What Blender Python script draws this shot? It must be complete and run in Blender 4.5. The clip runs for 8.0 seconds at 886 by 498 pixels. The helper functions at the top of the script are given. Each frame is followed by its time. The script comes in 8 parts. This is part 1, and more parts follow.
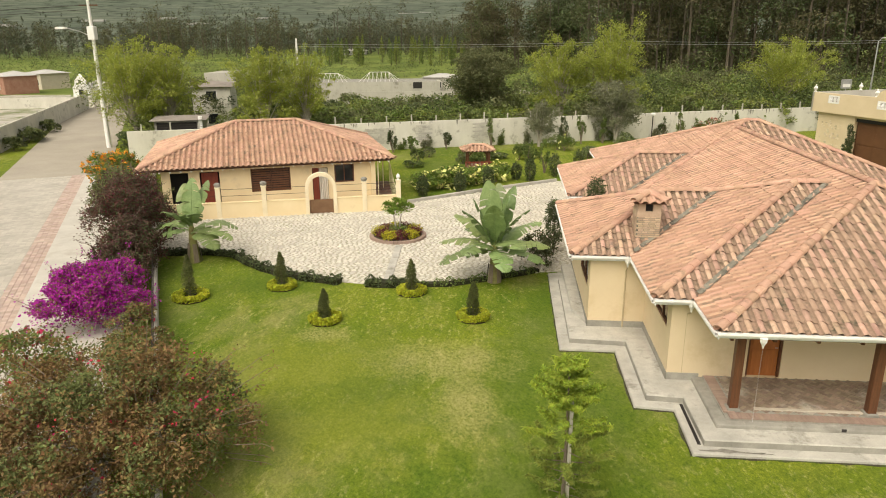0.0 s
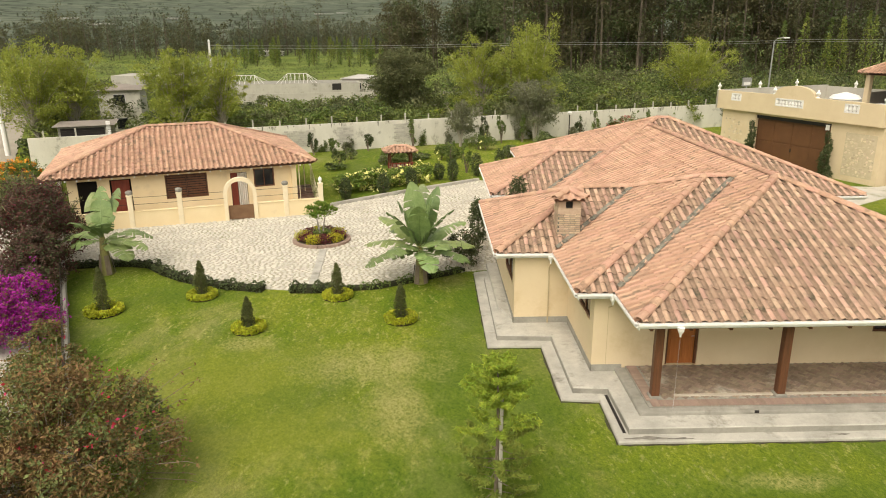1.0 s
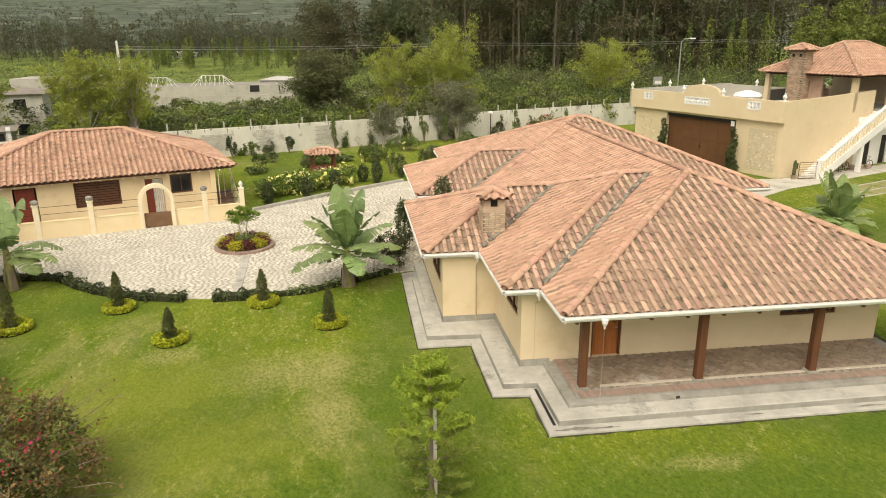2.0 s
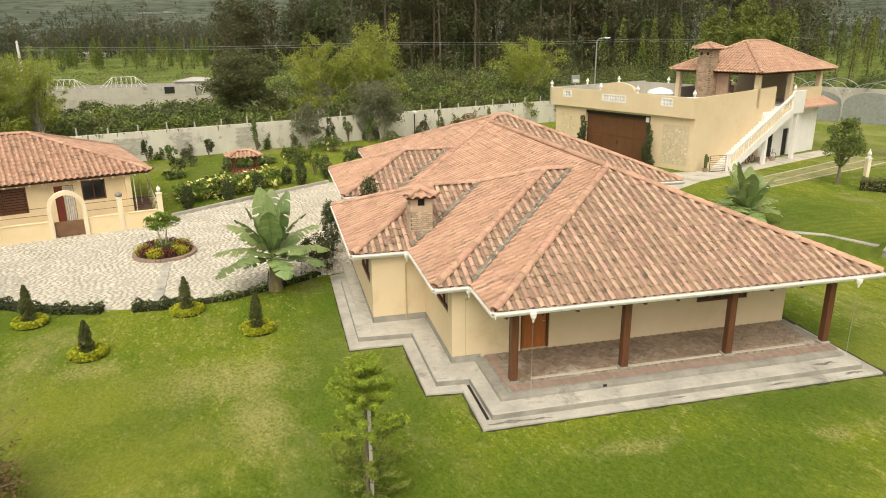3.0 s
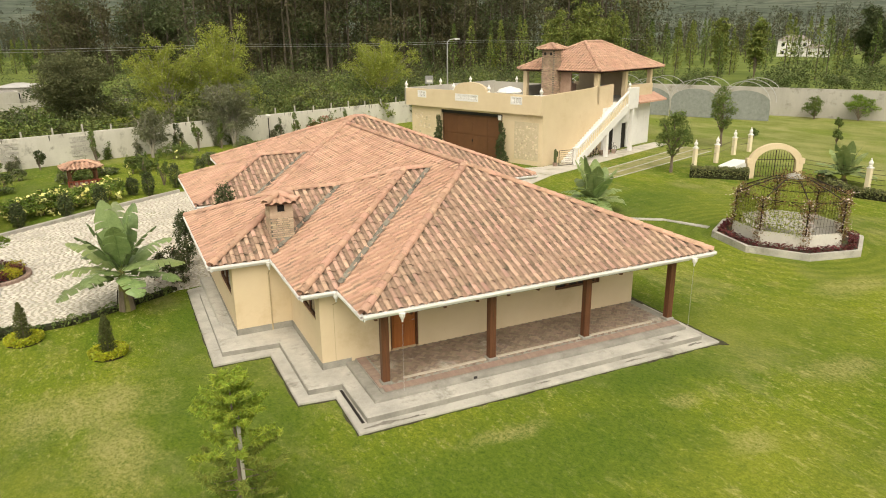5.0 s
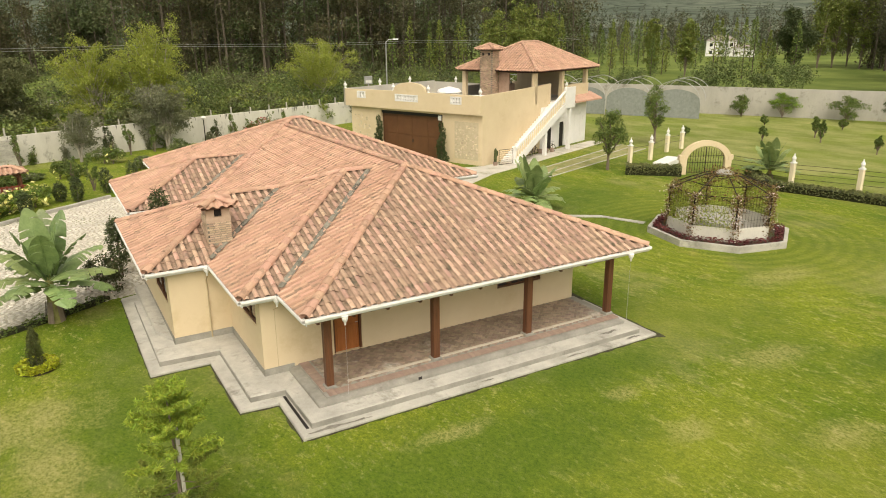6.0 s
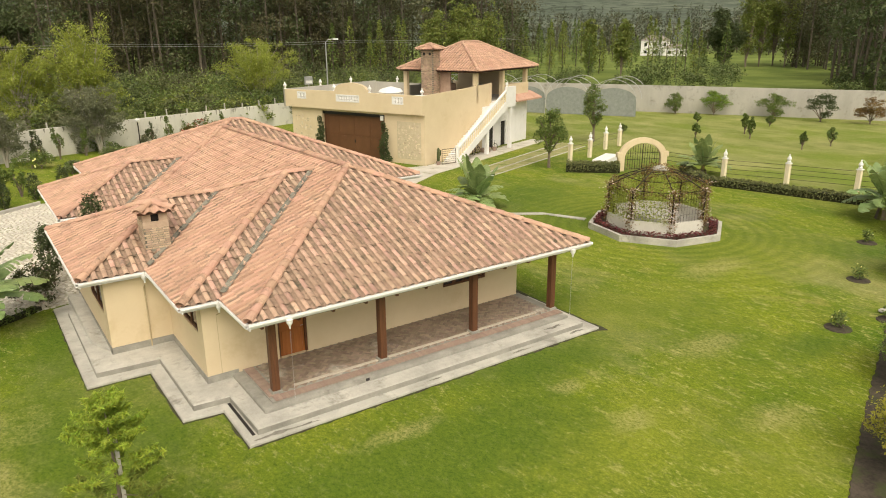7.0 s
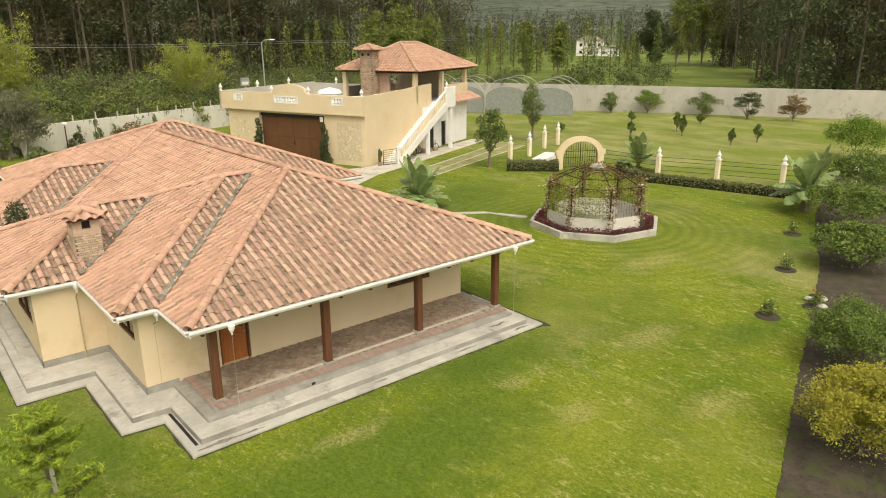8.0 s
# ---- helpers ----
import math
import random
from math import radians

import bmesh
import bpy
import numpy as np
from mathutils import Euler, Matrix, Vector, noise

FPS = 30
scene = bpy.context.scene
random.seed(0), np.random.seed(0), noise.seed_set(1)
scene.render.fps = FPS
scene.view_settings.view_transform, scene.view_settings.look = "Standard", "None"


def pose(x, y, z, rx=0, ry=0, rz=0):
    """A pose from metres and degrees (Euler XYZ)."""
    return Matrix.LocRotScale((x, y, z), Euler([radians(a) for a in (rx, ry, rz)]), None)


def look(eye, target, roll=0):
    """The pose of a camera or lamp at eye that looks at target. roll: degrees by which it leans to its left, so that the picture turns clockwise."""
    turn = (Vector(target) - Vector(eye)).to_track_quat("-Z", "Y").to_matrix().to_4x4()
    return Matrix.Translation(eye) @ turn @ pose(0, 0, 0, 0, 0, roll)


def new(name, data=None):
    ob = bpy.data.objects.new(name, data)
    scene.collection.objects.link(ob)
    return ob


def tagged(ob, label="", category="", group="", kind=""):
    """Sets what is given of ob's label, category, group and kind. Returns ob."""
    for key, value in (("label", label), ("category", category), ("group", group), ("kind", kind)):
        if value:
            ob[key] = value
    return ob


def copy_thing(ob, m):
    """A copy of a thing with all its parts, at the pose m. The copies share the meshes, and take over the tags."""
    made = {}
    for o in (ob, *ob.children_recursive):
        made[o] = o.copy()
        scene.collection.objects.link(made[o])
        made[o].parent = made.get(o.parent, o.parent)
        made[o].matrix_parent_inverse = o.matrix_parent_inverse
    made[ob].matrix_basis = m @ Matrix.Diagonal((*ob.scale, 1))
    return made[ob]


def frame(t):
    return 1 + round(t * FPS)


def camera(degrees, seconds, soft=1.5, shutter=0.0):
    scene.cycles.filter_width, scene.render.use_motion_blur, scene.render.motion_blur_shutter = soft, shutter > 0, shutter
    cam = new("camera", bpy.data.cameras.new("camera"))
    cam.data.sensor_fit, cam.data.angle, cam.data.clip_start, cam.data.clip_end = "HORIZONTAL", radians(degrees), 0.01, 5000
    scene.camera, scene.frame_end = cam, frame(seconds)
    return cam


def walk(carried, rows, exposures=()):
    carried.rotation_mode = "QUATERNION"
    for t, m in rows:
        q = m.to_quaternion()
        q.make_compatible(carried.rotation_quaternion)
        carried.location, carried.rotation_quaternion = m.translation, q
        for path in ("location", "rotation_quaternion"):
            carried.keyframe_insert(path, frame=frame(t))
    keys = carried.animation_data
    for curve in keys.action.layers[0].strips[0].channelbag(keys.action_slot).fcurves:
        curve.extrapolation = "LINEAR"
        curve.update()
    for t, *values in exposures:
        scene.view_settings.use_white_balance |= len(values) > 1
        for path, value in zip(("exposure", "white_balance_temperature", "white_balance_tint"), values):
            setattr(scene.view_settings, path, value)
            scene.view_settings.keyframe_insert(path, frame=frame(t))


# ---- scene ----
# ---- camera ----
cam = camera(65.26, 8.0, soft=1.0)
# seconds, x, y, z, yaw, pitch, roll
ROWS = [
    (0.0, -6.357, -17.730, 10.460, 5.33, -17.23, 0.36),
    (0.5, -6.355, -17.696, 10.469, 2.04, -17.23, 0.36),
    (1.0, -6.362, -17.667, 10.478, -1.14, -17.22, 0.40),
    (1.5, -6.379, -17.656, 10.488, -4.33, -17.20, 0.40),
    (3.0, -6.426, -17.702, 10.496, -13.77, -17.29, 0.43),
    (3.5, -6.436, -17.698, 10.493, -16.79, -17.29, 0.45),
    (4.0, -6.433, -17.684, 10.490, -19.81, -17.27, 0.47),
    (4.5, -6.433, -17.673, 10.490, -22.79, -17.26, 0.46),
    (5.0, -6.419, -17.675, 10.493, -25.47, -17.28, 0.46),
    (6.5, -6.348, -17.741, 10.530, -32.62, -17.34, 0.33),
    (7.0, -6.354, -17.768, 10.531, -34.99, -17.36, 0.33),
    (7.5, -6.367, -17.780, 10.532, -37.45, -17.33, 0.32),
    (8.0, -6.371, -17.791, 10.526, -39.86, -17.34, 0.28),
]
walk(cam, [(t, pose(x, y, z, 90 + pitch, roll, yaw)) for t, x, y, z, yaw, pitch, roll in ROWS],
     exposures=[(0.0, 0.2, 7250, 10), (8.0, 0.2, 7250, 10)])

# ---- light ----
world = bpy.data.worlds.new("sky")
scene.world = world
world.use_nodes = True
wn = world.node_tree.nodes
wl = world.node_tree.links
sky = wn.new("ShaderNodeTexSky")
sky.sky_type = "NISHITA"
sky.sun_disc = False
sky.sun_elevation, sky.sun_rotation = radians(53), radians(-156)
sky.air_density, sky.dust_density, sky.ozone_density = 1.0, 5.0, 1.0
pale = wn.new("ShaderNodeHueSaturation")
pale.inputs["Saturation"].default_value = 0.12
wl.new(sky.outputs[0], pale.inputs["Color"])
wl.new(pale.outputs[0], wn["Background"].inputs["Color"])
wn["Background"].inputs["Strength"].default_value = 0.15
sun = new("sun", bpy.data.lights.new("sun", "SUN"))
sun.data.energy, sun.data.angle, sun.data.color = 1.4, radians(60), (1.0, 0.9, 0.74)
sun.matrix_world = look((-16, -36, 52), (0, 0, 0))


# ---- mesh helpers ----
class Shape:
    """Collects vertices and faces of one mesh."""

    def __init__(self):
        self.v, self.f = [], []

    def add(self, verts, faces):
        n = len(self.v)
        self.v += [tuple(p) for p in verts]
        self.f += [tuple(n + i for i in q) for q in faces]
        return self

    def prism(self, ring, z0, z1):
        """An upright prism over a ring of (x, y), counter-clockwise."""
        n = len(ring)
        self.add([(x, y, z0) for x, y in ring] + [(x, y, z1) for x, y in ring],
                 [tuple(range(n, 2 * n)), tuple(range(n - 1, -1, -1))] + [(i, (i + 1) % n, n + (i + 1) % n, n + i) for i in range(n)])
        return self

    def box(self, x0, y0, z0, x1, y1, z1, b=0.0):
        """A box; b cuts its upright and upper edges."""
        if b <= 0:
            return self.prism([(x0, y0), (x1, y0), (x1, y1), (x0, y1)], z0, z1)
        def ring(d):
            return [(x0 + d, y0), (x1 - d, y0), (x1, y0 + d), (x1, y1 - d), (x1 - d, y1), (x0 + d, y1), (x0, y1 - d), (x0, y0 + d)]
        low = ring(b)
        mx, my = (x0 + x1) / 2, (y0 + y1) / 2
        kx, ky = 1 - 2 * b / max(x1 - x0, 1e-6), 1 - 2 * b / max(y1 - y0, 1e-6)
        top = [(mx + (x - mx) * kx, my + (y - my) * ky) for x, y in low]
        vs = [(x, y, z0) for x, y in low] + [(x, y, z1 - b) for x, y in low] + [(x, y, z1) for x, y in top]
        fs = [tuple(range(7, -1, -1)), tuple(range(16, 24))]
        for k in (0, 8):
            fs += [(k + i, k + (i + 1) % 8, k + 8 + (i + 1) % 8, k + 8 + i) for i in range(8)]
        return self.add(vs, fs)

    def lathe(self, profile, cx=0, cy=0, n=14):
        """A turned shape from (radius, z) pairs, bottom to top."""
        vs, fs = [], []
        for r, z in profile:
            vs += [(cx + r * math.cos(2 * math.pi * i / n), cy + r * math.sin(2 * math.pi * i / n), z) for i in range(n)]
        for k in range(len(profile) - 1):
            fs += [(k * n + i, k * n + (i + 1) % n, (k + 1) * n + (i + 1) % n, (k + 1) * n + i) for i in range(n)]
        fs += [tuple(range(n - 1, -1, -1)), tuple(range((len(profile) - 1) * n, len(profile) * n))]
        return self.add(vs, fs)

    def tube(self, path, radii, n=8):
        """A tube along a path, with a radius (or one for each point)."""
        path = [Vector(p) for p in path]
        if not hasattr(radii, "__len__"):
            radii = [radii] * len(path)
        vs, fs = [], []
        for k, p in enumerate(path):
            d = (path[min(k + 1, len(path) - 1)] - path[max(k - 1, 0)]).normalized()
            a = d.cross(Vector((0.13, 0.21, 1)) if abs(d.z) < 0.9 else Vector((1, 0.1, 0))).normalized()
            b = d.cross(a)
            for i in range(n):
                w = 2 * math.pi * i / n
                vs.append(p + (a * math.cos(w) + b * math.sin(w)) * radii[k])
        for k in range(len(path) - 1):
            fs += [(k * n + i, k * n + (i + 1) % n, (k + 1) * n + (i + 1) % n, (k + 1) * n + i) for i in range(n)]
        fs += [tuple(range(n - 1, -1, -1)), tuple(range((len(path) - 1) * n, len(path) * n))]
        return self.add(vs, fs)

    def mesh(self, name):
        me = bpy.data.meshes.new(name)
        me.from_pydata(self.v, [], self.f)
        bm = bmesh.new()
        bm.from_mesh(me)
        bmesh.ops.recalc_face_normals(bm, faces=bm.faces)
        bm.to_mesh(me)
        bm.free()
        return me


def thing(name, label, category, m=None, group="", kind=""):
    """A top-level thing: an Empty at its base."""
    ob = new(name)
    ob.empty_display_size = 0.3
    if m is not None:
        ob.matrix_basis = m
    return tagged(ob, label, category, group, kind)


def part(name, shape, material, parent=None, label="", m=None, smooth=False):
    """One mesh object under a thing or a part."""
    me = shape.mesh(name) if isinstance(shape, Shape) else shape
    if not me.materials:
        for mt in (material if isinstance(material, (list, tuple)) else [material]):
            me.materials.append(mt)
        if smooth:
            me.polygons.foreach_set("use_smooth", [True] * len(me.polygons))
    ob = new(name, me)
    if parent is not None:
        ob.parent = parent
    if m is not None:
        ob.matrix_basis = m
    if label:
        tagged(ob, label)
    return ob


def quick_mesh(name, verts, quads, mats, idx=None, smooth=False):
    """A mesh of many quads from arrays."""
    me = bpy.data.meshes.new(name)
    n, q = len(verts), len(quads)
    me.vertices.add(n)
    me.vertices.foreach_set("co", np.asarray(verts, dtype=np.float32).ravel())
    me.loops.add(q * 4)
    me.loops.foreach_set("vertex_index", np.asarray(quads, dtype=np.int32).ravel())
    me.polygons.add(q)
    me.polygons.foreach_set("loop_start", np.arange(q, dtype=np.int32) * 4)
    if idx is not None:
        me.polygons.foreach_set("material_index", np.asarray(idx, dtype=np.int32))
    me.polygons.foreach_set("use_smooth", np.full(q, smooth, dtype=bool))
    for mt in mats:
        me.materials.append(mt)
    me.update(calc_edges=True)
    return me


def merge_arrays(chunks):
    """Joins (verts, quads, material index) chunks."""
    vs, qs, ms, n = [], [], [], 0
    for v, q, k in chunks:
        vs.append(v)
        qs.append(q + n)
        ms.append(np.full(len(q), k))
        n += len(v)
    return np.concatenate(vs), np.concatenate(qs), np.concatenate(ms)


# ---- materials ----
def surf(name, dark, light, scale=2.0, rough=0.8, bump=0.3, grain=40.0, vary=0.0, island=0.0, stain=None, stain_scale=0.6, stain_at=0.58, metal=0.0, stretch=(1, 1, 1), spec=0.3, thin=0.0):
    """Two-scale noise between two colours, with grain relief, wear and differences from piece to piece."""
    mt = bpy.data.materials.new(name)
    mt.use_nodes = True
    nt = mt.node_tree
    bsdf = nt.nodes["Principled BSDF"]
    def node(kind, **kw):
        nd = nt.nodes.new(kind)
        for k, v in kw.items():
            nd.inputs[k].default_value = v
        return nd
    geo = nt.nodes.new("ShaderNodeNewGeometry")
    mp = node("ShaderNodeMapping", Scale=stretch)
    nt.links.new(geo.outputs["Position"], mp.inputs["Vector"])
    n1 = node("ShaderNodeTexNoise", Scale=scale, Detail=6.0, Roughness=0.65)
    n2 = node("ShaderNodeTexNoise", Scale=grain, Detail=3.0, Roughness=0.6)
    nt.links.new(mp.outputs[0], n1.inputs["Vector"])
    nt.links.new(mp.outputs[0], n2.inputs["Vector"])
    add = nt.nodes.new("ShaderNodeMath")
    add.operation = "MULTIPLY_ADD"
    add.inputs[1].default_value = 0.35
    nt.links.new(n2.outputs["Fac"], add.inputs[0])
    nt.links.new(n1.outputs["Fac"], add.inputs[2])
    ramp = nt.nodes.new("ShaderNodeMapRange")
    ramp.inputs["From Min"].default_value, ramp.inputs["From Max"].default_value = 0.42, 0.92
    nt.links.new(add.outputs[0], ramp.inputs["Value"])
    fac = ramp.outputs[0]
    mix = nt.nodes.new("ShaderNodeMix")
    mix.data_type = "RGBA"
    mix.inputs["A"].default_value, mix.inputs["B"].default_value = (*dark, 1), (*light, 1)
    nt.links.new(fac, mix.inputs["Factor"])
    col = mix.outputs["Result"]
    if stain is not None:
        n3 = node("ShaderNodeTexNoise", Scale=stain_scale, Detail=8.0, Roughness=0.72)
        nt.links.new(geo.outputs["Position"], n3.inputs["Vector"])
        r3 = nt.nodes.new("ShaderNodeMapRange")
        r3.inputs["From Min"].default_value, r3.inputs["From Max"].default_value = stain_at - 0.06, stain_at + 0.1
        nt.links.new(n3.outputs["Fac"], r3.inputs["Value"])
        mx = nt.nodes.new("ShaderNodeMix")
        mx.data_type = "RGBA"
        mx.inputs["B"].default_value = (*stain, 1)
        nt.links.new(r3.outputs[0], mx.inputs["Factor"])
        nt.links.new(col, mx.inputs["A"])
        col = mx.outputs["Result"]
    if vary or island:
        hs = nt.nodes.new("ShaderNodeHueSaturation")
        src = nt.nodes.new("ShaderNodeObjectInfo").outputs["Random"] if vary else geo.outputs["Random Per Island"]
        amount = vary or island
        mr = nt.nodes.new("ShaderNodeMapRange")
        mr.inputs["To Min"].default_value, mr.inputs["To Max"].default_value = 1 - amount, 1 + amount
        nt.links.new(src, mr.inputs["Value"])
        nt.links.new(mr.outputs[0], hs.inputs["Value"])
        wn2 = node("ShaderNodeTexWhiteNoise")
        wn2.noise_dimensions = "1D"
        nt.links.new(src, wn2.inputs["W"])
        mh = nt.nodes.new("ShaderNodeMapRange")
        mh.inputs["To Min"].default_value, mh.inputs["To Max"].default_value = 0.5 - 0.035 * min(1, amount * 2), 0.5 + 0.035 * min(1, amount * 2)
        nt.links.new(wn2.outputs["Value"], mh.inputs["Value"])
        nt.links.new(mh.outputs[0], hs.inputs["Hue"])
        nt.links.new(col, hs.inputs["Color"])
        col = hs.outputs["Color"]
    nt.links.new(col, bsdf.inputs["Base Color"])
    bsdf.inputs["Roughness"].default_value = rough
    bsdf.inputs["Metallic"].default_value = metal
    bsdf.inputs["Specular IOR Level"].default_value = spec
    if bump:
        bp = node("ShaderNodeBump", Strength=bump, Distance=0.02)
        nt.links.new(add.outputs[0], bp.inputs["Height"])
        nt.links.new(bp.outputs[0], bsdf.inputs["Normal"])
    if thin:
        tr = nt.nodes.new("ShaderNodeBsdfTranslucent")
        nt.links.new(col, tr.inputs["Color"])
        ms = nt.nodes.new("ShaderNodeMixShader")
        ms.inputs[0].default_value = thin
        nt.links.new(bsdf.outputs[0], ms.inputs[1])
        nt.links.new(tr.outputs[0], ms.inputs[2])
        nt.links.new(ms.outputs[0], nt.nodes["Material Output"].inputs["Surface"])
    return mt


def leaf_mat(name, dark, light, vary=0.35):
    return surf(name, dark, light, scale=0.8, rough=0.6, bump=0, grain=6.0, island=vary, thin=0.25)


TILE = surf("terracotta", (0.44, 0.26, 0.18), (0.59, 0.385, 0.28), scale=0.6, rough=0.85, bump=0.4, grain=26, island=0.13, stain=(0.22, 0.15, 0.105), stain_scale=2.2, stain_at=0.6)
TILE_OLD = surf("lichened terracotta", (0.39, 0.245, 0.175), (0.61, 0.42, 0.315), scale=2.2, rough=0.9, bump=0.4, grain=26, island=0.2, stain=(0.26, 0.2, 0.15), stain_scale=3.2, stain_at=0.6)
TILE_ONE = surf("lichened terracotta piece", (0.39, 0.245, 0.175), (0.61, 0.42, 0.315), scale=2.2, rough=0.9, bump=0.4, grain=26, vary=0.2, stain=(0.26, 0.2, 0.15), stain_scale=3.2, stain_at=0.6)
# darker terracotta with stains; the shade between ribs is put into its colour
TILE_SHADE = surf("shaded tile pan", (0.31, 0.18, 0.12), (0.54, 0.335, 0.235), scale=1.2, rough=0.95, bump=0.4, grain=20, stain=(0.18, 0.14, 0.1), stain_scale=1.5, stain_at=0.56)
TILE_SHADE_OLD = surf("shaded old tile pan", (0.2, 0.14, 0.1), (0.42, 0.285, 0.205), scale=2.0, rough=0.95, bump=0.4, grain=20, stain=(0.1, 0.09, 0.06), stain_scale=2.4, stain_at=0.57)
DECK = surf("roof underlay", (0.16, 0.09, 0.06), (0.26, 0.15, 0.1), scale=3, rough=0.9)
MORTAR = surf("valley cement", (0.13, 0.12, 0.095), (0.32, 0.3, 0.24), scale=3, rough=0.95, stain=(0.05, 0.045, 0.035), stain_scale=2, stain_at=0.55)
CREAM = surf("cream render", (0.63, 0.51, 0.33), (0.71, 0.59, 0.4), scale=0.6, rough=0.85, bump=0.1, grain=90, stain=(0.58, 0.46, 0.28), stain_scale=0.4, stain_at=0.62)
YELLOW = surf("pale yellow render", (0.74, 0.6, 0.36), (0.82, 0.69, 0.45), scale=0.6, rough=0.85, bump=0.1, grain=90, stain=(0.6, 0.5, 0.32), stain_scale=0.5, stain_at=0.64)
WHITE = surf("white paint", (0.74, 0.73, 0.7), (0.84, 0.83, 0.8), scale=1.2, rough=0.6, bump=0.05, stain=(0.6, 0.57, 0.5), stain_scale=1.2, stain_at=0.66)
CONCRETE = surf("step concrete", (0.29, 0.28, 0.245), (0.59, 0.57, 0.505), scale=0.8, rough=0.9, bump=0.25, grain=40, stain=(0.2, 0.19, 0.155), stain_scale=0.9, stain_at=0.61)
PLINTH = surf("plinth cement", (0.19, 0.185, 0.16), (0.4, 0.385, 0.335), scale=1.2, rough=0.9, bump=0.2, grain=60, stain=(0.2, 0.19, 0.16), stain_scale=1.1, stain_at=0.62)
WALLGREY = surf("boundary cement", (0.36, 0.345, 0.3), (0.5, 0.48, 0.42), scale=0.5, rough=0.95, bump=0.2, grain=30, stain=(0.22, 0.21, 0.17), stain_scale=0.7, stain_at=0.61, stretch=(1, 1, 0.4))
WALLPALE = surf("pale boundary cement", (0.52, 0.5, 0.43), (0.7, 0.68, 0.6), scale=0.5, rough=0.95, bump=0.2, grain=30, stain=(0.2, 0.19, 0.15), stain_scale=0.8, stain_at=0.615, stretch=(1, 1, 0.4))
WOOD = surf("dark stained wood", (0.075, 0.032, 0.017), (0.17, 0.072, 0.034), scale=2, rough=0.5, bump=0.2, grain=25, stretch=(6, 6, 0.6))
DOOR = surf("orange stained wood", (0.3, 0.1, 0.03), (0.46, 0.17, 0.05), scale=2, rough=0.45, bump=0.15, grain=25, stretch=(6, 6, 0.6))
DARK = surf("dark interior", (0.015, 0.013, 0.012), (0.03, 0.027, 0.025), rough=0.6, bump=0)
BRICKFLOOR = surf("brick paving", (0.2, 0.12, 0.085), (0.34, 0.22, 0.16), scale=1.2, rough=0.75, bump=0.3, grain=30, vary=0.18, stain=(0.32, 0.28, 0.24), stain_scale=0.7, stain_at=0.6)
EDGEBRICK = surf("edging brick", (0.27, 0.19, 0.15), (0.36, 0.265, 0.215), scale=2, rough=0.8, vary=0.08)
IRON = surf("dark iron", (0.03, 0.026, 0.022), (0.07, 0.055, 0.045), scale=8, rough=0.55, metal=0.6)
GALV = surf("galvanised steel", (0.4, 0.4, 0.4), (0.55, 0.55, 0.54), scale=6, rough=0.4, metal=0.7)
GARAGE = surf("brown steel door", (0.11, 0.05, 0.025), (0.16, 0.075, 0.035), scale=0.8, rough=0.5, bump=0.05)
COBBLE = surf("cobble stone", (0.45, 0.42, 0.36), (0.66, 0.63, 0.55), scale=0.7, rough=0.9, bump=0.3, grain=20, island=0.14)
JOINT = surf("cobble joint", (0.34, 0.32, 0.25), (0.48, 0.455, 0.37), scale=0.5, rough=0.95, stain=(0.2, 0.22, 0.1), stain_scale=0.3, stain_at=0.6)
ROAD = surf("road block paving", (0.36, 0.34, 0.29), (0.5, 0.47, 0.41), scale=0.3, rough=0.9, grain=8)
DIRT = surf("dirt road", (0.3, 0.27, 0.22), (0.42, 0.38, 0.31), scale=0.2, rough=0.95, grain=5)
EARTH = surf("dark edge soil", (0.03, 0.028, 0.018), (0.08, 0.07, 0.045), scale=2.5, rough=0.95, bump=0.6, grain=12, stain=(0.07, 0.1, 0.02), stain_scale=1.5, stain_at=0.54)
SOIL = surf("bed soil", (0.03, 0.025, 0.018), (0.1, 0.08, 0.058), scale=1.5, rough=0.95, bump=0.6, grain=12, stain=(0.06, 0.08, 0.02), stain_scale=1.2, stain_at=0.56)
BARK = surf("bark", (0.12, 0.095, 0.07), (0.26, 0.21, 0.16), scale=3, rough=0.95, bump=0.5, grain=20, stretch=(3, 3, 0.5))
PALEBARK = surf("grey bark", (0.3, 0.27, 0.22), (0.48, 0.44, 0.38), scale=3, rough=0.95, bump=0.4, grain=20, stretch=(3, 3, 0.5))
LEAF_WILLOW = leaf_mat("willow leaf", (0.22, 0.27, 0.04), (0.38, 0.42, 0.085), 0.22)
LEAF_POPLAR = leaf_mat("poplar leaf", (0.13, 0.17, 0.035), (0.25, 0.29, 0.07))
LEAF_DARK = leaf_mat("dark leaf", (0.05, 0.07, 0.026), (0.11, 0.14, 0.055))
LEAF_MID = leaf_mat("green leaf", (0.09, 0.135, 0.032), (0.2, 0.26, 0.07))
LEAF_BRIGHT = leaf_mat("bright leaf", (0.12, 0.2, 0.025), (0.22, 0.32, 0.05))
LEAF_YELLOW = leaf_mat("yellow green leaf", (0.3, 0.3, 0.02), (0.5, 0.46, 0.04))
LEAF_EUC = leaf_mat("eucalyptus leaf", (0.06, 0.064, 0.03), (0.14, 0.14, 0.066))
LEAF_BRONZE = leaf_mat("bronze leaf", (0.12, 0.075, 0.03), (0.29, 0.19, 0.075))
LEAF_RED = leaf_mat("dark red leaf", (0.09, 0.02, 0.025), (0.19, 0.05, 0.045))
PETAL_MAGENTA = leaf_mat("magenta bract", (0.26, 0.01, 0.19), (0.52, 0.035, 0.42), 0.4)
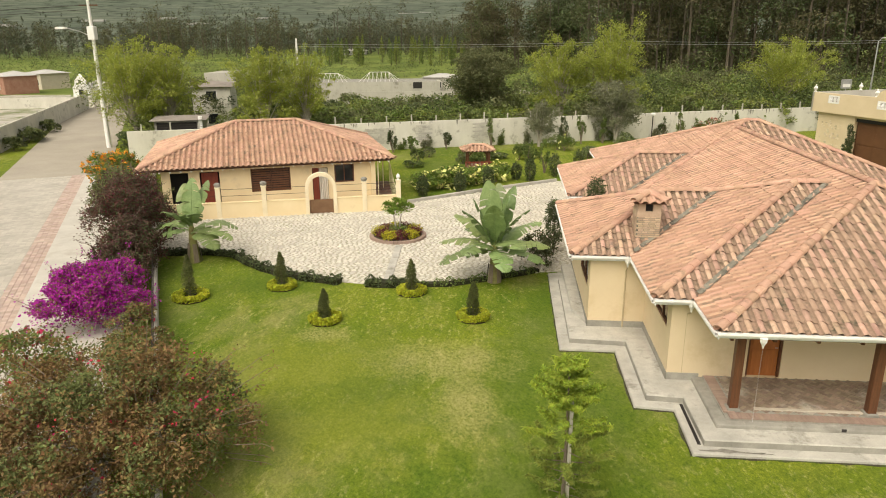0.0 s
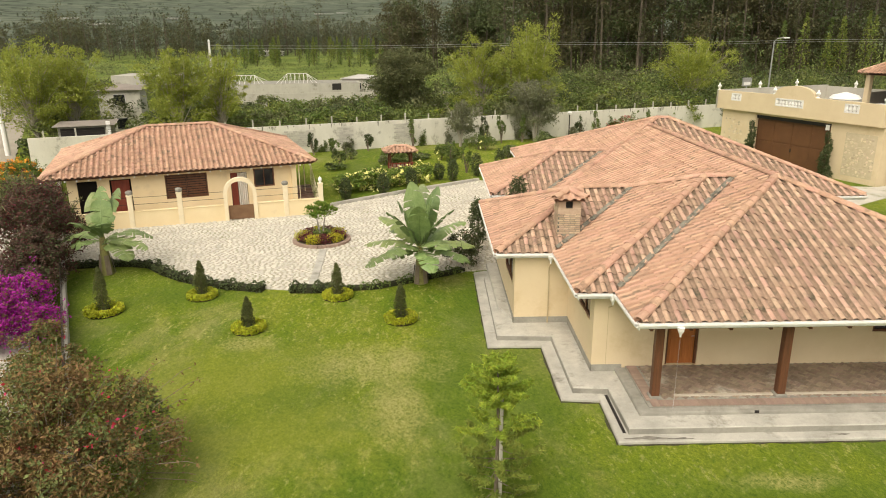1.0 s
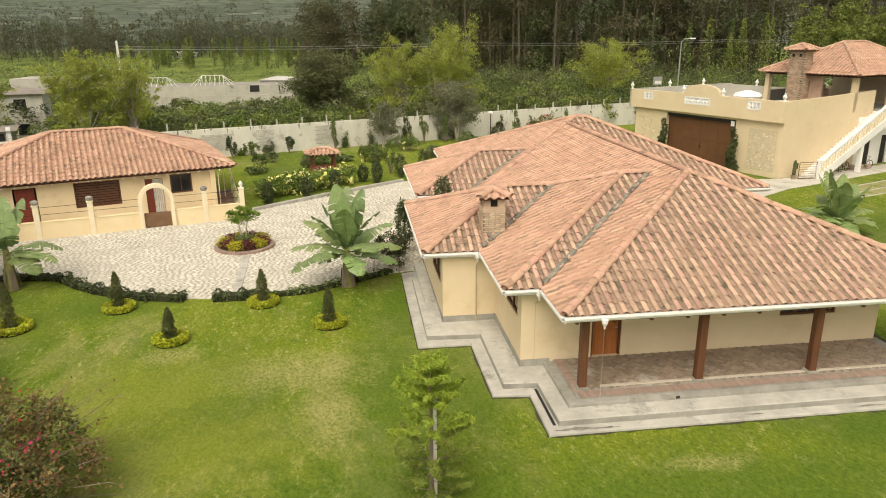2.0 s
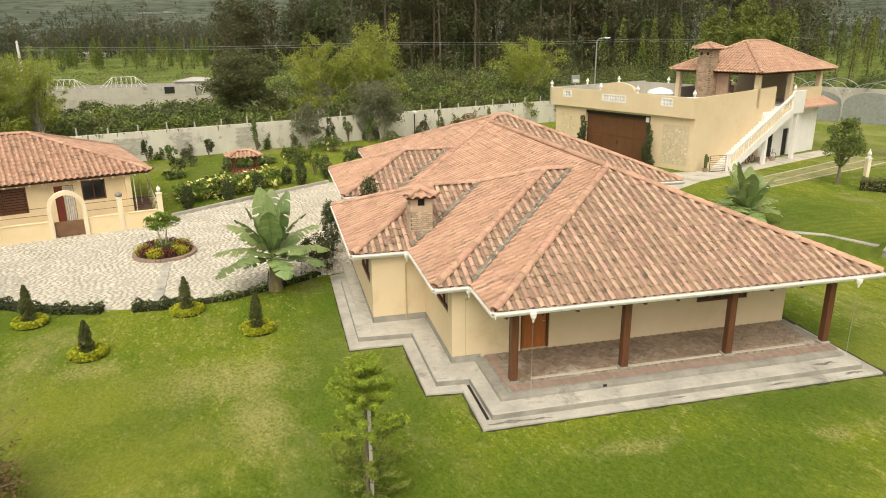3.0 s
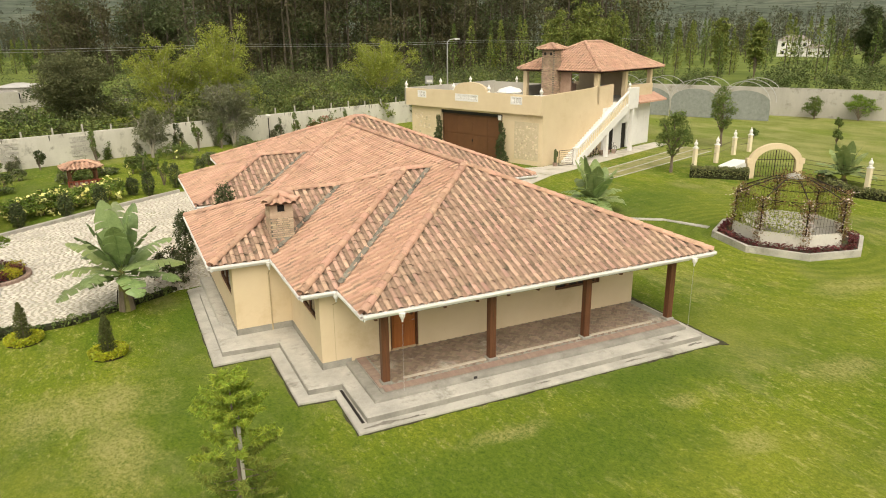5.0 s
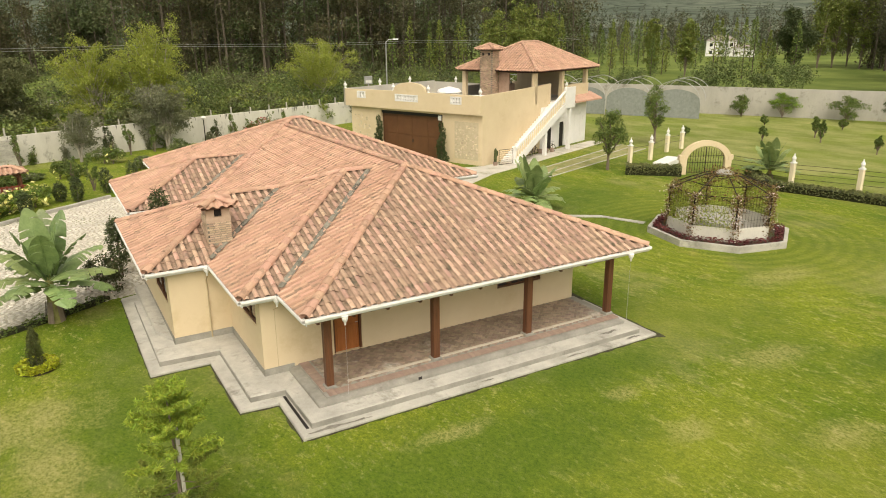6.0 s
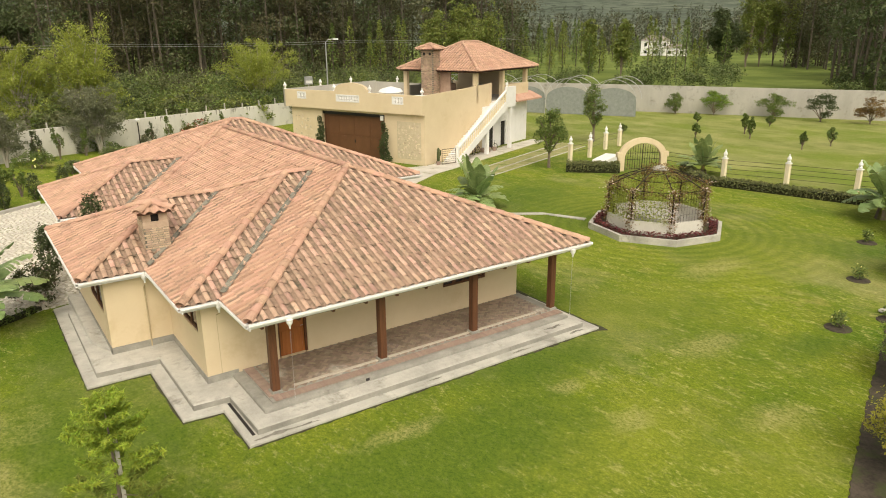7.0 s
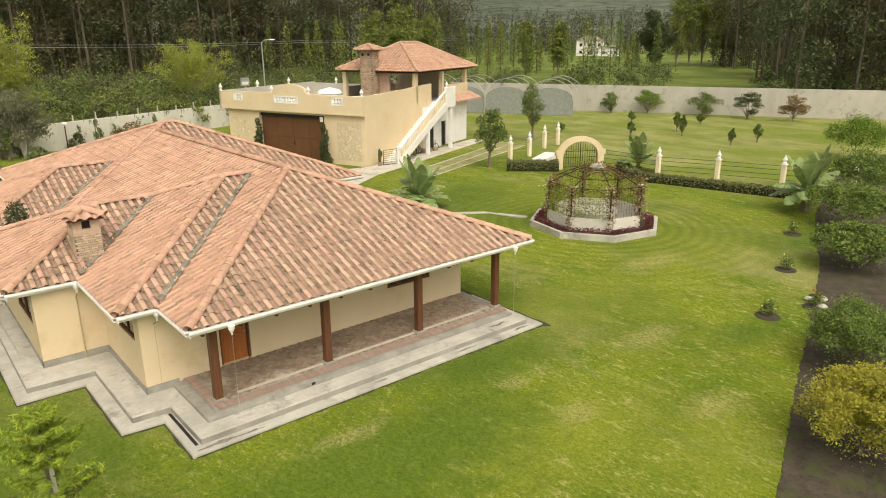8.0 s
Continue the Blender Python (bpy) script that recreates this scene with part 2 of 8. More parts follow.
PETAL_RED = leaf_mat("red bract", (0.4, 0.02, 0.06), (0.6, 0.06, 0.12), 0.3)
PETAL_YELLOW = leaf_mat("yellow petal", (0.8, 0.77, 0.2), (0.92, 0.9, 0.45), 0.1)
PETAL_ORANGE = leaf_mat("orange petal", (0.7, 0.25, 0.02), (0.85, 0.4, 0.05), 0.2)
BANANA = surf("banana leaf", (0.14, 0.22, 0.07), (0.3, 0.38, 0.15), scale=2.5, rough=0.4, bump=0.3, grain=14, vary=0.25, spec=0.5, thin=0.2)
STEM = surf("banana stem", (0.16, 0.16, 0.05), (0.32, 0.3, 0.11), scale=3, rough=0.7, bump=0.4, grain=12, stain=(0.1, 0.07, 0.04), stain_scale=3)


# ---- ground ----
def grass_material():
    """Mown grass near the houses; meadow and fields far off."""
    mt = bpy.data.materials.new("lawn")
    mt.use_nodes = True
    nt = mt.node_tree
    bsdf = nt.nodes["Principled BSDF"]
    geo = nt.nodes.new("ShaderNodeNewGeometry")
    def noise_at(scale, detail=5.0, stretch=(1, 1, 1), turn=0.0, rough=0.6):
        mp = nt.nodes.new("ShaderNodeMapping")
        mp.inputs["Scale"].default_value = stretch
        mp.inputs["Rotation"].default_value = (0, 0, turn)
        nt.links.new(geo.outputs["Position"], mp.inputs["Vector"])
        nd = nt.nodes.new("ShaderNodeTexNoise")
        nd.inputs["Scale"].default_value, nd.inputs["Detail"].default_value, nd.inputs["Roughness"].default_value = scale, detail, rough
        nt.links.new(mp.outputs[0], nd.inputs["Vector"])
        return nd.outputs["Fac"]
    def span(v, lo, hi, a=0.0, b=1.0):
        r = nt.nodes.new("ShaderNodeMapRange")
        for k, x in zip(("From Min", "From Max", "To Min", "To Max"), (lo, hi, a, b)):
            r.inputs[k].default_value = x
        nt.links.new(v, r.inputs["Value"])
        return r.outputs[0]
    def blend(f, a, b, mode="MIX"):
        m = nt.nodes.new("ShaderNodeMix")
        m.data_type, m.blend_type = "RGBA", mode
        for k, v in (("Factor", f), ("A", a), ("B", b)):
            if isinstance(v, tuple): m.inputs[k].default_value = (*v, 1)
            elif isinstance(v, float): m.inputs[k].default_value = v
            else: nt.links.new(v, m.inputs[k])
        return m.outputs["Result"]
    col = blend(span(noise_at(0.16, 4.0), 0.38, 0.62), (0.088, 0.148, 0.014), (0.18, 0.225, 0.022))
    col = blend(span(noise_at(0.9, 6.0, (1, 0.45, 1), 0.5), 0.42, 0.68), col, (0.17, 0.205, 0.028))
    col = blend(span(noise_at(0.45, 8.0, (1, 0.7, 1), 2.2, 0.7), 0.58, 0.74), col, (0.29, 0.26, 0.085))
    col = blend(span(noise_at(1.9, 8.0, (1, 0.5, 1), 1.1, 0.8), 0.55, 0.64), col, (0.34, 0.33, 0.12))
    col = blend(span(noise_at(3.5, 6.0, (1, 0.6, 1), 0.2, 0.75), 0.44, 0.3), col, (0.06, 0.11, 0.013))
    col = blend(span(noise_at(5.5, 4.0, (1, 0.5, 1), 1.7, 0.7), 0.58, 0.66, 0.0, 0.75), col, (0.36, 0.35, 0.14))
    tuft = noise_at(9.0, 8.0, (1, 0.75, 1), 0.8, 0.9)
    col = blend(1.0, col, blend(span(tuft, 0.36, 0.66), (0.42, 0.5, 0.4), (1.62, 1.52, 1.5)), "MULTIPLY")
    swath = noise_at(2.6, 6.0, (1, 0.1, 1), 1.15, 0.75)
    col = blend(1.0, col, blend(span(swath, 0.36, 0.64), (0.91, 0.93, 0.9), (1.09, 1.07, 1.09)), "MULTIPLY")
    fine = noise_at(30.0, 5.0, (1, 0.8, 1), 0.6, 0.9)
    col = blend(1.0, col, blend(span(fine, 0.32, 0.68), (0.45, 0.52, 0.42), (1.55, 1.5, 1.5)), "MULTIPLY")
    col = blend(span(noise_at(15.0, 6.0, (1, 0.7, 1), 2.0, 0.85), 0.61, 0.68, 0.0, 0.55), col, (0.4, 0.38, 0.17))
    worn = blend(span(noise_at(0.11, 7.0, (1, 0.6, 1), 2.6, 0.75), 0.52, 0.62, 0.0, 0.6), col, blend(span(tuft, 0.35, 0.65), (0.2, 0.2, 0.06), (0.38, 0.35, 0.16)))
    col = blend(span(noise_at(0.07, 5.0, (1, 1, 1), 0.4), 0.53, 0.41, 0.0, 0.62), worn, blend(span(tuft, 0.35, 0.65), (0.035, 0.075, 0.012), (0.1, 0.16, 0.025)))
    wob = nt.nodes.new("ShaderNodeTexNoise")
    wob.inputs["Scale"].default_value, wob.inputs["Detail"].default_value, wob.inputs["Roughness"].default_value = 1.3, 8.0, 0.8
    nt.links.new(geo.outputs["Position"], wob.inputs["Vector"])
    def vec(op, a, b):
        v = nt.nodes.new("ShaderNodeVectorMath")
        v.operation = op
        for k, x in ((0, a), (1, b)):
            if isinstance(x, tuple): v.inputs[k].default_value = x
            elif x is not None: nt.links.new(x, v.inputs[k])
        return v
    push = vec("MULTIPLY", vec("SUBTRACT", wob.outputs["Color"], (0.5, 0.5, 0.5)).outputs[0], (2.6, 2.6, 0)).outputs[0]
    def spots(places, strength):
        """Soft ragged patches (x, y, half width, half depth) of the lawn."""
        total = None
        for x, y, rx, ry in places:
            d = vec("MULTIPLY", vec("SUBTRACT", geo.outputs["Position"], (x, y, 0)).outputs[0], (1 / rx, 1 / ry, 0)).outputs[0]
            f = span(vec("LENGTH", vec("ADD", d, push).outputs[0], None).outputs["Value"], 1.2, 0.35, 0.0, strength)
            if total is None:
                total = f
            else:
                mx = nt.nodes.new("ShaderNodeMath")
                mx.operation = "MAXIMUM"
                nt.links.new(total, mx.inputs[0])
                nt.links.new(f, mx.inputs[1])
                total = mx.outputs[0]
        return total
    yellowed = blend(span(tuft, 0.35, 0.65), (0.16, 0.19, 0.02), (0.29, 0.31, 0.05))
    col = blend(spots([(-13.0, 2.5, 3.2, 2.8), (-10.5, -1.2, 3.6, 2.2)], 0.55), col, yellowed)
    col = blend(spots([(6.3, -7.0, 4.5, 2.0), (14.5, -1.0, 4.5, 2.6), (25.0, 0.5, 7.0, 4.0), (28.0, 12.0, 6.0, 5.0), (9.0, -10.2, 3.0, 1.8), (18.0, 8.0, 4.0, 6.0)], 0.4), col, yellowed)
    col = blend(spots([(-4.8, 7.5, 1.5, 4.2), (2.0, -4.4, 6.0, 2.2), (8.6, -2.6, 3.4, 1.3), (17.0, -7.0, 2.2, 1.0), (-16.5, 10.0, 3.5, 1.8), (-3.3, 0.2, 1.2, 2.2), (18.5, 9.0, 3.0, 3.0), (-5.0, -4.5, 5.5, 4.5), (0.5, -5.6, 5.5, 3.0), (-3.8, 2.0, 1.6, 3.4), (-5.6, 3.0, 1.6, 4.5), (-4.2, 9.5, 1.6, 2.4), (4.5, -5.4, 4.0, 1.6), (-10.0, -6.5, 4.0, 2.0)], 0.78), col, blend(span(tuft, 0.35, 0.65), (0.035, 0.08, 0.01), (0.12, 0.18, 0.02)))
    flecked = blend(span(tuft, 0.42, 0.6), col, (0.36, 0.33, 0.13))
    col = blend(spots([(-8.4, 3.3, 2.6, 1.5), (-7.4, 0.2, 1.0, 1.8), (8.0, -6.6, 0.9, 0.5), (7.8, -4.2, 0.7, 0.4), (2.2, -3.4, 1.3, 0.4), (11.4, -9.0, 1.2, 0.7), (21.5, 0.0, 2.6, 0.9), (14.0, -4.9, 1.6, 0.8), (-3.0, -5.6, 1.4, 0.5), (-13.0, 5.0, 1.2, 0.7)], 0.9), col, flecked)
    rounds = nt.nodes.new("ShaderNodeMath")
    rounds.operation = "SINE"
    turn = nt.nodes.new("ShaderNodeMath")
    turn.operation = "MULTIPLY"
    turn.inputs[1].default_value = 9.0
    nt.links.new(vec("LENGTH", vec("ADD", vec("SUBTRACT", geo.outputs["Position"], (24.85, 6.15, 0)).outputs[0], vec("MULTIPLY", push, (0.12, 0.12, 0)).outputs[0]).outputs[0], None).outputs["Value"], turn.inputs[0])
    nt.links.new(turn.outputs[0], rounds.inputs[0])
    mown = blend(span(rounds.outputs[0], -1.0, 1.0), (0.8, 0.85, 0.8), (1.16, 1.12, 1.16))
    col = blend(spots([(24.85, 6.15, 11.0, 11.0)], 0.8), col, blend(1.0, col, mown, "MULTIPLY"))
    ln = nt.nodes.new("ShaderNodeVectorMath")
    ln.operation = "LENGTH"
    nt.links.new(geo.outputs["Position"], ln.inputs[0])
    vor = nt.nodes.new("ShaderNodeTexVoronoi")
    vor.inputs["Scale"].default_value = 0.008
    nt.links.new(geo.outputs["Position"], vor.inputs["Vector"])
    # distance haze is put into the grey-green of the far fields
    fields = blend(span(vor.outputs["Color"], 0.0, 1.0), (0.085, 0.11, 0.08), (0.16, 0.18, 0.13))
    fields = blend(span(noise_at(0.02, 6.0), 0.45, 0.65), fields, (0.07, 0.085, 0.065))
    edge = nt.nodes.new("ShaderNodeTexVoronoi")
    edge.feature = "DISTANCE_TO_EDGE"
    edge.inputs["Scale"].default_value = 0.014
    nt.links.new(geo.outputs["Position"], edge.inputs["Vector"])
    hedgerow = nt.nodes.new("ShaderNodeMath")
    hedgerow.operation = "MULTIPLY"
    nt.links.new(span(edge.outputs["Distance"], 0.09, 0.05), hedgerow.inputs[0])
    nt.links.new(span(noise_at(0.03, 4.0), 0.42, 0.55), hedgerow.inputs[1])
    fields = blend(hedgerow.outputs[0], fields, (0.035, 0.05, 0.03))
    meadow = blend(span(noise_at(0.06, 6.0), 0.4, 0.65), (0.105, 0.145, 0.032), (0.19, 0.235, 0.06))
    dry = blend(span(noise_at(0.3, 8.0, (1, 0.6, 1), 0.9, 0.7), 0.38, 0.62), (0.18, 0.21, 0.055), (0.33, 0.325, 0.13))
    dry = blend(span(noise_at(0.13, 6.0, (1, 0.5, 1), 0.3, 0.7), 0.47, 0.58), dry, (0.17, 0.22, 0.04))
    dry = blend(1.0, dry, blend(span(tuft, 0.36, 0.66), (0.68, 0.72, 0.62), (1.3, 1.25, 1.35)), "MULTIPLY")
    sep = nt.nodes.new("ShaderNodeSeparateXYZ")
    nt.links.new(geo.outputs["Position"], sep.inputs[0])
    col = blend(span(sep.outputs["X"], 36.0, 46.0, 0.0, 0.8), col, dry)
    col = blend(span(ln.outputs["Value"], 85.0, 105.0), col, meadow)
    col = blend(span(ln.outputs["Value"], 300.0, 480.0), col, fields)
    nt.links.new(col, bsdf.inputs["Base Color"])
    bsdf.inputs["Roughness"].default_value = 0.95
    bsdf.inputs["Specular IOR Level"].default_value = 0.1
    bp = nt.nodes.new("ShaderNodeBump")
    bp.inputs["Strength"].default_value, bp.inputs["Distance"].default_value = 0.35, 0.04
    nt.links.new(fine, bp.inputs["Height"])
    nt.links.new(bp.outputs[0], bsdf.inputs["Normal"])
    return mt


LAWN = grass_material()


def terrain(x, y):
    """Height of the land: flat round the houses, hills far off."""
    r = math.hypot(x, y)
    if r < 160:
        return 0.0
    k = min(1, (r - 160) / 2400) ** 1.6
    ang = math.atan2(x, y)
    h = 168 * k * (0.8 + 0.06 * math.sin(2.3 * ang + 0.9) + 0.16 * noise.noise((x / 700, y / 700, 0.3)))
    return h


rings = [0, 20, 45, 70, 95, 120, 160, 210, 280, 380, 520, 700, 950, 1250, 1600, 2000, 2500, 3100, 3900]
SPOKES = 96
gv, gf = [], []
for r in rings:
    for k in range(SPOKES):
        a = 2 * math.pi * k / SPOKES
        x, y = r * math.sin(a), r * math.cos(a)
        gv.append((x, y, terrain(x, y)))
for j in range(1, len(rings) - 1):
    for k in range(SPOKES):
        a, b = j * SPOKES + k, j * SPOKES + (k + 1) % SPOKES
        gf.append((a, a + SPOKES, b + SPOKES, b))
gf += [(0, SPOKES + (k + 1) % SPOKES, SPOKES + k) for k in range(SPOKES)]
gf = [tuple(reversed(q)) for q in gf]
ground = part("ground", Shape().add(gv, gf), LAWN)
tagged(ground, "mown green lawn with dry patches running out to hills", "lawn", kind="structure")


# ---- hip roofs of barrel tiles ----
TW, TE = 0.315, 0.44  # tile width and exposed length


def tile_profile(n=10):
    pts = []
    for i in range(n):
        u = i / (n - 1)
        z = 0.074 * math.sin(math.pi * min(u / 0.68, 1)) ** 0.8 - (0.012 * math.sin(math.pi * (u - 0.68) / 0.32) if u > 0.68 else 0)
        pts.append(((u - 0.5) * TW * 1.02, z))
    return pts


def tile_arrays(pitch):
    """One tile: y runs up the slope, x along the eave, its foot at the origin."""
    prof = tile_profile()
    n = len(prof)
    L = TE * 1.18
    c, s = math.cos(pitch), math.sin(pitch)
    def place(x, along, up):
        return (x, along * c - up * s, along * s + up * c)
    v = [place(x, 0, z + 0.032) for x, z in prof] + [place(x * 0.97, L, z * 0.98 - 0.003) for x, z in prof] + [place(x, 0.02, z + 0.002) for x, z in prof]
    q = [(i, i + 1, n + i + 1, n + i) for i in range(n - 1)] + [(2 * n + i, 2 * n + i + 1, i + 1, i) for i in range(n - 1)]
    return np.array(v), np.array(q)


# faces whose colour carries the shade between the barrels and at the tile ends
SHADED_FACES = np.array([0.5 * (a[1] + b[1]) < 0.03 for a, b in zip(tile_profile()[:-1], tile_profile()[1:])] + [True] * (len(tile_profile()) - 1))


SIDE_TURN = (0, 90, 180, 270)


class HipRoof:
    """The union of hip roofs over rectangles, all from one eave height and pitch."""

    def __init__(self, rects, eave, slope):
        self.rects, self.eave, self.slope = rects, eave, slope
        self.pitch = math.atan(slope)

    def height(self, r, x, y):
        x0, x1, y0, y1, closed = r
        if x < x0 - 1e-6 or x > x1 + 1e-6 or y < y0 - 1e-6 or y > y1 + 1e-6:
            return -1e9
        return self.eave + self.slope * min(x - x0, y - y0, x1 - x if "e" in closed else 1e9, y1 - y if "n" in closed else 1e9)

    def on_top(self, r, x, y, give=0.03):
        h = self.height(r, x, y)
        return h > -1e8 and all(o is r or self.height(o, x, y) <= h + give for o in self.rects)

    def ridge(self, r):
        """Half width and the ends of the ridge."""
        x0, x1, y0, y1, closed = r
        if "e" not in closed:
            d = (y1 - y0) / 2
            return d, (x0 + d, y0 + d), (x1, y0 + d)
        if "n" not in closed:
            d = (x1 - x0) / 2
            return d, (x0 + d, y0 + d), (x0 + d, y1)
        d = min(x1 - x0, y1 - y0) / 2
        return d, (x0 + d, y0 + d), (x1 - d, y1 - d)

    def deck(self, r):
        x0, x1, y0, y1, closed = r
        d, a, b = self.ridge(r)
        z0, z1, e = self.eave - 0.06, self.eave - 0.06 + self.slope * d, 0.02
        base = [(x0 + e, y0 + e, z0), (x1 - e, y0 + e, z0), (x1 - e, y1 - e, z0), (x0 + e, y1 - e, z0)]
        top = [(*a, z1), (*b, z1)]
        if a[1] == b[1] and a[0] != b[0]:
            return Shape().add(base + top, [(3, 2, 1, 0), (0, 1, 5, 4), (1, 2, 5), (2, 3, 4, 5), (3, 0, 4)])
        return Shape().add(base + top, [(3, 2, 1, 0), (0, 1, 4), (1, 2, 5, 4), (2, 3, 5), (3, 0, 4, 5)])

    def face_top(self, r, side, a, h):
        """Where the face on that side of r lies above all the others (a along the eave, h in from it)."""
        x0, x1, y0, y1, closed = r
        h = np.maximum(h, 0.001)
        x, y = ((a, y0 + h), (x1 - h, a), (a, y1 - h), (x0 + h, a))[side]
        ok = np.ones(np.broadcast(x, y).shape, bool)
        for o in self.rects:
            ox0, ox1, oy0, oy1, oc = o
            d = np.minimum(x - ox0, y - oy0)
            if "e" in oc:
                d = np.minimum(d, ox1 - x)
            if "n" in oc:
                d = np.minimum(d, oy1 - y)
            within = (x >= ox0) & (x <= ox1) & (y >= oy0) & (y <= oy1)
            ok &= (within & (d >= h - 1e-4)) if o is r else ~(within & (d > h + 1e-4))
        return ok

    def tiles(self):
        """(side, x, y, z, row, cut) of every tile foot; cut: for each line of the profile, the share of its length that shows."""
        out = []
        dh = TE * math.cos(self.pitch)
        prof = np.array([p[0] for p in tile_profile()])
        steps = np.linspace(0, 1, 25)
        for r in self.rects:
            x0, x1, y0, y1, closed = r
            for side, (ex0, ex1) in enumerate(((x0, x1), (y0, y1), (x0, x1), (y0, y1))):
                if (side == 1 and "e" not in closed) or (side == 2 and "n" not in closed):
                    continue
                cols = int(round((ex1 - ex0) / TW))
                off = (ex1 - ex0 - cols * TW) / 2
                for j in range(int(self.ridge(r)[0] / dh) + 1):
                    h = j * dh - 0.06
                    for i in range(cols):
                        a = ex0 + off + (i + 0.5) * TW
                        along = prof if side in (0, 1) else -prof
                        seen = self.face_top(r, side, np.clip(a + along[:, None], ex0 + 0.001, ex1 - 0.001), h + steps[None] * 1.18 * dh)
                        if not seen.any():
                            continue
                        cut = None
                        if not seen.all():
                            cut = np.stack([np.where(seen.any(1), steps[seen.argmax(1)], 2.0), np.where(seen.any(1), steps[24 - seen[:, ::-1].argmax(1)], 2.0)], 1)
                        x, y = ((a, y0 + h), (x1 - h, a), (a, y1 - h), (x0 + h, a))[side]
                        out.append((side, x, y, self.eave + self.slope * h, j, cut))
        return out

    def pieces(self, rnd, pick=None, limit=0):
        """Joined tiles as arrays, and the places of those to stand alone."""
        one_v, one_q = tile_arrays(self.pitch)
        n = len(one_v) // 3
        chunks, singles = [], []
        for side, x, y, z, row, cut in self.tiles():
            c, s = math.cos(radians(SIDE_TURN[side])), math.sin(radians(SIDE_TURN[side]))
            place = np.array((x + rnd.uniform(-0.005, 0.005), y + rnd.uniform(-0.005, 0.005), z + rnd.uniform(-0.003, 0.007)))
            if cut is None and pick and len(singles) < limit and pick(side, x, y, row):
                singles.append(tuple(place))
                continue
            v, q, pans = one_v, one_q, SHADED_FACES
            if cut is not None:
                low, high = one_v[:n], one_v[n:2 * n]
                lo, hi = cut[:, :1].clip(0, 1), cut[:, 1:].clip(0, 1)
                lip = np.where(lo > 0, low + (high - low) * lo, one_v[2 * n:])
                v = np.concatenate([low + (high - low) * lo, low + (high - low) * hi, lip])
                there = cut[:, 0] < 1.5
                keep = np.tile(there[:-1] & there[1:], 2)
                if not keep.any():
                    continue
                q, pans = one_q[keep], SHADED_FACES[keep]
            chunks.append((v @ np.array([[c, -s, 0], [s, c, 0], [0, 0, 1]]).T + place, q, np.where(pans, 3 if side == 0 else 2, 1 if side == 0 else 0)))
        return chunks, singles

    def cap_lines(self):
        for r in self.rects:
            x0, x1, y0, y1, closed = r
            d, a, b = self.ridge(r)
            corners = [((x0, y0), a)]
            if "n" in closed:
                corners.append(((x0, y1), b if y1 - y0 > x1 - x0 and "e" in closed else a))
            if "e" in closed:
                corners.append(((x1, y0), a if "n" not in closed or y1 - y0 > x1 - x0 else b))
            if "e" in closed and "n" in closed:
                corners.append(((x1, y1), b))
            for p, q in corners + [(a, b)]:
                yield r, p, q

    def caps(self):
        """Half-round capping tiles along hips and ridges: arrays."""
        rnd = random.Random(5)
        chunks = []
        for r, p, q in self.cap_lines():
            A = Vector((*p, self.height(r, *p)))
            B = Vector((*q, self.height(r, *q)))
            if (B - A).length < 0.2:
                continue
            k = max(1, int((B - A).length / 0.36))
            d = (B - A) / k
            u = d.normalized()
            side = u.cross(Vector((0, 0, 1))).normalized()
            up = side.cross(u)
            for i in range(k):
                c = A + d * (i + 0.5)
                if not self.on_top(r, c.x, c.y, 0.06):
                    continue
                f, g = A + d * i, A + d * (i + 1.15)
                wob = side * rnd.uniform(-0.012, 0.012)
                vs = []
                for base, rad, lift in ((f, 0.15, 0.06), (g, 0.14, 0.048), (f + d * 0.02, 0.14, 0.05)):
                    for w in range(7):
                        t = math.pi * w / 6
                        vs.append(base + wob + side * math.cos(t) * rad + up * (math.sin(t) * rad * 0.85 + lift))
                qs = [(w, w + 1, 7 + w + 1, 7 + w) for w in range(6)] + [(14 + w, 14 + w + 1, w + 1, w) for w in range(6)]
                chunks.append((np.array([tuple(v) for v in vs]), np.array(qs), 0))
        return chunks


def tiled_roof(roof, owner, pick=None, limit=300, m=None, old=TILE):
    """Deck, joined tiles, single tiles where pick(side, x, y, row) says so, and caps."""
    decks = [part("roof", roof.deck(r), DECK, owner, "roof of weathered terracotta barrel tiles") for r in roof.rects]
    deck = decks[0]
    chunks, singles = roof.pieces(random.Random(3), pick, limit)
    v, q, k = merge_arrays(chunks + roof.caps())
    field = part("roof_tiles", quick_mesh("roof_tiles", v, q, [TILE, old, TILE_SHADE, TILE_SHADE if old is TILE else TILE_SHADE_OLD], k), TILE, deck)
    tagged(field, kind="stuff")
    return deck, singles


def band(s, pts, z0, z1, t):
    """An upright strip of thickness t along open points, outward on the right."""
    for (xa, ya), (xb, yb) in zip(pts[:-1], pts[1:]):
        L = math.hypot(xb - xa, yb - ya)
        nx, ny = (yb - ya) / L * t, -(xb - xa) / L * t
        ux, uy = (xb - xa) / L * t, (yb - ya) / L * t
        s.prism([(xa, ya), (xb, yb), (xb + nx, yb + ny), (xa + nx, ya + ny)][::-1], z0, z1)
    return s


# ---- main house ----
EAVE = 3.05
house = thing("house", "cream single-storey house with terracotta hip roof and porch", "house")
main_roof = HipRoof([(-0.83, 12.24, -0.61, 20.9, "e"), (-0.9, 14.19, 13.98, 28.4, "en"), (-1.99, 5.7, 1.66, 13.27, "n"), (-4.05, 3.0, 5.69, 13.27, "n"), (-3.4, 4.0, 14.94, 22.35, "n")], EAVE, 0.395)


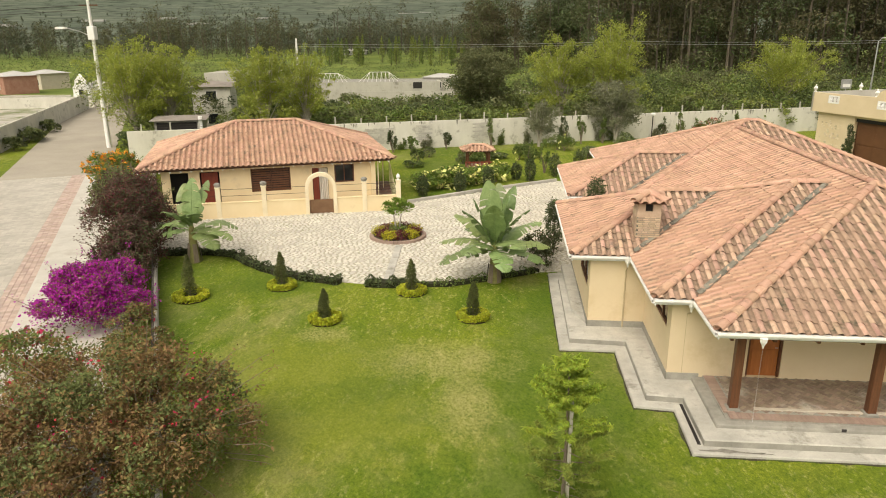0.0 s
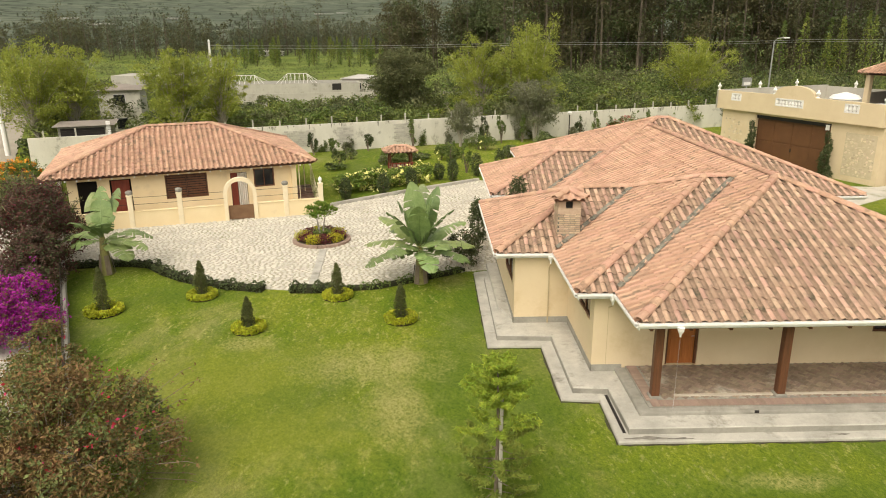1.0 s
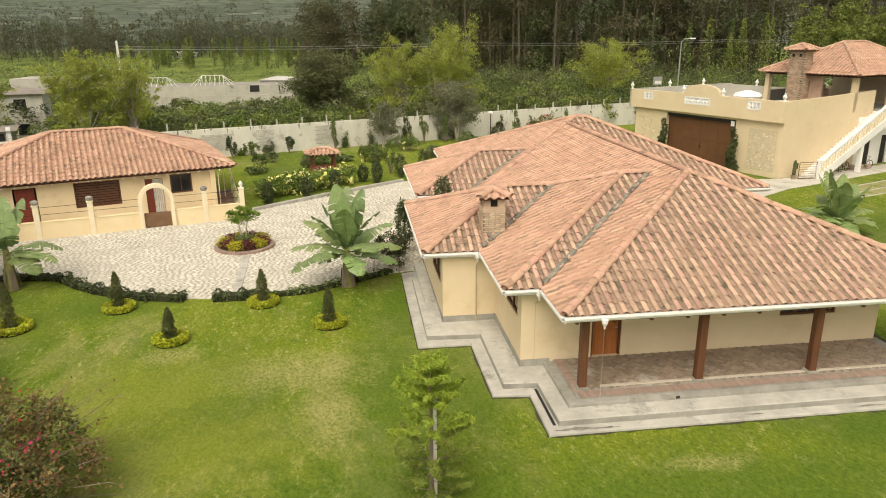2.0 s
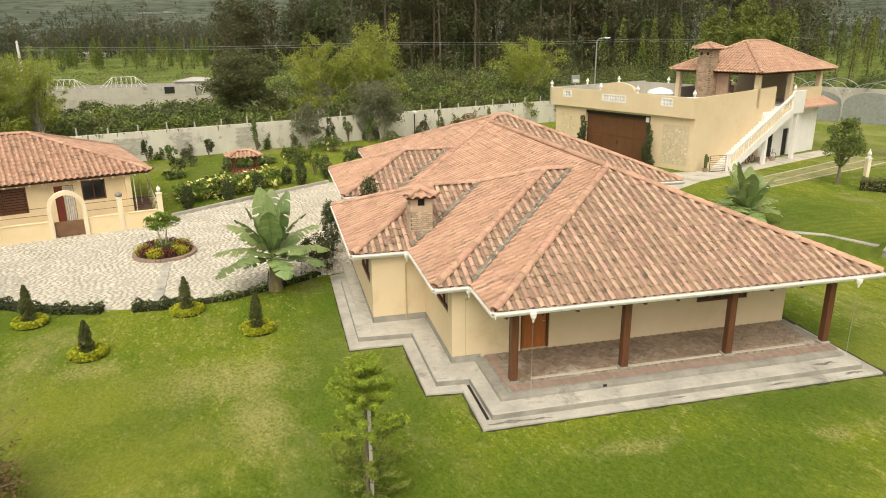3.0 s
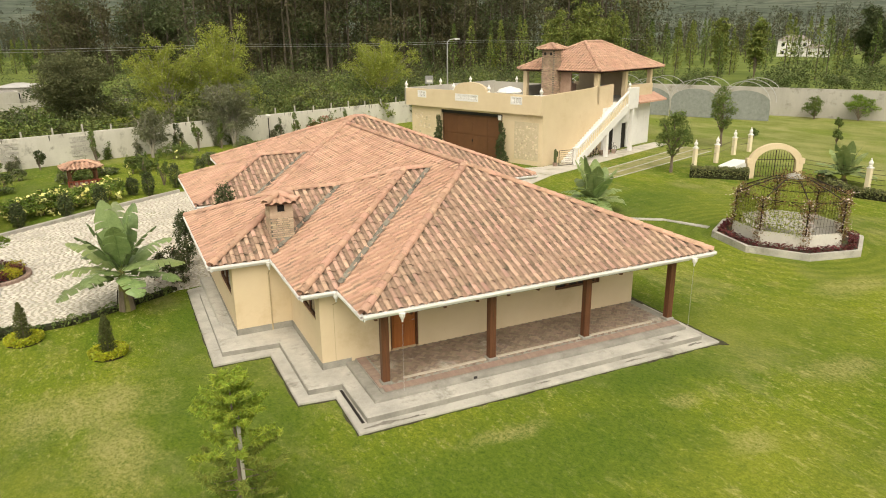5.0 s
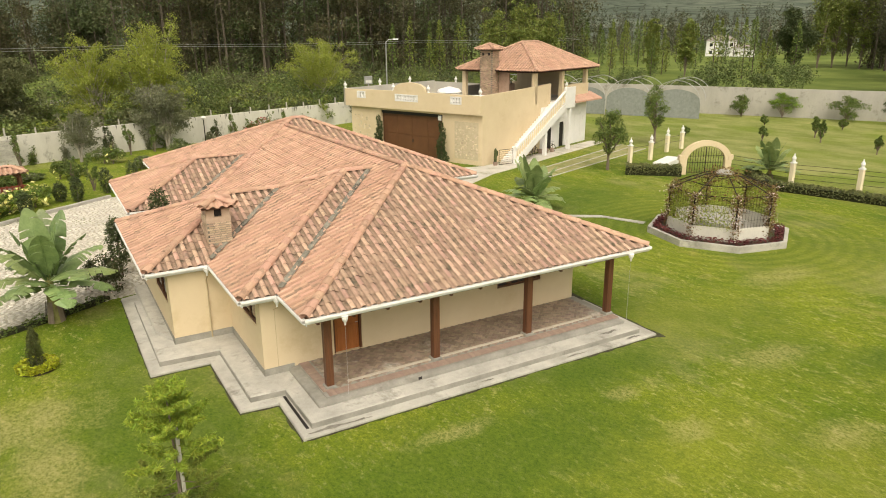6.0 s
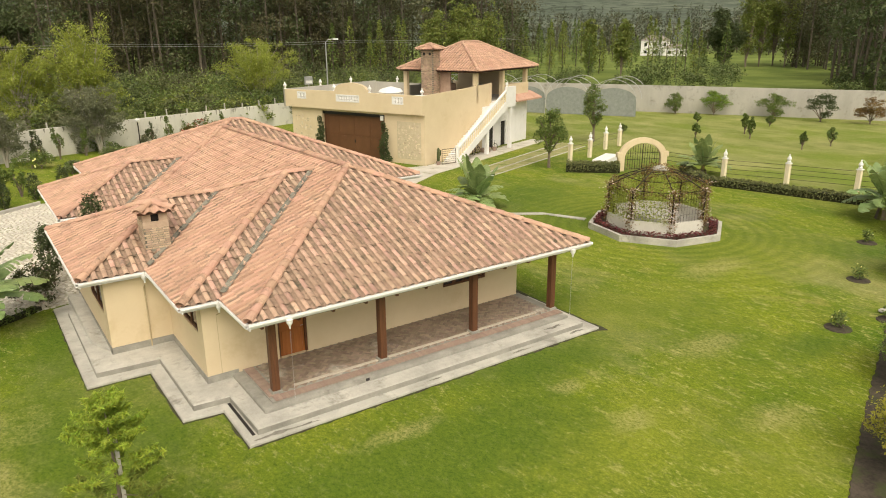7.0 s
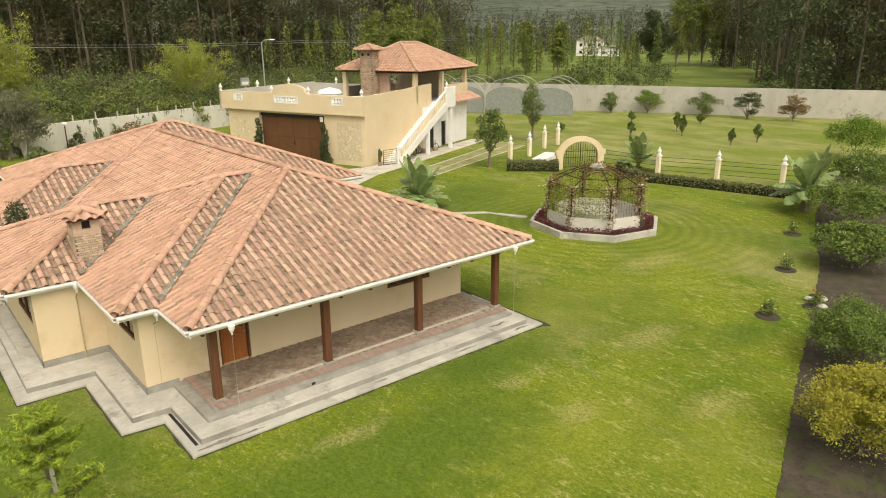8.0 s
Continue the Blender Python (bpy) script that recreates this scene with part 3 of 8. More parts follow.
def wall_run(owner, x0, y0, x1, y1, z0, z1, material, label, holes=(), along="x", name="wall"):
    """A wall slab pierced by openings (a0, a1, low, high) given along it, as one closed mesh."""
    a0, a1 = (x0, x1) if along == "x" else (y0, y1)
    b0, b1 = (y0, y1) if along == "x" else (x0, x1)
    A = sorted({a0, a1} | {v for h in holes for v in h[:2]})
    Z = sorted({z0, z1} | {v for h in holes for v in h[2:]})
    def solid(i, j):
        if not (0 <= i < len(A) - 1 and 0 <= j < len(Z) - 1):
            return False
        am, zm = (A[i] + A[i + 1]) / 2, (Z[j] + Z[j + 1]) / 2
        return not any(h[0] < am < h[1] and h[2] < zm < h[3] for h in holes)
    s, index = Shape(), {}
    def vert(i, j, k):
        if (i, j, k) not in index:
            index[i, j, k] = len(s.v)
            b = (b0, b1)[k]
            s.v.append((A[i], b, Z[j]) if along == "x" else (b, A[i], Z[j]))
        return index[i, j, k]
    for i in range(len(A) - 1):
        for j in range(len(Z) - 1):
            if not solid(i, j):
                continue
            c = [(i, j), (i + 1, j), (i + 1, j + 1), (i, j + 1)]
            s.f.append(tuple(vert(*p, 0) for p in c))
            s.f.append(tuple(vert(*p, 1) for p in reversed(c)))
            for (di, dj), (p, q) in (((0, -1), (0, 1)), ((1, 0), (1, 2)), ((0, 1), (2, 3)), ((-1, 0), (3, 0))):
                if not solid(i + di, j + dj):
                    s.f.append((vert(*c[p], 0), vert(*c[p], 1), vert(*c[q], 1), vert(*c[q], 0)))
    return part(name, s, material, owner, label)


def opening_frame(owner, name, p, q, lo, hi, face, along, inward, material, label, pane=True, bars=1, depth=0.1):
    """A window in an opening: frame bars round it and a dark glass pane set back."""
    def slab(s, a0, a1, z0, z1, d0, d1):
        lo_, hi_ = sorted((face + inward * d0, face + inward * d1))
        s.box(a0, lo_, z0, a1, hi_, z1) if along == "x" else s.box(lo_, a0, z0, hi_, a1, z1)
    t = 0.07
    ring = [(p, lo), (q, lo), (q, hi), (p, hi), (p + t, lo + t), (q - t, lo + t), (q - t, hi - t), (p + t, hi - t)]
    verts = []
    for d in (0.03, 0.03 + depth):
        w = face + inward * d
        verts += [(a, w, z) if along == "x" else (w, a, z) for a, z in ring]
    faces = []
    for i in range(4):
        k = (i + 1) % 4
        faces += [(i, k, 4 + k, 4 + i), (8 + i, 12 + i, 12 + k, 8 + k), (i, 8 + i, 8 + k, k), (4 + i, 4 + k, 12 + k, 12 + i)]
    win = part(name, Shape().add(verts, faces), material, owner, label)
    for k in range(bars):
        c = p + (q - p) * (k + 1) / (bars + 1)
        s = Shape()
        slab(s, c - 0.025, c + 0.025, lo + t, hi - t, 0.04, 0.02 + depth)
        part("mullion", s, material, win)
    if pane:
        g = Shape()
        slab(g, p + t * 0.5, q - t * 0.5, lo + t * 0.5, hi - t * 0.5, 0.08, 0.09)
        part("pane", g, GLASS, win, "dark reflecting glass pane")
    return win


def glass_material():
    mt = bpy.data.materials.new("window glass")
    mt.use_nodes = True
    b = mt.node_tree.nodes["Principled BSDF"]
    b.inputs["Base Color"].default_value = (0.02, 0.022, 0.025, 1)
    b.inputs["Roughness"].default_value = 0.06
    b.inputs["Specular IOR Level"].default_value = 0.6
    return mt


GLASS = glass_material()
HZ0, HZ1 = 0.29, 2.93
wall_run(house, -1.38, 1.98, 11.0, 2.18, HZ0, HZ1, CREAM, "smooth cream rendered porch wall", [(0.95, 1.95, 0.47, 2.55), (7.4, 9.4, 1.5, 2.6)])
wall_run(house, -1.38, 2.18, -1.18, 5.9, HZ0, HZ1, CREAM, "smooth cream rendered wall", [(2.5, 4.2, 1.8, 2.7)], "y")
wall_run(house, -3.36, 5.9, -1.18, 6.1, HZ0, HZ1, CREAM, "smooth cream rendered wall")
wall_run(house, -3.36, 6.1, -3.16, 12.8, HZ0, HZ1, CREAM, "smooth cream rendered wall", [(6.5, 9.1, 1.55, 2.65)], "y")
for w in ((-3.16, 12.6, -0.3, 12.8), (-0.5, 12.8, -0.3, 15.4), (-2.8, 15.4, -0.3, 15.6), (-2.8, 15.6, -2.6, 21.8), (-2.6, 21.6, -0.3, 21.8), (-0.5, 21.8, -0.3, 27.8),
          (-0.3, 27.6, 13.6, 27.8), (13.4, 14.5, 13.6, 27.6), (11.0, 14.5, 13.4, 14.7), (10.8, 2.25, 11.0, 14.5)):
    part("wall", Shape().box(w[0], w[1], HZ0 - 0.29, w[2], w[3], HZ1), CREAM, house, "smooth cream rendered wall")
# grey cement plinth, a little proud of the walls
for x0, y0, x1, y1, z1 in ((-1.395, 1.96, -0.42, 1.98, 0.52), (-1.4, 1.96, -1.38, 5.9, 0.52), (-3.38, 5.88, -1.4, 5.9, 0.52), (-3.385, 5.88, -3.36, 12.8, 0.52)):
    part("plinth", Shape().box(x0, y0, 0.29, x1, y1, z1), PLINTH, house, "grey cement plinth")
opening_frame(house, "window", 7.4, 9.4, 1.5, 2.6, 1.98, "x", 1, WOOD, "wide window in a dark wooden frame", bars=3)
opening_frame(house, "window", 2.5, 4.2, 1.8, 2.7, -1.38, "y", 1, WOOD, "window in a dark wooden frame", bars=1)
opening_frame(house, "window", 6.5, 9.1, 1.55, 2.65, -3.36, "y", 1, WOOD, "window in a dark wooden frame", bars=1)
# panelled front door
door = part("door", Shape().box(1.02, 2.1, 0.47, 1.88, 2.15, 2.5, 0.005), DOOR, house, "closed orange stained panelled wooden door")
for px in (1.1, 1.49):
    for pz, ph in ((0.6, 0.75), (1.5, 0.85)):
        part("panel", Shape().box(px, 2.075, pz, px + 0.31, 2.1, pz + ph, 0.01), DOOR, door)
part("door_frame", Shape().box(0.95, 2.03, 0.47, 1.02, 2.2, 2.55).box(1.88, 2.03, 0.47, 1.95, 2.2, 2.55).box(1.02, 2.03, 2.5, 1.88, 2.2, 2.55), WOOD, door, "dark wooden door frame")
part("door_handle", Shape().tube([(1.83, 2.06, 1.42), (1.83, 2.04, 1.42), (1.74, 2.04, 1.42)], 0.012, 6), GALV, door)
# inner dark volume behind the windows
part("room_shell", Shape().box(-1.15, 2.6, 0.3, 10.7, 14.0, 2.9).box(-3.1, 6.4, 0.3, -1.2, 12.4, 2.9), DARK, house)
# unseen ceiling, its white chosen to bounce light into the porch
part("ceiling_board", Shape().prism([(-0.8, -0.55), (12.2, -0.55), (12.2, 2.05), (-0.8, 2.05)], 2.84, 2.87), WHITE, house, "unseen porch ceiling, white to brighten the porch")
for i in range(12):
    x = -0.4 + i * 1.09
    part("rafter", Shape().box(x - 0.04, -0.5, 2.74, x + 0.04, 2.05, 2.84), WOOD, house)
part("beam", Shape().box(-0.3, -0.09, 2.62, 11.4, 0.09, 2.74, 0.01), WOOD, house, "dark wooden beam on the posts")

house_deck, singles = tiled_roof(main_roof, house, lambda side, x, y, row: side == 0 and row < 6 and x > -0.9, old=TILE_OLD)

# soffits under the overhangs
for x0, y0, x1, y1 in ((-1.97, 1.7, -1.42, 5.9), (-4.03, 5.72, -3.45, 13.2), (-1.97, 1.7, -0.85, 2.05), (-4.03, 5.72, -1.97, 5.9), (-3.38, 15.0, -2.8, 22.3), (11.0, 2.05, 12.2, 14.0), (13.6, 14.0, 14.15, 28.3), (-0.88, 22.3, -0.5, 28.3)):
    part("soffit", Shape().box(x0, y0, 2.9, x1, y1, 2.93), WHITE, house)


def eave_line(pts):
    """White fascia with a half-open gutter in front, one piece for each straight run."""
    for (xa, ya), (xb, yb) in zip(pts[:-1], pts[1:]):
        L = math.hypot(xb - xa, yb - ya)
        s = Shape()
        s.box(-0.02, 0.0, -0.19, L + 0.1, 0.03, -0.015)
        s.add([(x, y, z) for x in (-0.02, L + 0.1) for y, z in ((-0.03, 0.0), (-0.115, 0.0), (-0.125, -0.06), (-0.1, -0.11), (-0.0, -0.12), (0.0, -0.1), (-0.09, -0.095), (-0.108, -0.055), (-0.1, -0.01), (-0.03, -0.01))],
              [(i, (i + 1) % 10, 10 + (i + 1) % 10, 10 + i) for i in range(10)] + [tuple(range(9, -1, -1)), tuple(range(10, 20))])
        a = math.degrees(math.atan2(yb - ya, xb - xa))
        part("gutter", s, WHITE, house, "white painted fascia and gutter", m=pose(xa, ya, EAVE, 0, 0, a))


eave_line([(-0.9, 28.4), (-0.9, 22.35)])
eave_line([(-3.4, 22.35), (-3.4, 14.94), (-0.9, 14.94)])
eave_line([(-0.9, 13.27), (-4.05, 13.27)][::-1])
eave_line([(-4.05, 13.27), (-4.05, 5.69), (-1.99, 5.69), (-1.99, 1.66), (-0.83, 1.66), (-0.83, -0.61), (12.24, -0.61), (12.24, 13.98), (14.19, 13.98), (14.19, 28.4), (-0.9, 28.4)])
# rain hoppers, chains and downpipes
for x, y, z0, chain in ((0.3, -0.74, 0.5, True), (-0.93, 1.6, 0.3, False), (-2.12, 5.6, 0.3, False), (11.3, -0.74, 0.3, True)):
    hop = part("rain_hopper", Shape().lathe([(0.025, EAVE - 0.38), (0.035, EAVE - 0.3), (0.09, EAVE - 0.2), (0.1, EAVE - 0.1)], x, y, 8), WHITE, house, "white rain hopper under the gutter")
    if chain:
        s = Shape()
        for k in range(26):
            z = EAVE - 0.45 - k * 0.085
            if z > z0:
                s.tube([(x + (0.012 if k % 2 else 0), y, z), (x - (0.012 if k % 2 else 0), y + 0.012, z - 0.07)], 0.007, 5)
        part("rain_chain", s, GALV, hop, "thin hanging rain chain")
    else:
        yy = 2.0 if y < 3 else 5.86
        part("downpipe", Shape().tube([(x, y, EAVE - 0.4), (x, yy, EAVE - 0.6), (x, yy, z0)], 0.025, 6), surf("pipe paint", (0.45, 0.36, 0.22), (0.55, 0.44, 0.28)), hop, "thin painted downpipe")

# valleys between the roof planes
def valley(x0, y0, d):
    s = Shape()
    w = 0.075
    k = main_roof.slope
    pts = []
    for t in (0.12, d):
        x, y, z = x0 + t, y0 + t, EAVE + k * t + 0.1
        pts += [(x - w, y + w, z + 0.03), (x + w * 0.2, y - w * 0.2, z - 0.01), (x + w, y - w, z + 0.03)]
    s.add(pts, [(0, 3, 4, 1), (1, 4, 5, 2)])
    part("valley", s, MORTAR, house_deck, "dark lichened cement valley")


valley(-0.83, 1.66, 5.75)
valley(-1.99, 5.69, 3.75)
valley(-0.9, 14.94, 3.65)

# chimney with tiled cap
FLUE = surf("flue brick", (0.4, 0.29, 0.2), (0.6, 0.48, 0.35), scale=2, rough=0.9, island=0.18)
chimney = part("chimney", Shape().box(-1.75, 6.55, 3.3, -0.95, 7.35, 4.3).box(-1.78, 6.5, 4.74, -0.92, 7.4, 4.8), MORTAR, house, "pale brick chimney with small tiled cap")
for x in (-1.75, -1.05):
    for y in (6.55, 7.25):
        part("pier", Shape().box(x - (0.17 if x > -1.4 else 0), y - (0.17 if y > 7 else 0), 4.3, x + (0.1 if x > -1.4 else 0.27), y + (0.1 if y > 7 else 0.27), 4.74), FLUE, chimney)
bricks = []
for k in range(13):
    z = 3.5 + k * 0.078
    if z > 4.28:
        break
    for side in range(4):
        for i in range(4):
            a = -0.4 + (i + (0.25 if k % 2 else 0.0)) * 0.205
            bricks.append((side, a, z))
flue = Shape()
for side, a, z in bricks:
    w0, w1 = max(a, -0.42), min(a + 0.19, 0.42)
    d = 0.415
    if side == 0: flue.box(-1.35 + w0, 6.95 - d, z, -1.35 + w1, 6.95 - d + 0.02, z + 0.062)
    elif side == 1: flue.box(-1.35 + d - 0.02, 6.95 + w0, z, -1.35 + d, 6.95 + w1, z + 0.062)
    elif side == 2: flue.box(-1.35 + w0, 6.95 + d - 0.02, z, -1.35 + w1, 6.95 + d, z + 0.062)
    else: flue.box(-1.35 - d, 6.95 + w0, z, -1.35 - d + 0.02, 6.95 + w1, z + 0.062)
tagged(part("brickwork", flue, FLUE, chimney), kind="stuff")
part("smoke_hole", Shape().box(-1.65, 6.65, 4.3, -1.05, 7.25, 4.72), DARK, chimney)
part("upper_course", Shape().box(-1.77, 6.53, 4.24, -0.93, 6.66, 4.44).box(-1.77, 7.24, 4.24, -0.93, 7.37, 4.44).box(-1.77, 6.66, 4.24, -1.64, 7.24, 4.44).box(-1.06, 6.66, 4.24, -0.93, 7.24, 4.44), FLUE, chimney)
cap_roof = HipRoof([(-1.93, -0.77, 6.37, 7.53, "en")], 4.8, 0.38)
cap_v, cap_q, _ = merge_arrays(cap_roof.pieces(random.Random(6))[0] + cap_roof.caps())
tagged(part("cap_tiles", quick_mesh("cap_tiles", cap_v, cap_q, [TILE]), TILE, chimney), kind="stuff")
part("cap", cap_roof.deck(cap_roof.rects[0]), DECK, chimney)

# steps round the house
TIER1 = [(-1.44, -1.71), (11.86, -1.71), (11.86, 2.2), (-1.2, 2.2), (-1.2, 6.0), (-3.2, 6.0), (-3.2, 12.6), (-4.44, 12.2), (-4.44, 4.33), (-2.57, 4.31), (-2.54, 0.62), (-1.42, 0.5)]
TIER2 = [(-1.07, -1.36), (11.36, -1.36), (11.36, 2.2), (-1.2, 2.2), (-1.2, 6.0), (-3.2, 6.0), (-3.2, 11.0), (-4.05, 11.0), (-4.07, 4.8), (-2.16, 4.68), (-2.14, 0.94), (-1.1, 0.86)]


def slab_edge(ring, z0, z1, b=0.025):
    """A slab with its upper edge rounded off."""
    n = len(ring)
    inner = []
    for i in range(n):
        p, c, q = Vector(ring[i - 1]), Vector(ring[i]), Vector(ring[(i + 1) % n])
        a, d = (c - p).normalized(), (q - c).normalized()
        na, nd = Vector((-a.y, a.x)), Vector((-d.y, d.x))
        inner.append(tuple(c + (na + nd) * b))
    vs = [(x, y, z0) for x, y in ring] + [(x, y, z1 - b) for x, y in ring] + [(x, y, z1) for x, y in inner]
    fs = [tuple(range(n - 1, -1, -1)), tuple(range(2 * n, 3 * n))]
    for k in (0, n):
        fs += [(k + i, k + (i + 1) % n, k + n + (i + 1) % n, k + n + i) for i in range(n)]
    return Shape().add(vs, fs)


part("step", slab_edge(TIER1, -0.1, 0.1), CONCRETE, house, "lower cement step with dark stains")
part("step", slab_edge(TIER2, 0.09, 0.29), CONCRETE, house, "upper cement step with dark stains")
part("porch_slab", slab_edge([(-0.62, -0.75), (11.2, -0.75), (11.2, 2.05), (-0.62, 2.05)], 0.28, 0.4), PLINTH, house, "sloping grey cement border of the porch")
part("porch_base", Shape().prism([(-0.3, -0.52), (11.15, -0.52), (11.15, 2.05), (-0.3, 2.05)], 0.39, 0.45), PLINTH, house)
# thin facing, darker than the treads, along the upper step's outer edge
RISER = [(-4.05, 11.0), (-4.07, 4.8), (-2.16, 4.68), (-2.14, 0.94), (-1.1, 0.86), (-1.07, -1.36), (11.36, -1.36), (11.36, 2.2)]
for a, b in zip(RISER[:-1], RISER[1:]):
    part("riser", band(Shape(), [a, b], 0.1, 0.262, 0.006), PLINTH, house, "darker grey cement riser")
GRIME = surf("black step grime", (0.09, 0.085, 0.07), (0.3, 0.28, 0.24), scale=4, rough=0.95, bump=0.1)
grnd = random.Random(15)
for cx, cy, cz, rx, ry in ((-0.7, -1.56, 0.1, 0.5, 0.09), (0.25, -1.6, 0.1, 0.45, 0.06), (4.6, -1.52, 0.1, 0.3, 0.05), (8.2, -1.55, 0.1, 0.5, 0.05), (10.9, -1.5, 0.1, 0.4, 0.08), (10.2, -1.05, 0.29, 0.5, 0.08)):
    ring = [(cx + rx * math.cos(a) * grnd.uniform(0.35, 1.3), cy + ry * math.sin(a) * grnd.uniform(0.3, 1.3), cz + 0.004) for a in [2 * math.pi * i / 17 for i in range(17)]]
    part("stain", Shape().add(ring, [tuple(range(17))]), GRIME, house, "dark water stain on a cement step")
part("side_slab", Shape().add([(-3.38, 6.2, 0.28), (-3.38, 12.4, 0.28), (-3.86, 12.4, 0.28), (-3.82, 7.2, 0.28), (-3.38, 6.2, 0.36), (-3.38, 12.4, 0.47), (-3.84, 12.4, 0.47), (-3.8, 7.25, 0.42)],
                                  [(0, 1, 2, 3), (7, 6, 5, 4), (0, 4, 5, 1), (1, 5, 6, 2), (2, 6, 7, 3), (3, 7, 4, 0)]), CONCRETE, house, "raised cement ledge along the side wall")
part("drain_slot", Shape().box(-1.22, -1.3, 0.1, -1.13, 0.8, 0.104), DARK, house)
part("floor_drain", Shape().box(2.6, -0.765, 0.33, 2.72, -0.74, 0.41), DARK, house)

# posts
POST = Shape().box(-0.115, -0.115, 0.0, 0.115, 0.115, 2.1, 0.012)
POST_MESH = POST.mesh("post")
FOOT = Shape().box(-0.17, -0.17, 0, 0.17, 0.17, 0.09, 0.02).mesh("footing")
for x in (0.0, 3.63, 7.31, 11.0):
    p = part("post", POST_MESH, WOOD, house, "square dark stained wooden post", m=pose(x, 0, 0.54))
    part("footing", FOOT, PLINTH, p, m=pose(0, 0, -0.08))

# brick paving of the porch
SCREED = surf("pale screed", (0.42, 0.37, 0.3), (0.58, 0.52, 0.43), scale=3, rough=0.9)
rnd = random.Random(11)
PAVE = surf("porch brick", (0.18, 0.135, 0.1), (0.32, 0.245, 0.185), scale=1.0, rough=0.5, grain=25, island=0.25, stain=(0.46, 0.42, 0.36), stain_scale=0.8, stain_at=0.6)
PAVE_ONE = surf("porch brick piece", (0.18, 0.135, 0.1), (0.32, 0.245, 0.185), scale=1.0, rough=0.5, grain=25, vary=0.25, stain=(0.46, 0.42, 0.36), stain_scale=0.8, stain_at=0.6)
PIECE = Shape().box(0.003, 0.003, 0.0, 0.207, 0.101, 0.02, 0.004).mesh("porch_brick")
paving, laid = Shape(), 0
for r in range(-90, 110):
    for n in range(-40, 40):
        for upright in (False, True):
            u, v = ((r + 3 + 4 * n) * 0.105, r * 0.105) if upright else ((r + 4 * n) * 0.105, r * 0.105)
            cu, cv = (u + 0.0525, v + 0.105) if upright else (u + 0.105, v + 0.0525)
            x, y = (cu - cv) * 0.7071, (cu + cv) * 0.7071
            if not (0.12 < x < 10.85 and -0.1 < y < 1.9):
                continue
            m = pose(x, y, 0.447 + rnd.uniform(0, 0.006), 0, 0, 135 if upright else 45) @ pose(-0.105, -0.0525, 0)
            if x < 3.4 and laid < 300:
                part("porch_brick", PIECE, PAVE_ONE, house, m=m)
                laid += 1
            else:
                paving.add([m @ w.co for w in PIECE.vertices], [tuple(f.vertices) for f in PIECE.polygons])
tagged(part("brick_paving", paving, PAVE, house, "worn brown brick porch floor"), kind="stuff")
part("edge_strip", Shape().box(0.6, -0.02, 0.45, 10.3, 0.1, 0.495, 0.008), SCREED, house, "pale cement strip along the porch")
EDGE_MESH = Shape().box(0, 0, 0, 0.105, 0.3, 0.055, 0.008).mesh("edge_brick")
for i in range(101):
    part("edge_brick", EDGE_MESH, EDGEBRICK, house, m=pose(-0.2 + i * 0.112, -0.52, 0.435 + rnd.uniform(0, 0.006)))
for i in range(19):
    part("edge_brick", EDGE_MESH, EDGEBRICK, house, m=pose(0.02, -0.2 + i * 0.112, 0.435 + rnd.uniform(0, 0.006), 0, 0, 90))

# ---- guest house ----
guest = thing("guest_house", "pale yellow guest house with terracotta tiled hip roof", "house", pose(-18.4, 22.3, 0, 0, 0, 15.5) @ pose(-2.2, 2.0, 0, 0, 0, 5) @ pose(2.2, -2.0, 0))
guest_roof = HipRoof([(-9.9, 5.6, 1.44, 12.9, "en")], 2.89, 0.35)
tiled_roof(guest_roof, guest)
wall_run(guest, -8.6, 2.0, 4.3, 2.2, 0.0, 2.95, YELLOW, "pale yellow rendered front wall",
         [(-8.1, -7.05, 0.35, 2.55), (-6.4, -5.25, 0.35, 2.55), (-3.4, -1.0, 1.15, 2.6), (0.35, 1.35, 0.35, 2.45), (1.75, 3.0, 1.45, 2.6)])
part("wall", Shape().box(4.1, 2.2, 0, 4.3, 11.5, 2.95), YELLOW, guest, "pale yellow rendered side wall")
part("wall", Shape().box(-8.6, 2.2, 0, -8.4, 11.5, 2.95), YELLOW, guest, "pale yellow rendered side wall")
part("wall", Shape().box(-8.4, 11.3, 0, 4.1, 11.5, 2.95), YELLOW, guest, "pale yellow rendered back wall")
part("ceiling_board", Shape().box(-10.00, 1.55, 2.76, 5.40, 12.95, 2.8), WOOD, guest)
for i in range(26):
    x = -9.80 + i * 0.6
    part("rafter_end", Shape().box(x - 0.035, 1.47, 2.68, x + 0.035, 2.0, 2.76), WHITE, guest)
part("room_shell", Shape().box(-8.3, 2.9, 0, 4.0, 11.2, 2.7), DARK, guest)
win = opening_frame(guest, "window", -3.4, -1.0, 1.15, 2.6, 2.0, "x", 1, WOOD, "wide window with wooden louvres", bars=1)
for k in range(9):
    z = 1.24 + k * 0.145
    part("slat", Shape().box(-3.3, 2.035, z, -2.25, 2.06, z + 0.1), WOOD, win)
    part("slat", Shape().box(-2.15, 2.035, z, -1.1, 2.06, z + 0.1), WOOD, win)
opening_frame(guest, "window", 1.75, 3.0, 1.45, 2.6, 2.0, "x", 1, WOOD, "window in a dark wooden frame", bars=1)
RED_DOOR = surf("dark red wood", (0.14, 0.03, 0.02), (0.24, 0.06, 0.035), scale=2, rough=0.5, grain=25, stretch=(6, 6, 0.6))
dr = part("door", Shape().box(-6.3, 2.06, 0.35, -5.35, 2.1, 2.5, 0.005), RED_DOOR, guest, "dark red wooden door")
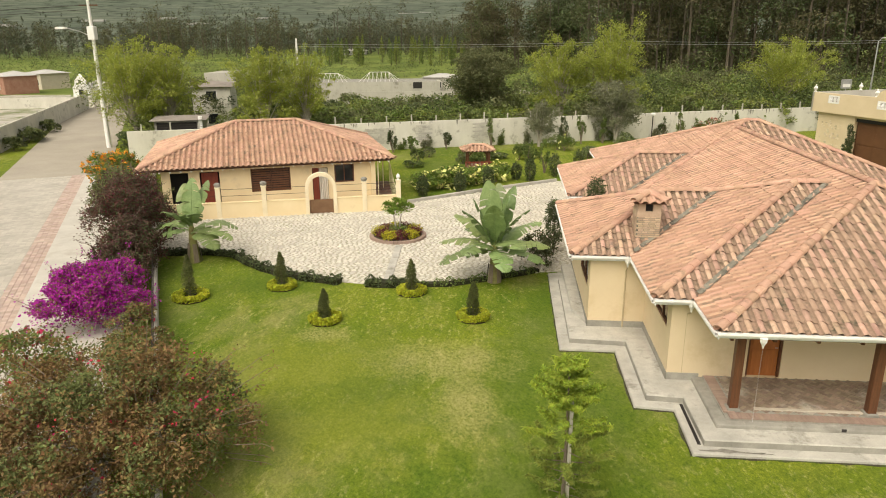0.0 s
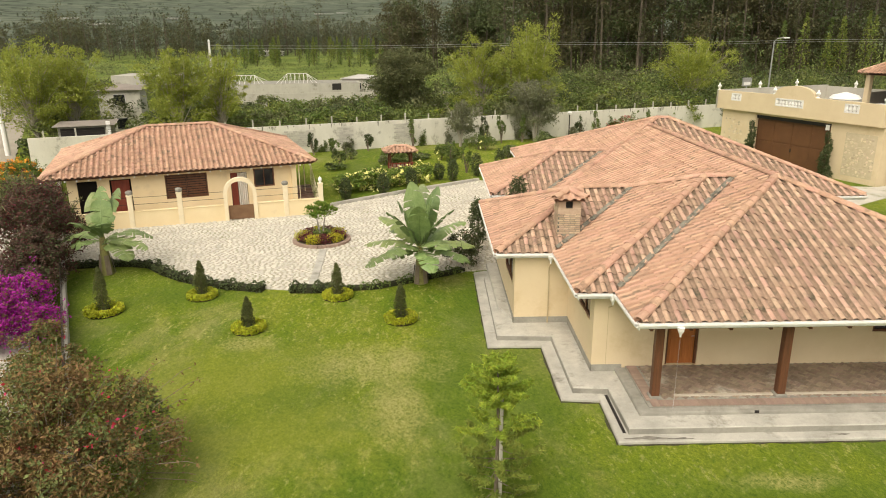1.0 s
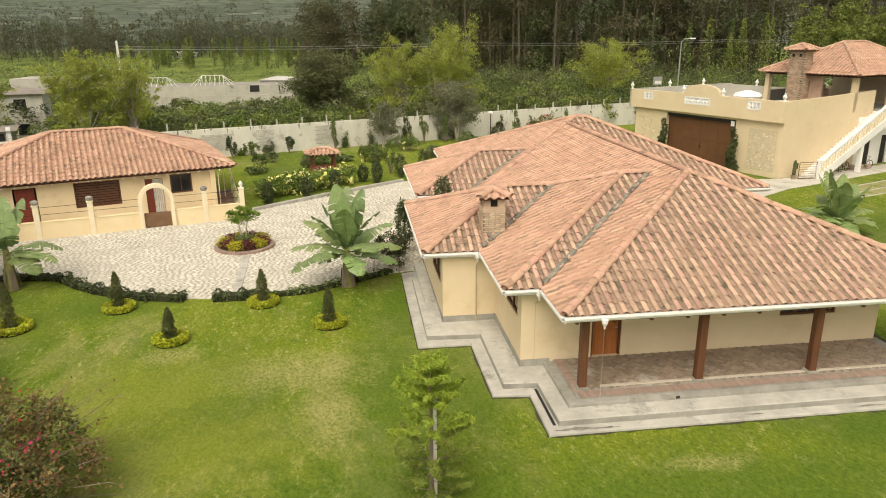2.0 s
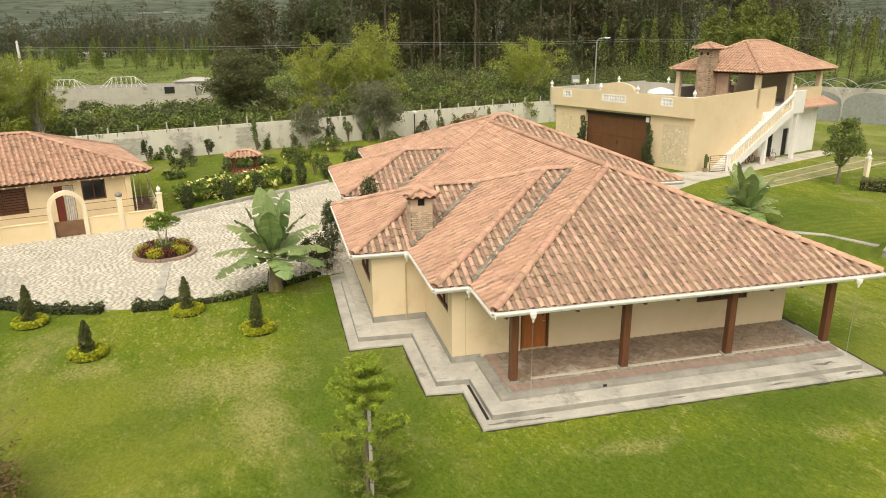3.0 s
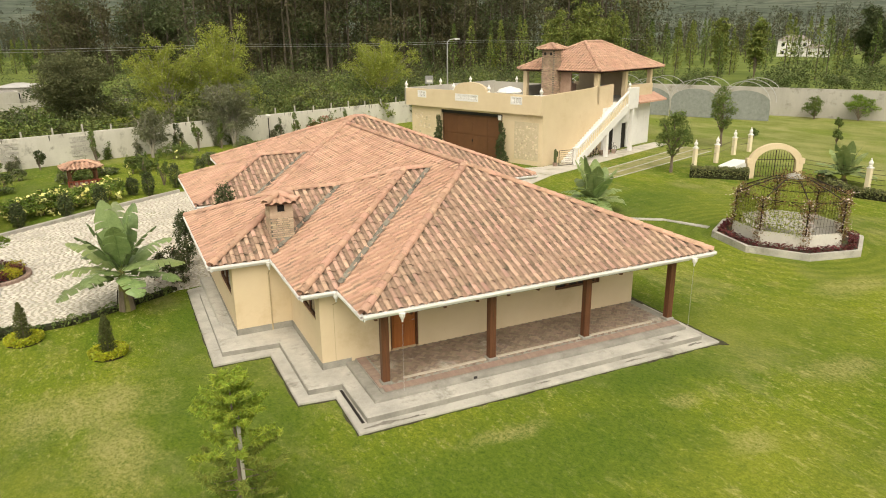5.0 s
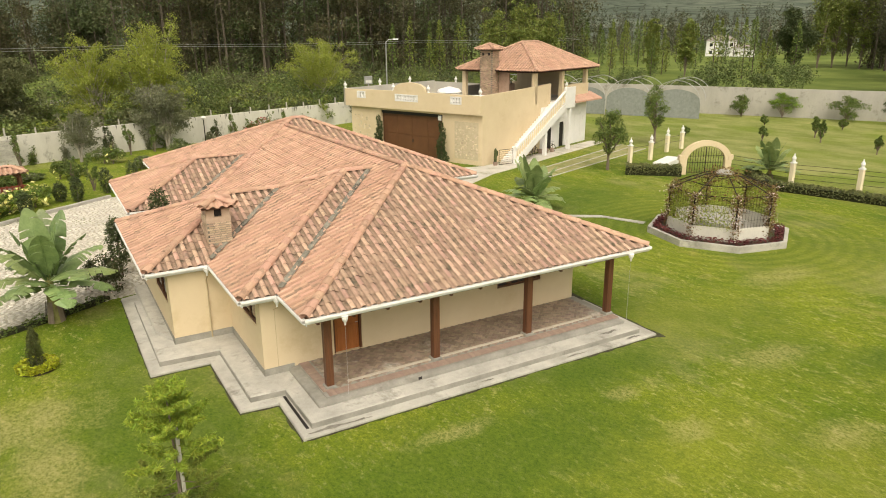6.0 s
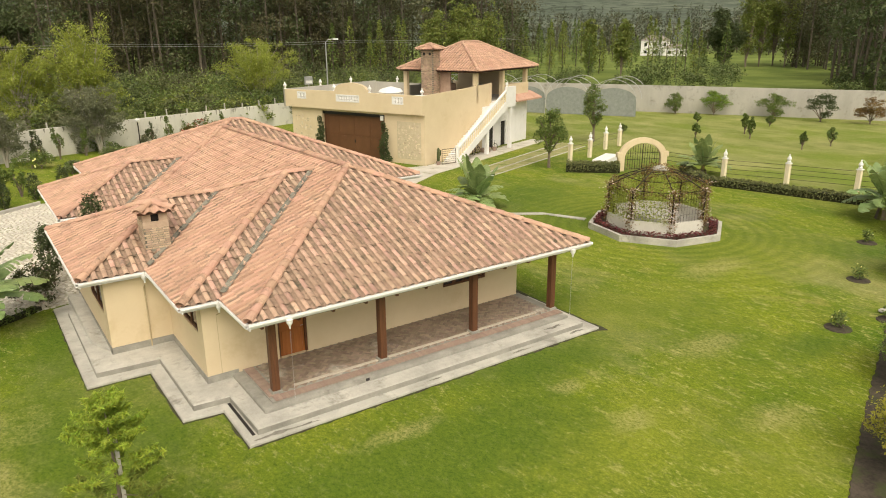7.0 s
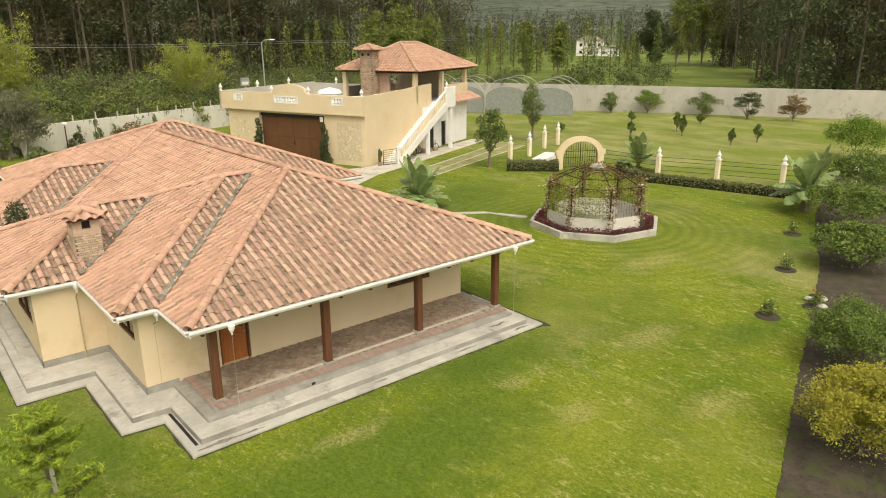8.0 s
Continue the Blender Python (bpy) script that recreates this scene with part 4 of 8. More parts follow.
for pz in (0.5, 1.5):
    part("panel", Shape().box(-6.18, 2.04, pz, -5.47, 2.06, pz + 0.8, 0.008), RED_DOOR, dr)
part("door_handle", Shape().tube([(-5.42, 2.06, 1.4), (-5.42, 2.02, 1.4), (-5.5, 2.02, 1.4)], 0.012, 6), GALV, dr)
CURTAIN = surf("white curtain", (0.55, 0.52, 0.46), (0.7, 0.67, 0.6), scale=3, rough=0.9, stretch=(8, 8, 0.3))
fold = Shape()
n = 24
fold.add([(0.78 + 0.55 * i / n, 2.14 + 0.025 * math.sin(i * 1.3), z) for z in (0.36, 2.4) for i in range(n + 1)], [(i, i + 1, n + 2 + i, n + 1 + i) for i in range(n)])
part("curtain", fold, CURTAIN, guest, "white curtain behind the doorway")
dr = part("door", Shape().box(0.38, 2.08, 0.35, 0.76, 2.12, 2.42, 0.005), RED_DOOR, guest, "half-open dark red door leaf")
# low front wall with arch and pillars
gardenwall = thing("garden_wall", "low pale yellow garden wall with arched gateway and cream pillars", "wall", pose(-18.4, 22.3, 0, 0, 0, 15.5))
part("floor_slab", Shape().box(-8.6, 0.2, 0.0, 4.4, 2.5, 0.35), BRICKFLOOR, gardenwall, "brown tiled veranda floor")
wall_run(gardenwall, -8.8, 0.0, 5.6, 0.2, 0.0, 0.94, YELLOW, "low pale yellow garden wall", [(0.1, 1.55, 0.0, 0.94)], name="low_wall")
part("coping", Shape().box(-8.8, -0.03, 0.94, -0.12, 0.23, 0.99, 0.01), YELLOW, gardenwall)
part("coping", Shape().box(1.77, -0.03, 0.94, 5.6, 0.23, 0.99, 0.01), YELLOW, gardenwall)


def arch_shape(x0, x1, thick, spring, y0, y1, z0=0.0, n=18, flat=1.0):
    """A gateway: two legs and a round head, of the given thickness."""
    s = Shape()
    ro, cx = (x1 - x0) / 2, (x0 + x1) / 2
    ri = ro - thick
    outer = [(x0, z0)] + [(cx - ro * math.cos(math.pi * i / n), spring + ro * flat * math.sin(math.pi * i / n)) for i in range(n + 1)] + [(x1, z0)]
    inner = [(x0 + thick, z0)] + [(cx - ri * math.cos(math.pi * i / n), spring + ri * flat * math.sin(math.pi * i / n)) for i in range(n + 1)] + [(x1 - thick, z0)]
    m = len(outer)
    vs = [(x, y0, z) for x, z in outer] + [(x, y0, z) for x, z in inner] + [(x, y1, z) for x, z in outer] + [(x, y1, z) for x, z in inner]
    fs = []
    for i in range(m - 1):
        fs += [(i, i + 1, m + i + 1, m + i), (2 * m + i, 3 * m + i, 3 * m + i + 1, 2 * m + i + 1), (i, 2 * m + i, 2 * m + i + 1, i + 1), (m + i, m + i + 1, 3 * m + i + 1, 3 * m + i)]
    fs += [(0, m, 3 * m, 2 * m), (m - 1, 3 * m - 1, 4 * m - 1, 2 * m - 1)]
    return s.add(vs, fs)


CREAM_LIGHT = surf("pale cream paint", (0.74, 0.64, 0.44), (0.82, 0.73, 0.54), scale=1, rough=0.8, bump=0.05, stain=(0.6, 0.52, 0.38), stain_scale=0.9, stain_at=0.64)
part("arch", arch_shape(-0.12, 1.77, 0.21, 1.62, -0.08, 0.28), CREAM_LIGHT, gardenwall, "pale cream rounded gateway arch")
gate_bars = Shape().box(0.12, 0.09, 0.06, 1.53, 0.11, 0.9)
part("gate", gate_bars, surf("brown gate", (0.16, 0.09, 0.05), (0.24, 0.14, 0.08)), gardenwall, "low brown gate in the archway")
for x in (-5.2, -2.55, 3.45, 5.55):
    pl = part("pillar", Shape().box(x - 0.14, -0.04, 0.0, x + 0.14, 0.24, 1.85, 0.015).box(x - 0.17, -0.07, 1.85, x + 0.17, 0.27, 1.92, 0.015), CREAM_LIGHT, gardenwall, "square cream pillar")
    if x > 5:
        part("finial", Shape().lathe([(0.09, 1.92), (0.05, 1.98), (0.1, 2.04), (0.13, 2.13), (0.1, 2.22), (0.04, 2.28), (0.02, 2.33)], x, 0.1), WHITE, pl, "white turned finial")
    else:
        part("finial", Shape().lathe([(0.14, 1.92), (0.19, 2.0), (0.2, 2.1), (0.12, 2.16)], x, 0.1, 8), PLINTH, pl, "dark planted pot on the pillar")
for z in (1.35, 1.75):
    part("fence_wire", Shape().tube([(-8.6, 0.1, z), (-0.1, 0.1, z)], 0.012, 5), IRON, gardenwall)
    part("fence_wire", Shape().tube([(1.75, 0.1, z), (5.5, 0.1, z)], 0.012, 5), IRON, gardenwall)
part("column", Shape().box(4.05, 1.7, 0.35, 4.35, 2.0, 2.8, 0.01), YELLOW, guest, "pale yellow veranda column")
# side stair with rail
for k in range(7):
    part("stair_step", Shape().box(4.5, 2.6 + k * 0.45, 0.0, 5.5, 3.05 + k * 0.45, 0.17 * (k + 1) * 0.6, 0.01), BRICKFLOOR, gardenwall)
rail = part("stair_rail", Shape().tube([(5.55, 0.3, 1.0), (5.55, 2.6, 1.3), (5.55, 5.7, 2.3)], 0.025, 6), surf("cream rail", (0.6, 0.53, 0.36), (0.7, 0.62, 0.44)), gardenwall, "cream painted stair rail")
for k in range(8):
    y = 0.6 + k * 0.7
    z1 = 1.0 + (y - 0.3) * 0.13 if y < 2.6 else 1.3 + (y - 2.6) * 0.32
    part("baluster", Shape().tube([(5.55, y, 0.1), (5.55, y, z1)], 0.02, 6), CREAM_LIGHT, rail)
part("yard_post", Shape().box(4.5, 2.5, 0, 4.56, 2.56, 2.7), CREAM_LIGHT, gardenwall)
part("yard_post", Shape().box(5.0, 4.5, 0, 5.06, 4.56, 2.6), CREAM_LIGHT, gardenwall)

# ---- garage building with roof terrace ----
garage = thing("garage_building", "cream garage building with roof terrace and outside stair", "garage", pose(24.95, 29.6, 0, 0, 0, 21.5))
wall_run(garage, 0.0, 0.0, 0.3, 15.0, 0.0, 4.2, CREAM, "cream rendered garage front", [(4.15, 11.3, 0.0, 3.95)], "y")
part("wall", Shape().box(0.3, 0, 0, 12.6, 0.3, 4.2), CREAM, garage, "cream rendered side wall")
part("wall", Shape().box(0.3, 14.7, 0, 12.6, 15.0, 4.2), CREAM, garage, "cream rendered side wall")
part("wall", Shape().box(12.3, 0.3, 0, 12.6, 14.7, 4.2), CREAM, garage, "cream rendered back wall")
part("terrace_floor", Shape().box(-0.04, 0.03, 4.2, 18.3, 15.6, 4.42), CONCRETE, garage, "grey terrace slab")
# parapet: front band with a curved crest
n = 14
crest = [(-0.05, 5.68)] + [(5.6, 5.72), (5.75, 5.9)] + [(7.5 - 1.75 * math.cos(math.pi * i / n), 5.9 + 0.6 * math.sin(math.pi * i / n)) for i in range(1, n)] + [(9.25, 5.9), (9.4, 5.72), (15.6, 5.68)]


def pierced_band(s, profile, holes, zlow, x0, x1):
    """The front parapet between zlow and its profile, with square openings."""
    def top(v):
        for (a, za), (b, zb) in zip(profile[:-1], profile[1:]):
            if a <= v <= b:
                return za + (zb - za) * (v - a) / max(b - a, 1e-6)
        return profile[-1][1]
    cuts = sorted({v for v, _ in profile} | {h for hole in holes for h in hole[:2]})
    for a, b in zip(cuts[:-1], cuts[1:]):
        mid = (a + b) / 2
        spans = [(zlow, None)]
        for h0, h1, lo, hi in holes:
            if h0 <= mid <= h1:
                spans = [(zlow, lo), (hi, None)]
        for lo, hi in spans:
            za, zb = (top(a), top(b)) if hi is None else (hi, hi)
            s.add([(x0, a, lo), (x0, b, lo), (x0, b, zb), (x0, a, za), (x1, a, lo), (x1, b, lo), (x1, b, zb), (x1, a, za)],
                  [(0, 3, 2, 1), (4, 5, 6, 7), (3, 7, 6, 2), (0, 1, 5, 4), (0, 4, 7, 3), (1, 2, 6, 5)])
    return s


HOLES = [(12.76, 13.86, 4.92, 5.55), (6.55, 9.2, 4.86, 5.48), (1.87, 3.05, 4.9, 5.55)]
par = part("parapet", pierced_band(Shape(), crest, HOLES, 4.15, -0.35, -0.05), CREAM, garage, "cream parapet with curved crest")
for h0, h1, lo, hi in HOLES:
    part("opening_trim", Shape().box(-0.37, h0, lo, -0.3, h0 + 0.1, hi).box(-0.37, h1 - 0.1, lo, -0.3, h1, hi).box(-0.37, h0, hi - 0.1, -0.3, h1, hi).box(-0.37, h0, lo, -0.3, h1, lo + 0.12), WHITE, par)
    k = max(3, int((h1 - h0) / 0.28))
    for i in range(k):
        c = h0 + (i + 0.5) * (h1 - h0) / k
        part("baluster", Shape().lathe([(0.11, lo + 0.05), (0.08, lo + 0.12), (0.135, lo + 0.25), (0.09, hi - 0.14), (0.12, hi - 0.05)], -0.24, c, 8), WHITE, par)
part("parapet", Shape().add([(-0.05, 0.0, 4.2), (10.9, 0.0, 4.2), (10.9, 0.0, 6.05), (6, 0.0, 5.85), (-0.05, 0.0, 5.68), (-0.05, 0.2, 4.2), (10.9, 0.2, 4.2), (10.9, 0.2, 6.05), (6, 0.2, 5.85), (-0.05, 0.2, 5.68)],
     [(0, 1, 2, 3, 4), (9, 8, 7, 6, 5), (4, 3, 8, 9), (3, 2, 7, 8), (1, 6, 7, 2), (0, 4, 9, 5)]), CREAM, garage, "cream side parapet")
part("parapet", Shape().box(-0.35, 15.4, 4.15, 13, 15.6, 5.7), WALLGREY, garage, "grey cement back parapet")
part("parapet", Shape().box(12.8, 9.5, 4.4, 13.0, 15.4, 5.6), WALLGREY, garage, "grey cement parapet")
for x, y, z in ((-0.2, 0.1, 5.68), (-0.2, 5.5, 5.72), (-0.2, 9.5, 5.72), (-0.2, 15.5, 5.68), (4.5, 15.5, 5.7), (9, 15.5, 5.7), (12.9, 12.5, 5.6)):
    part("finial", Shape().lathe([(0.12, z), (0.13, z + 0.06), (0.06, z + 0.1), (0.1, z + 0.2), (0.17, z + 0.32), (0.13, z + 0.42), (0.05, z + 0.5), (0.07, z + 0.56), (0.02, z + 0.63)], x, y, 10), WHITE, par, "white turned finial")
# door, its leaves and track
gd = part("garage_door", Shape().box(0.34, 4.15, 0.05, 0.4, 11.3, 3.8), GARAGE, garage, "wide closed brown steel garage door")
for i in range(4):
    for z0, z1 in ((0.12, 1.85), (1.95, 3.7)):
        y = 4.25 + i * 1.77
        part("panel", Shape().box(0.31, y, z0, 0.34, y + 1.68, z1, 0.01), GARAGE, gd)
part("lock", Shape().lathe([(0.05, 1.3), (0.05, 1.55)], 0.3, 7.75, 8), IRON, gd)
part("lintel", Shape().box(0.05, 4.0, 3.95, 0.28, 11.45, 4.1), IRON, garage)
part("inner_floor", Shape().box(0.3, 0.3, 0.0, 12.3, 14.7, 0.05), CONCRETE, garage)
# rough stone facing beside the door
STONE = surf("facing stone", (0.52, 0.43, 0.29), (0.7, 0.6, 0.43), scale=1.5, rough=0.9, vary=0.2)
rnd = random.Random(4)
stones = []
def facing(y0, y1, z0, z1, n):
    """Small irregular stones set in a patch of the front wall."""
    for k in range(n):
        a, z, w, h = rnd.uniform(y0, y1), rnd.uniform(z0, z1), rnd.uniform(0.07, 0.17), rnd.uniform(0.06, 0.13)
        ring = [(math.cos(t) * w * rnd.uniform(0.7, 1.1), math.sin(t) * h * rnd.uniform(0.7, 1.1)) for t in [2 * math.pi * i / 6 for i in range(6)]]
        st = Shape().add([(0.0, u, v) for u, v in ring] + [(-0.02, u * 0.75, v * 0.75) for u, v in ring], [tuple(range(5, -1, -1)), tuple(range(6, 12))] + [(i, (i + 1) % 6, 6 + (i + 1) % 6, 6 + i) for i in range(6)])
        part("stone", st, STONE, garage, m=pose(0.0, a, z))


facing(0.5, 2.75, 0.5, 3.4, 120)
facing(12.6, 14.6, 0.8, 3.5, 60)
part("stone_backing", Shape().box(-0.006, 0.4, 0.4, 0.0, 2.85, 3.5), surf("pointing", (0.5, 0.42, 0.28), (0.62, 0.53, 0.37), scale=3, rough=0.95), garage)
part("door_track", Shape().box(0.1, 4.2, 3.68, 0.3, 11.25, 3.93), DARK, garage, "dark track above the garage door")
part("track_bracket", Shape().box(-0.03, 4.3, 3.45, 0.05, 4.6, 3.85), WHITE, garage)
# white lower wing
wall_run(garage, 12.6, 0.0, 18.2, 0.25, 0.0, 4.2, WHITE, "white painted wing wall with square relief", [(10.2 + 2.6, 13.75, 0.0, 2.35)])
wall_run(garage, 9.2, -0.02, 12.6, 0.0, 0.0, 4.0, WHITE, "white painted wall under the stair", [(10.1, 11.2, 0.0, 2.6)])
part("doorway", Shape().box(10.1, -0.015, 0, 11.2, 0.0, 2.6), DARK, garage)
part("wall", Shape().box(18.0, 0.25, 0, 18.2, 9.0, 4.2), WHITE, garage, "white painted wing wall")
part("doorway", Shape().box(12.85, 0.1, 0, 13.7, 0.15, 2.3), DARK, garage)
for i in range(3):
    for j in range(6):
        part("relief_panel", Shape().box(14.6 + i * 1.18, -0.02, 0.35 + j * 0.62, 15.68 + i * 1.18, 0.0, 0.87 + j * 0.62, 0.008), WHITE, garage)
part("canopy_roof", Shape().add([(13.9, -1.1, 4.25), (19.4, -1.1, 4.25), (19.4, 0.3, 4.85), (13.9, 0.3, 4.85), (13.9, -1.1, 4.1), (19.4, -1.1, 4.1), (19.4, 0.3, 4.6), (13.9, 0.3, 4.6)], [(0, 1, 2, 3), (4, 7, 6, 5), (0, 4, 5, 1), (1, 5, 6, 2), (2, 6, 7, 3), (3, 7, 4, 0)]), TILE, garage, "small terracotta lean-to roof")
part("parapet", Shape().box(13.8, -0.05, 4.42, 18.3, 0.15, 5.75), CREAM, garage, "cream terrace parapet")
part("parapet", Shape().box(18.1, 0.15, 4.42, 18.3, 9.0, 5.6), CREAM, garage, "cream terrace parapet")
# outside stair
RUN, RISE = 8.4 / 24, 4.4 / 24
stair = part("stair", Shape().box(11.1, -1.45, 4.15, 12.6, -0.06, 4.4), WHITE, garage, "white masonry stair along the wall")
for k in range(24):
    x = 2.7 + k * RUN
    part("step", Shape().box(x, -1.45, max(0, k * RISE - 0.25), x + RUN + 0.02, -0.06, (k + 1) * RISE), WHITE, stair)
def slope_z(x, up):
    return (x - 2.7) / 8.4 * 4.4 + up
part("stringer", Shape().add([(x, y, z) for y in (-1.62, -1.45) for x, z in ((2.45, 0.0), (3.3, 0.0), (11.1, 3.85), (12.6, 3.85), (12.6, 4.45), (11.0, 4.45), (2.45, 0.3))],
     [(0, 1, 2, 3, 4, 5, 6), (13, 12, 11, 10, 9, 8, 7)] + [(i, 7 + i, 7 + (i + 1) % 7, (i + 1) % 7) for i in range(7)]), WHITE, stair)
part("handrail", Shape().add([(x, y, z) for y in (-1.64, -1.42) for x, z in ((2.45, 1.05), (10.9, 5.35), (10.9, 5.5), (2.45, 1.22))],
     [(0, 1, 2, 3), (7, 6, 5, 4)] + [(i, 4 + i, 4 + (i + 1) % 4, (i + 1) % 4) for i in range(4)]), WHITE, stair, "white handrail")
for k in range(26):
    x = 2.75 + k * 0.32
    part("baluster", Shape().lathe([(0.07, slope_z(x, 0.2)), (0.05, slope_z(x, 0.3)), (0.08, slope_z(x, 0.5)), (0.045, slope_z(x, 0.85)), (0.06, slope_z(x, 1.05))], x, -1.53, 6), CREAM_LIGHT, stair)
part("newel", Shape().box(2.3, -1.66, 0, 2.6, -1.4, 1.45, 0.02), WHITE, stair)
part("newel", Shape().box(10.8, -1.66, 3.9, 12.6, -1.42, 5.75, 0.02), WHITE, stair)
part("newel_finial", Shape().lathe([(0.12, 5.75), (0.06, 5.82), (0.15, 5.98), (0.1, 6.08), (0.03, 6.2)], 11.0, -1.54, 10), WHITE, stair)
for x in (7.6, 11.9):
    part("pier", Shape().box(x - 0.17, -1.6, 0, x + 0.17, -1.3, slope_z(min(x, 11), -0.15), 0.01), WHITE, stair)
# pavilion on the terrace
pav = thing("roof_pavilion", "open tiled pavilion on the terrace with brick chimney", "pavilion", pose(24.95, 29.6, 4.42, 0, 0, 21.5))
pav_roof = HipRoof([(7.5, 19.4, -0.55, 8.4, "en")], 2.85, 0.53)
tiled_roof(pav_roof, pav)
part("ceiling_board", Shape().box(7.7, -0.35, 2.68, 19.2, 8.2, 2.72), WOOD, pav)
for x, y in ((8.3, 0.2), (8.3, 7.9), (13.2, 0.2), (18.0, 0.2), (18.0, 7.9), (13.2, 7.9)):
    part("pillar", Shape().box(x - 0.2, y - 0.2, 0, x + 0.2, y + 0.2, 2.72, 0.015), CREAM, pav, "square cream pillar")
part("back_wall", Shape().box(17.8, 2.6, 0, 18.0, 7.7, 2.68), CREAM, pav, "cream wall closing the pavilion")
part("back_wall", Shape().box(9.5, 8.5, 0, 17.5, 8.7, 1.2), WALLGREY, pav)
ch = part("chimney", Shape().box(8.0, 4.0, 0, 9.1, 5.3, 4.55, 0.01).box(7.9, 3.9, 4.55, 9.2, 5.4, 4.65), MORTAR, pav, "tall brick barbecue chimney", m=pose(-0.9, 0, 0))
br = Shape()
for k in range(48):
    z = 0.05 + k * 0.094
    for i in range(5):
        a = 4.0 + (i + (0.5 if k % 2 else 0)) * 0.24
        br.box(7.975, a, z, 8.0, min(a + 0.225, 5.3), z + 0.078)
        b = 8.0 + (i + (0.5 if k % 2 else 0)) * 0.23
        if b < 9.0:
            br.box(b, 3.975, z, min(b + 0.215, 9.1), 4.0, z + 0.078)
DARKBRICK = surf("brown brick", (0.31, 0.215, 0.15), (0.5, 0.37, 0.26), scale=2, rough=0.9, island=0.25)
tagged(part("brickwork", br, DARKBRICK, ch), kind="stuff")
for y in (4.2, 4.85):
    part("vent", Shape().box(7.96, y, 4.15, 8.0, y + 0.22, 4.4), DARK, ch)
cap2 = HipRoof([(7.6, 9.5, 3.65, 5.65, "en")], 4.68, 0.45)
v, q, k = merge_arrays(cap2.pieces(random.Random(7))[0] + cap2.caps())
tagged(part("cap_tiles", quick_mesh("cap_tiles", v, q, [TILE]), TILE, ch), kind="stuff")
part("cap", cap2.deck(cap2.rects[0]), DECK, ch)
part("oven_body", Shape().box(9.1, 4.0, 0, 11.0, 5.6, 1.5, 0.02), DARKBRICK, pav, "brown brick barbecue body")
part("side_wall", Shape().box(8.25, 2.9, 0, 8.45, 4.0, 2.68), DARKBRICK, pav, "brown brick wall beside the chimney")
part("counter", Shape().box(11.5, 1.6, 0, 13.3, 2.4, 1.35, 0.02), CONCRETE, pav, "pale masonry counter")
grill = thing("barbecue_grill", "black iron grill box under the terrace pavilion", "grill", pose(24.95, 29.6, 4.42, 0, 0, 21.5))
part("box", Shape().box(9.4, 1.3, 0.75, 10.6, 2.1, 1.15, 0.03), IRON, grill)
for gx in (9.5, 10.5):
    for gy in (1.4, 2.0):
        part("leg", Shape().tube([(gx, gy, 0), (gx, gy, 0.78)], 0.03, 5), IRON, grill)
cover = thing("folded_canopy", "bundled white canvas canopy on the roof terrace", "canopy", pose(24.95, 29.6, 4.42, 0, 0, 21.5))
part("canvas", Shape().lathe([(1.0, 0.95), (1.15, 1.05), (0.95, 1.3), (0.5, 1.42), (0.15, 1.52)], 4.0, 6.5, 9), WHITE, cover)
part("stand", Shape().lathe([(0.35, 0), (0.06, 0.08), (0.06, 1.0)], 4.0, 6.5, 8), GALV, cover)
# tables on the terrace
tb = thing("terrace_table", "round white table on the roof terrace", "table", pose(24.95, 29.6, 4.42, 0, 0, 21.5))
part("tabletop", Shape().lathe([(1.0, 0.72), (1.05, 0.76), (0.9, 0.8)], 4.5, 3.4, 20), WHITE, tb)
part("leg", Shape().lathe([(0.3, 0), (0.07, 0.06), (0.07, 0.72)], 4.5, 3.4, 10), WHITE, tb)
gd2 = thing("garden_gate", "small open wire gate beside the stair", "gate", pose(24.95, 29.6, 0, 0, 0, 21.5))
part("gate_frame", Shape().tube([(1.0, -1.0, 0.1), (1.0, -1.0, 1.3), (2.3, -1.5, 1.3), (2.3, -1.5, 0.1), (1.0, -1.0, 0.1)], 0.03, 6), IRON, gd2)
for k in range(6):
    part("bar", Shape().tube([(1.0, -1.0, 0.28 + k * 0.17), (2.3, -1.5, 0.28 + k * 0.17)], 0.012, 5), IRON, gd2)
# folding chairs and a bicycle beneath the stair
def bicycle(m):
    t = thing("bicycle", "dark bicycle leaning beneath the outside stair", "bicycle", m)
    for cx in (-0.52, 0.52):
        w = part("wheel", Shape().tube([(cx + 0.33 * math.cos(2 * math.pi * k / 16), 0, 0.34 + 0.33 * math.sin(2 * math.pi * k / 16)) for k in range(17)], 0.025, 5), IRON, t)
        for k in range(4):
            a = math.pi * k / 4
            part("spoke", Shape().tube([(cx - 0.32 * math.cos(a), 0, 0.34 - 0.32 * math.sin(a)), (cx + 0.32 * math.cos(a), 0, 0.34 + 0.32 * math.sin(a))], 0.005, 4), GALV, w)
    part("bike_frame", Shape().tube([(-0.52, 0, 0.34), (-0.1, 0, 0.32), (0.36, 0, 0.78), (-0.22, 0, 0.8), (-0.52, 0, 0.34)], 0.02, 5).tube([(-0.1, 0, 0.32), (-0.25, 0, 0.92)], 0.018, 5).tube([(0.52, 0, 0.34), (0.36, 0, 0.95)], 0.018, 5), IRON, t)
    part("saddle", Shape().box(-0.38, -0.07, 0.92, -0.12, 0.07, 0.98, 0.02), DARK, t)
    part("handlebar", Shape().tube([(0.3, -0.27, 1.0), (0.36, 0, 0.97), (0.3, 0.27, 1.0)], 0.015, 5), GALV, t)


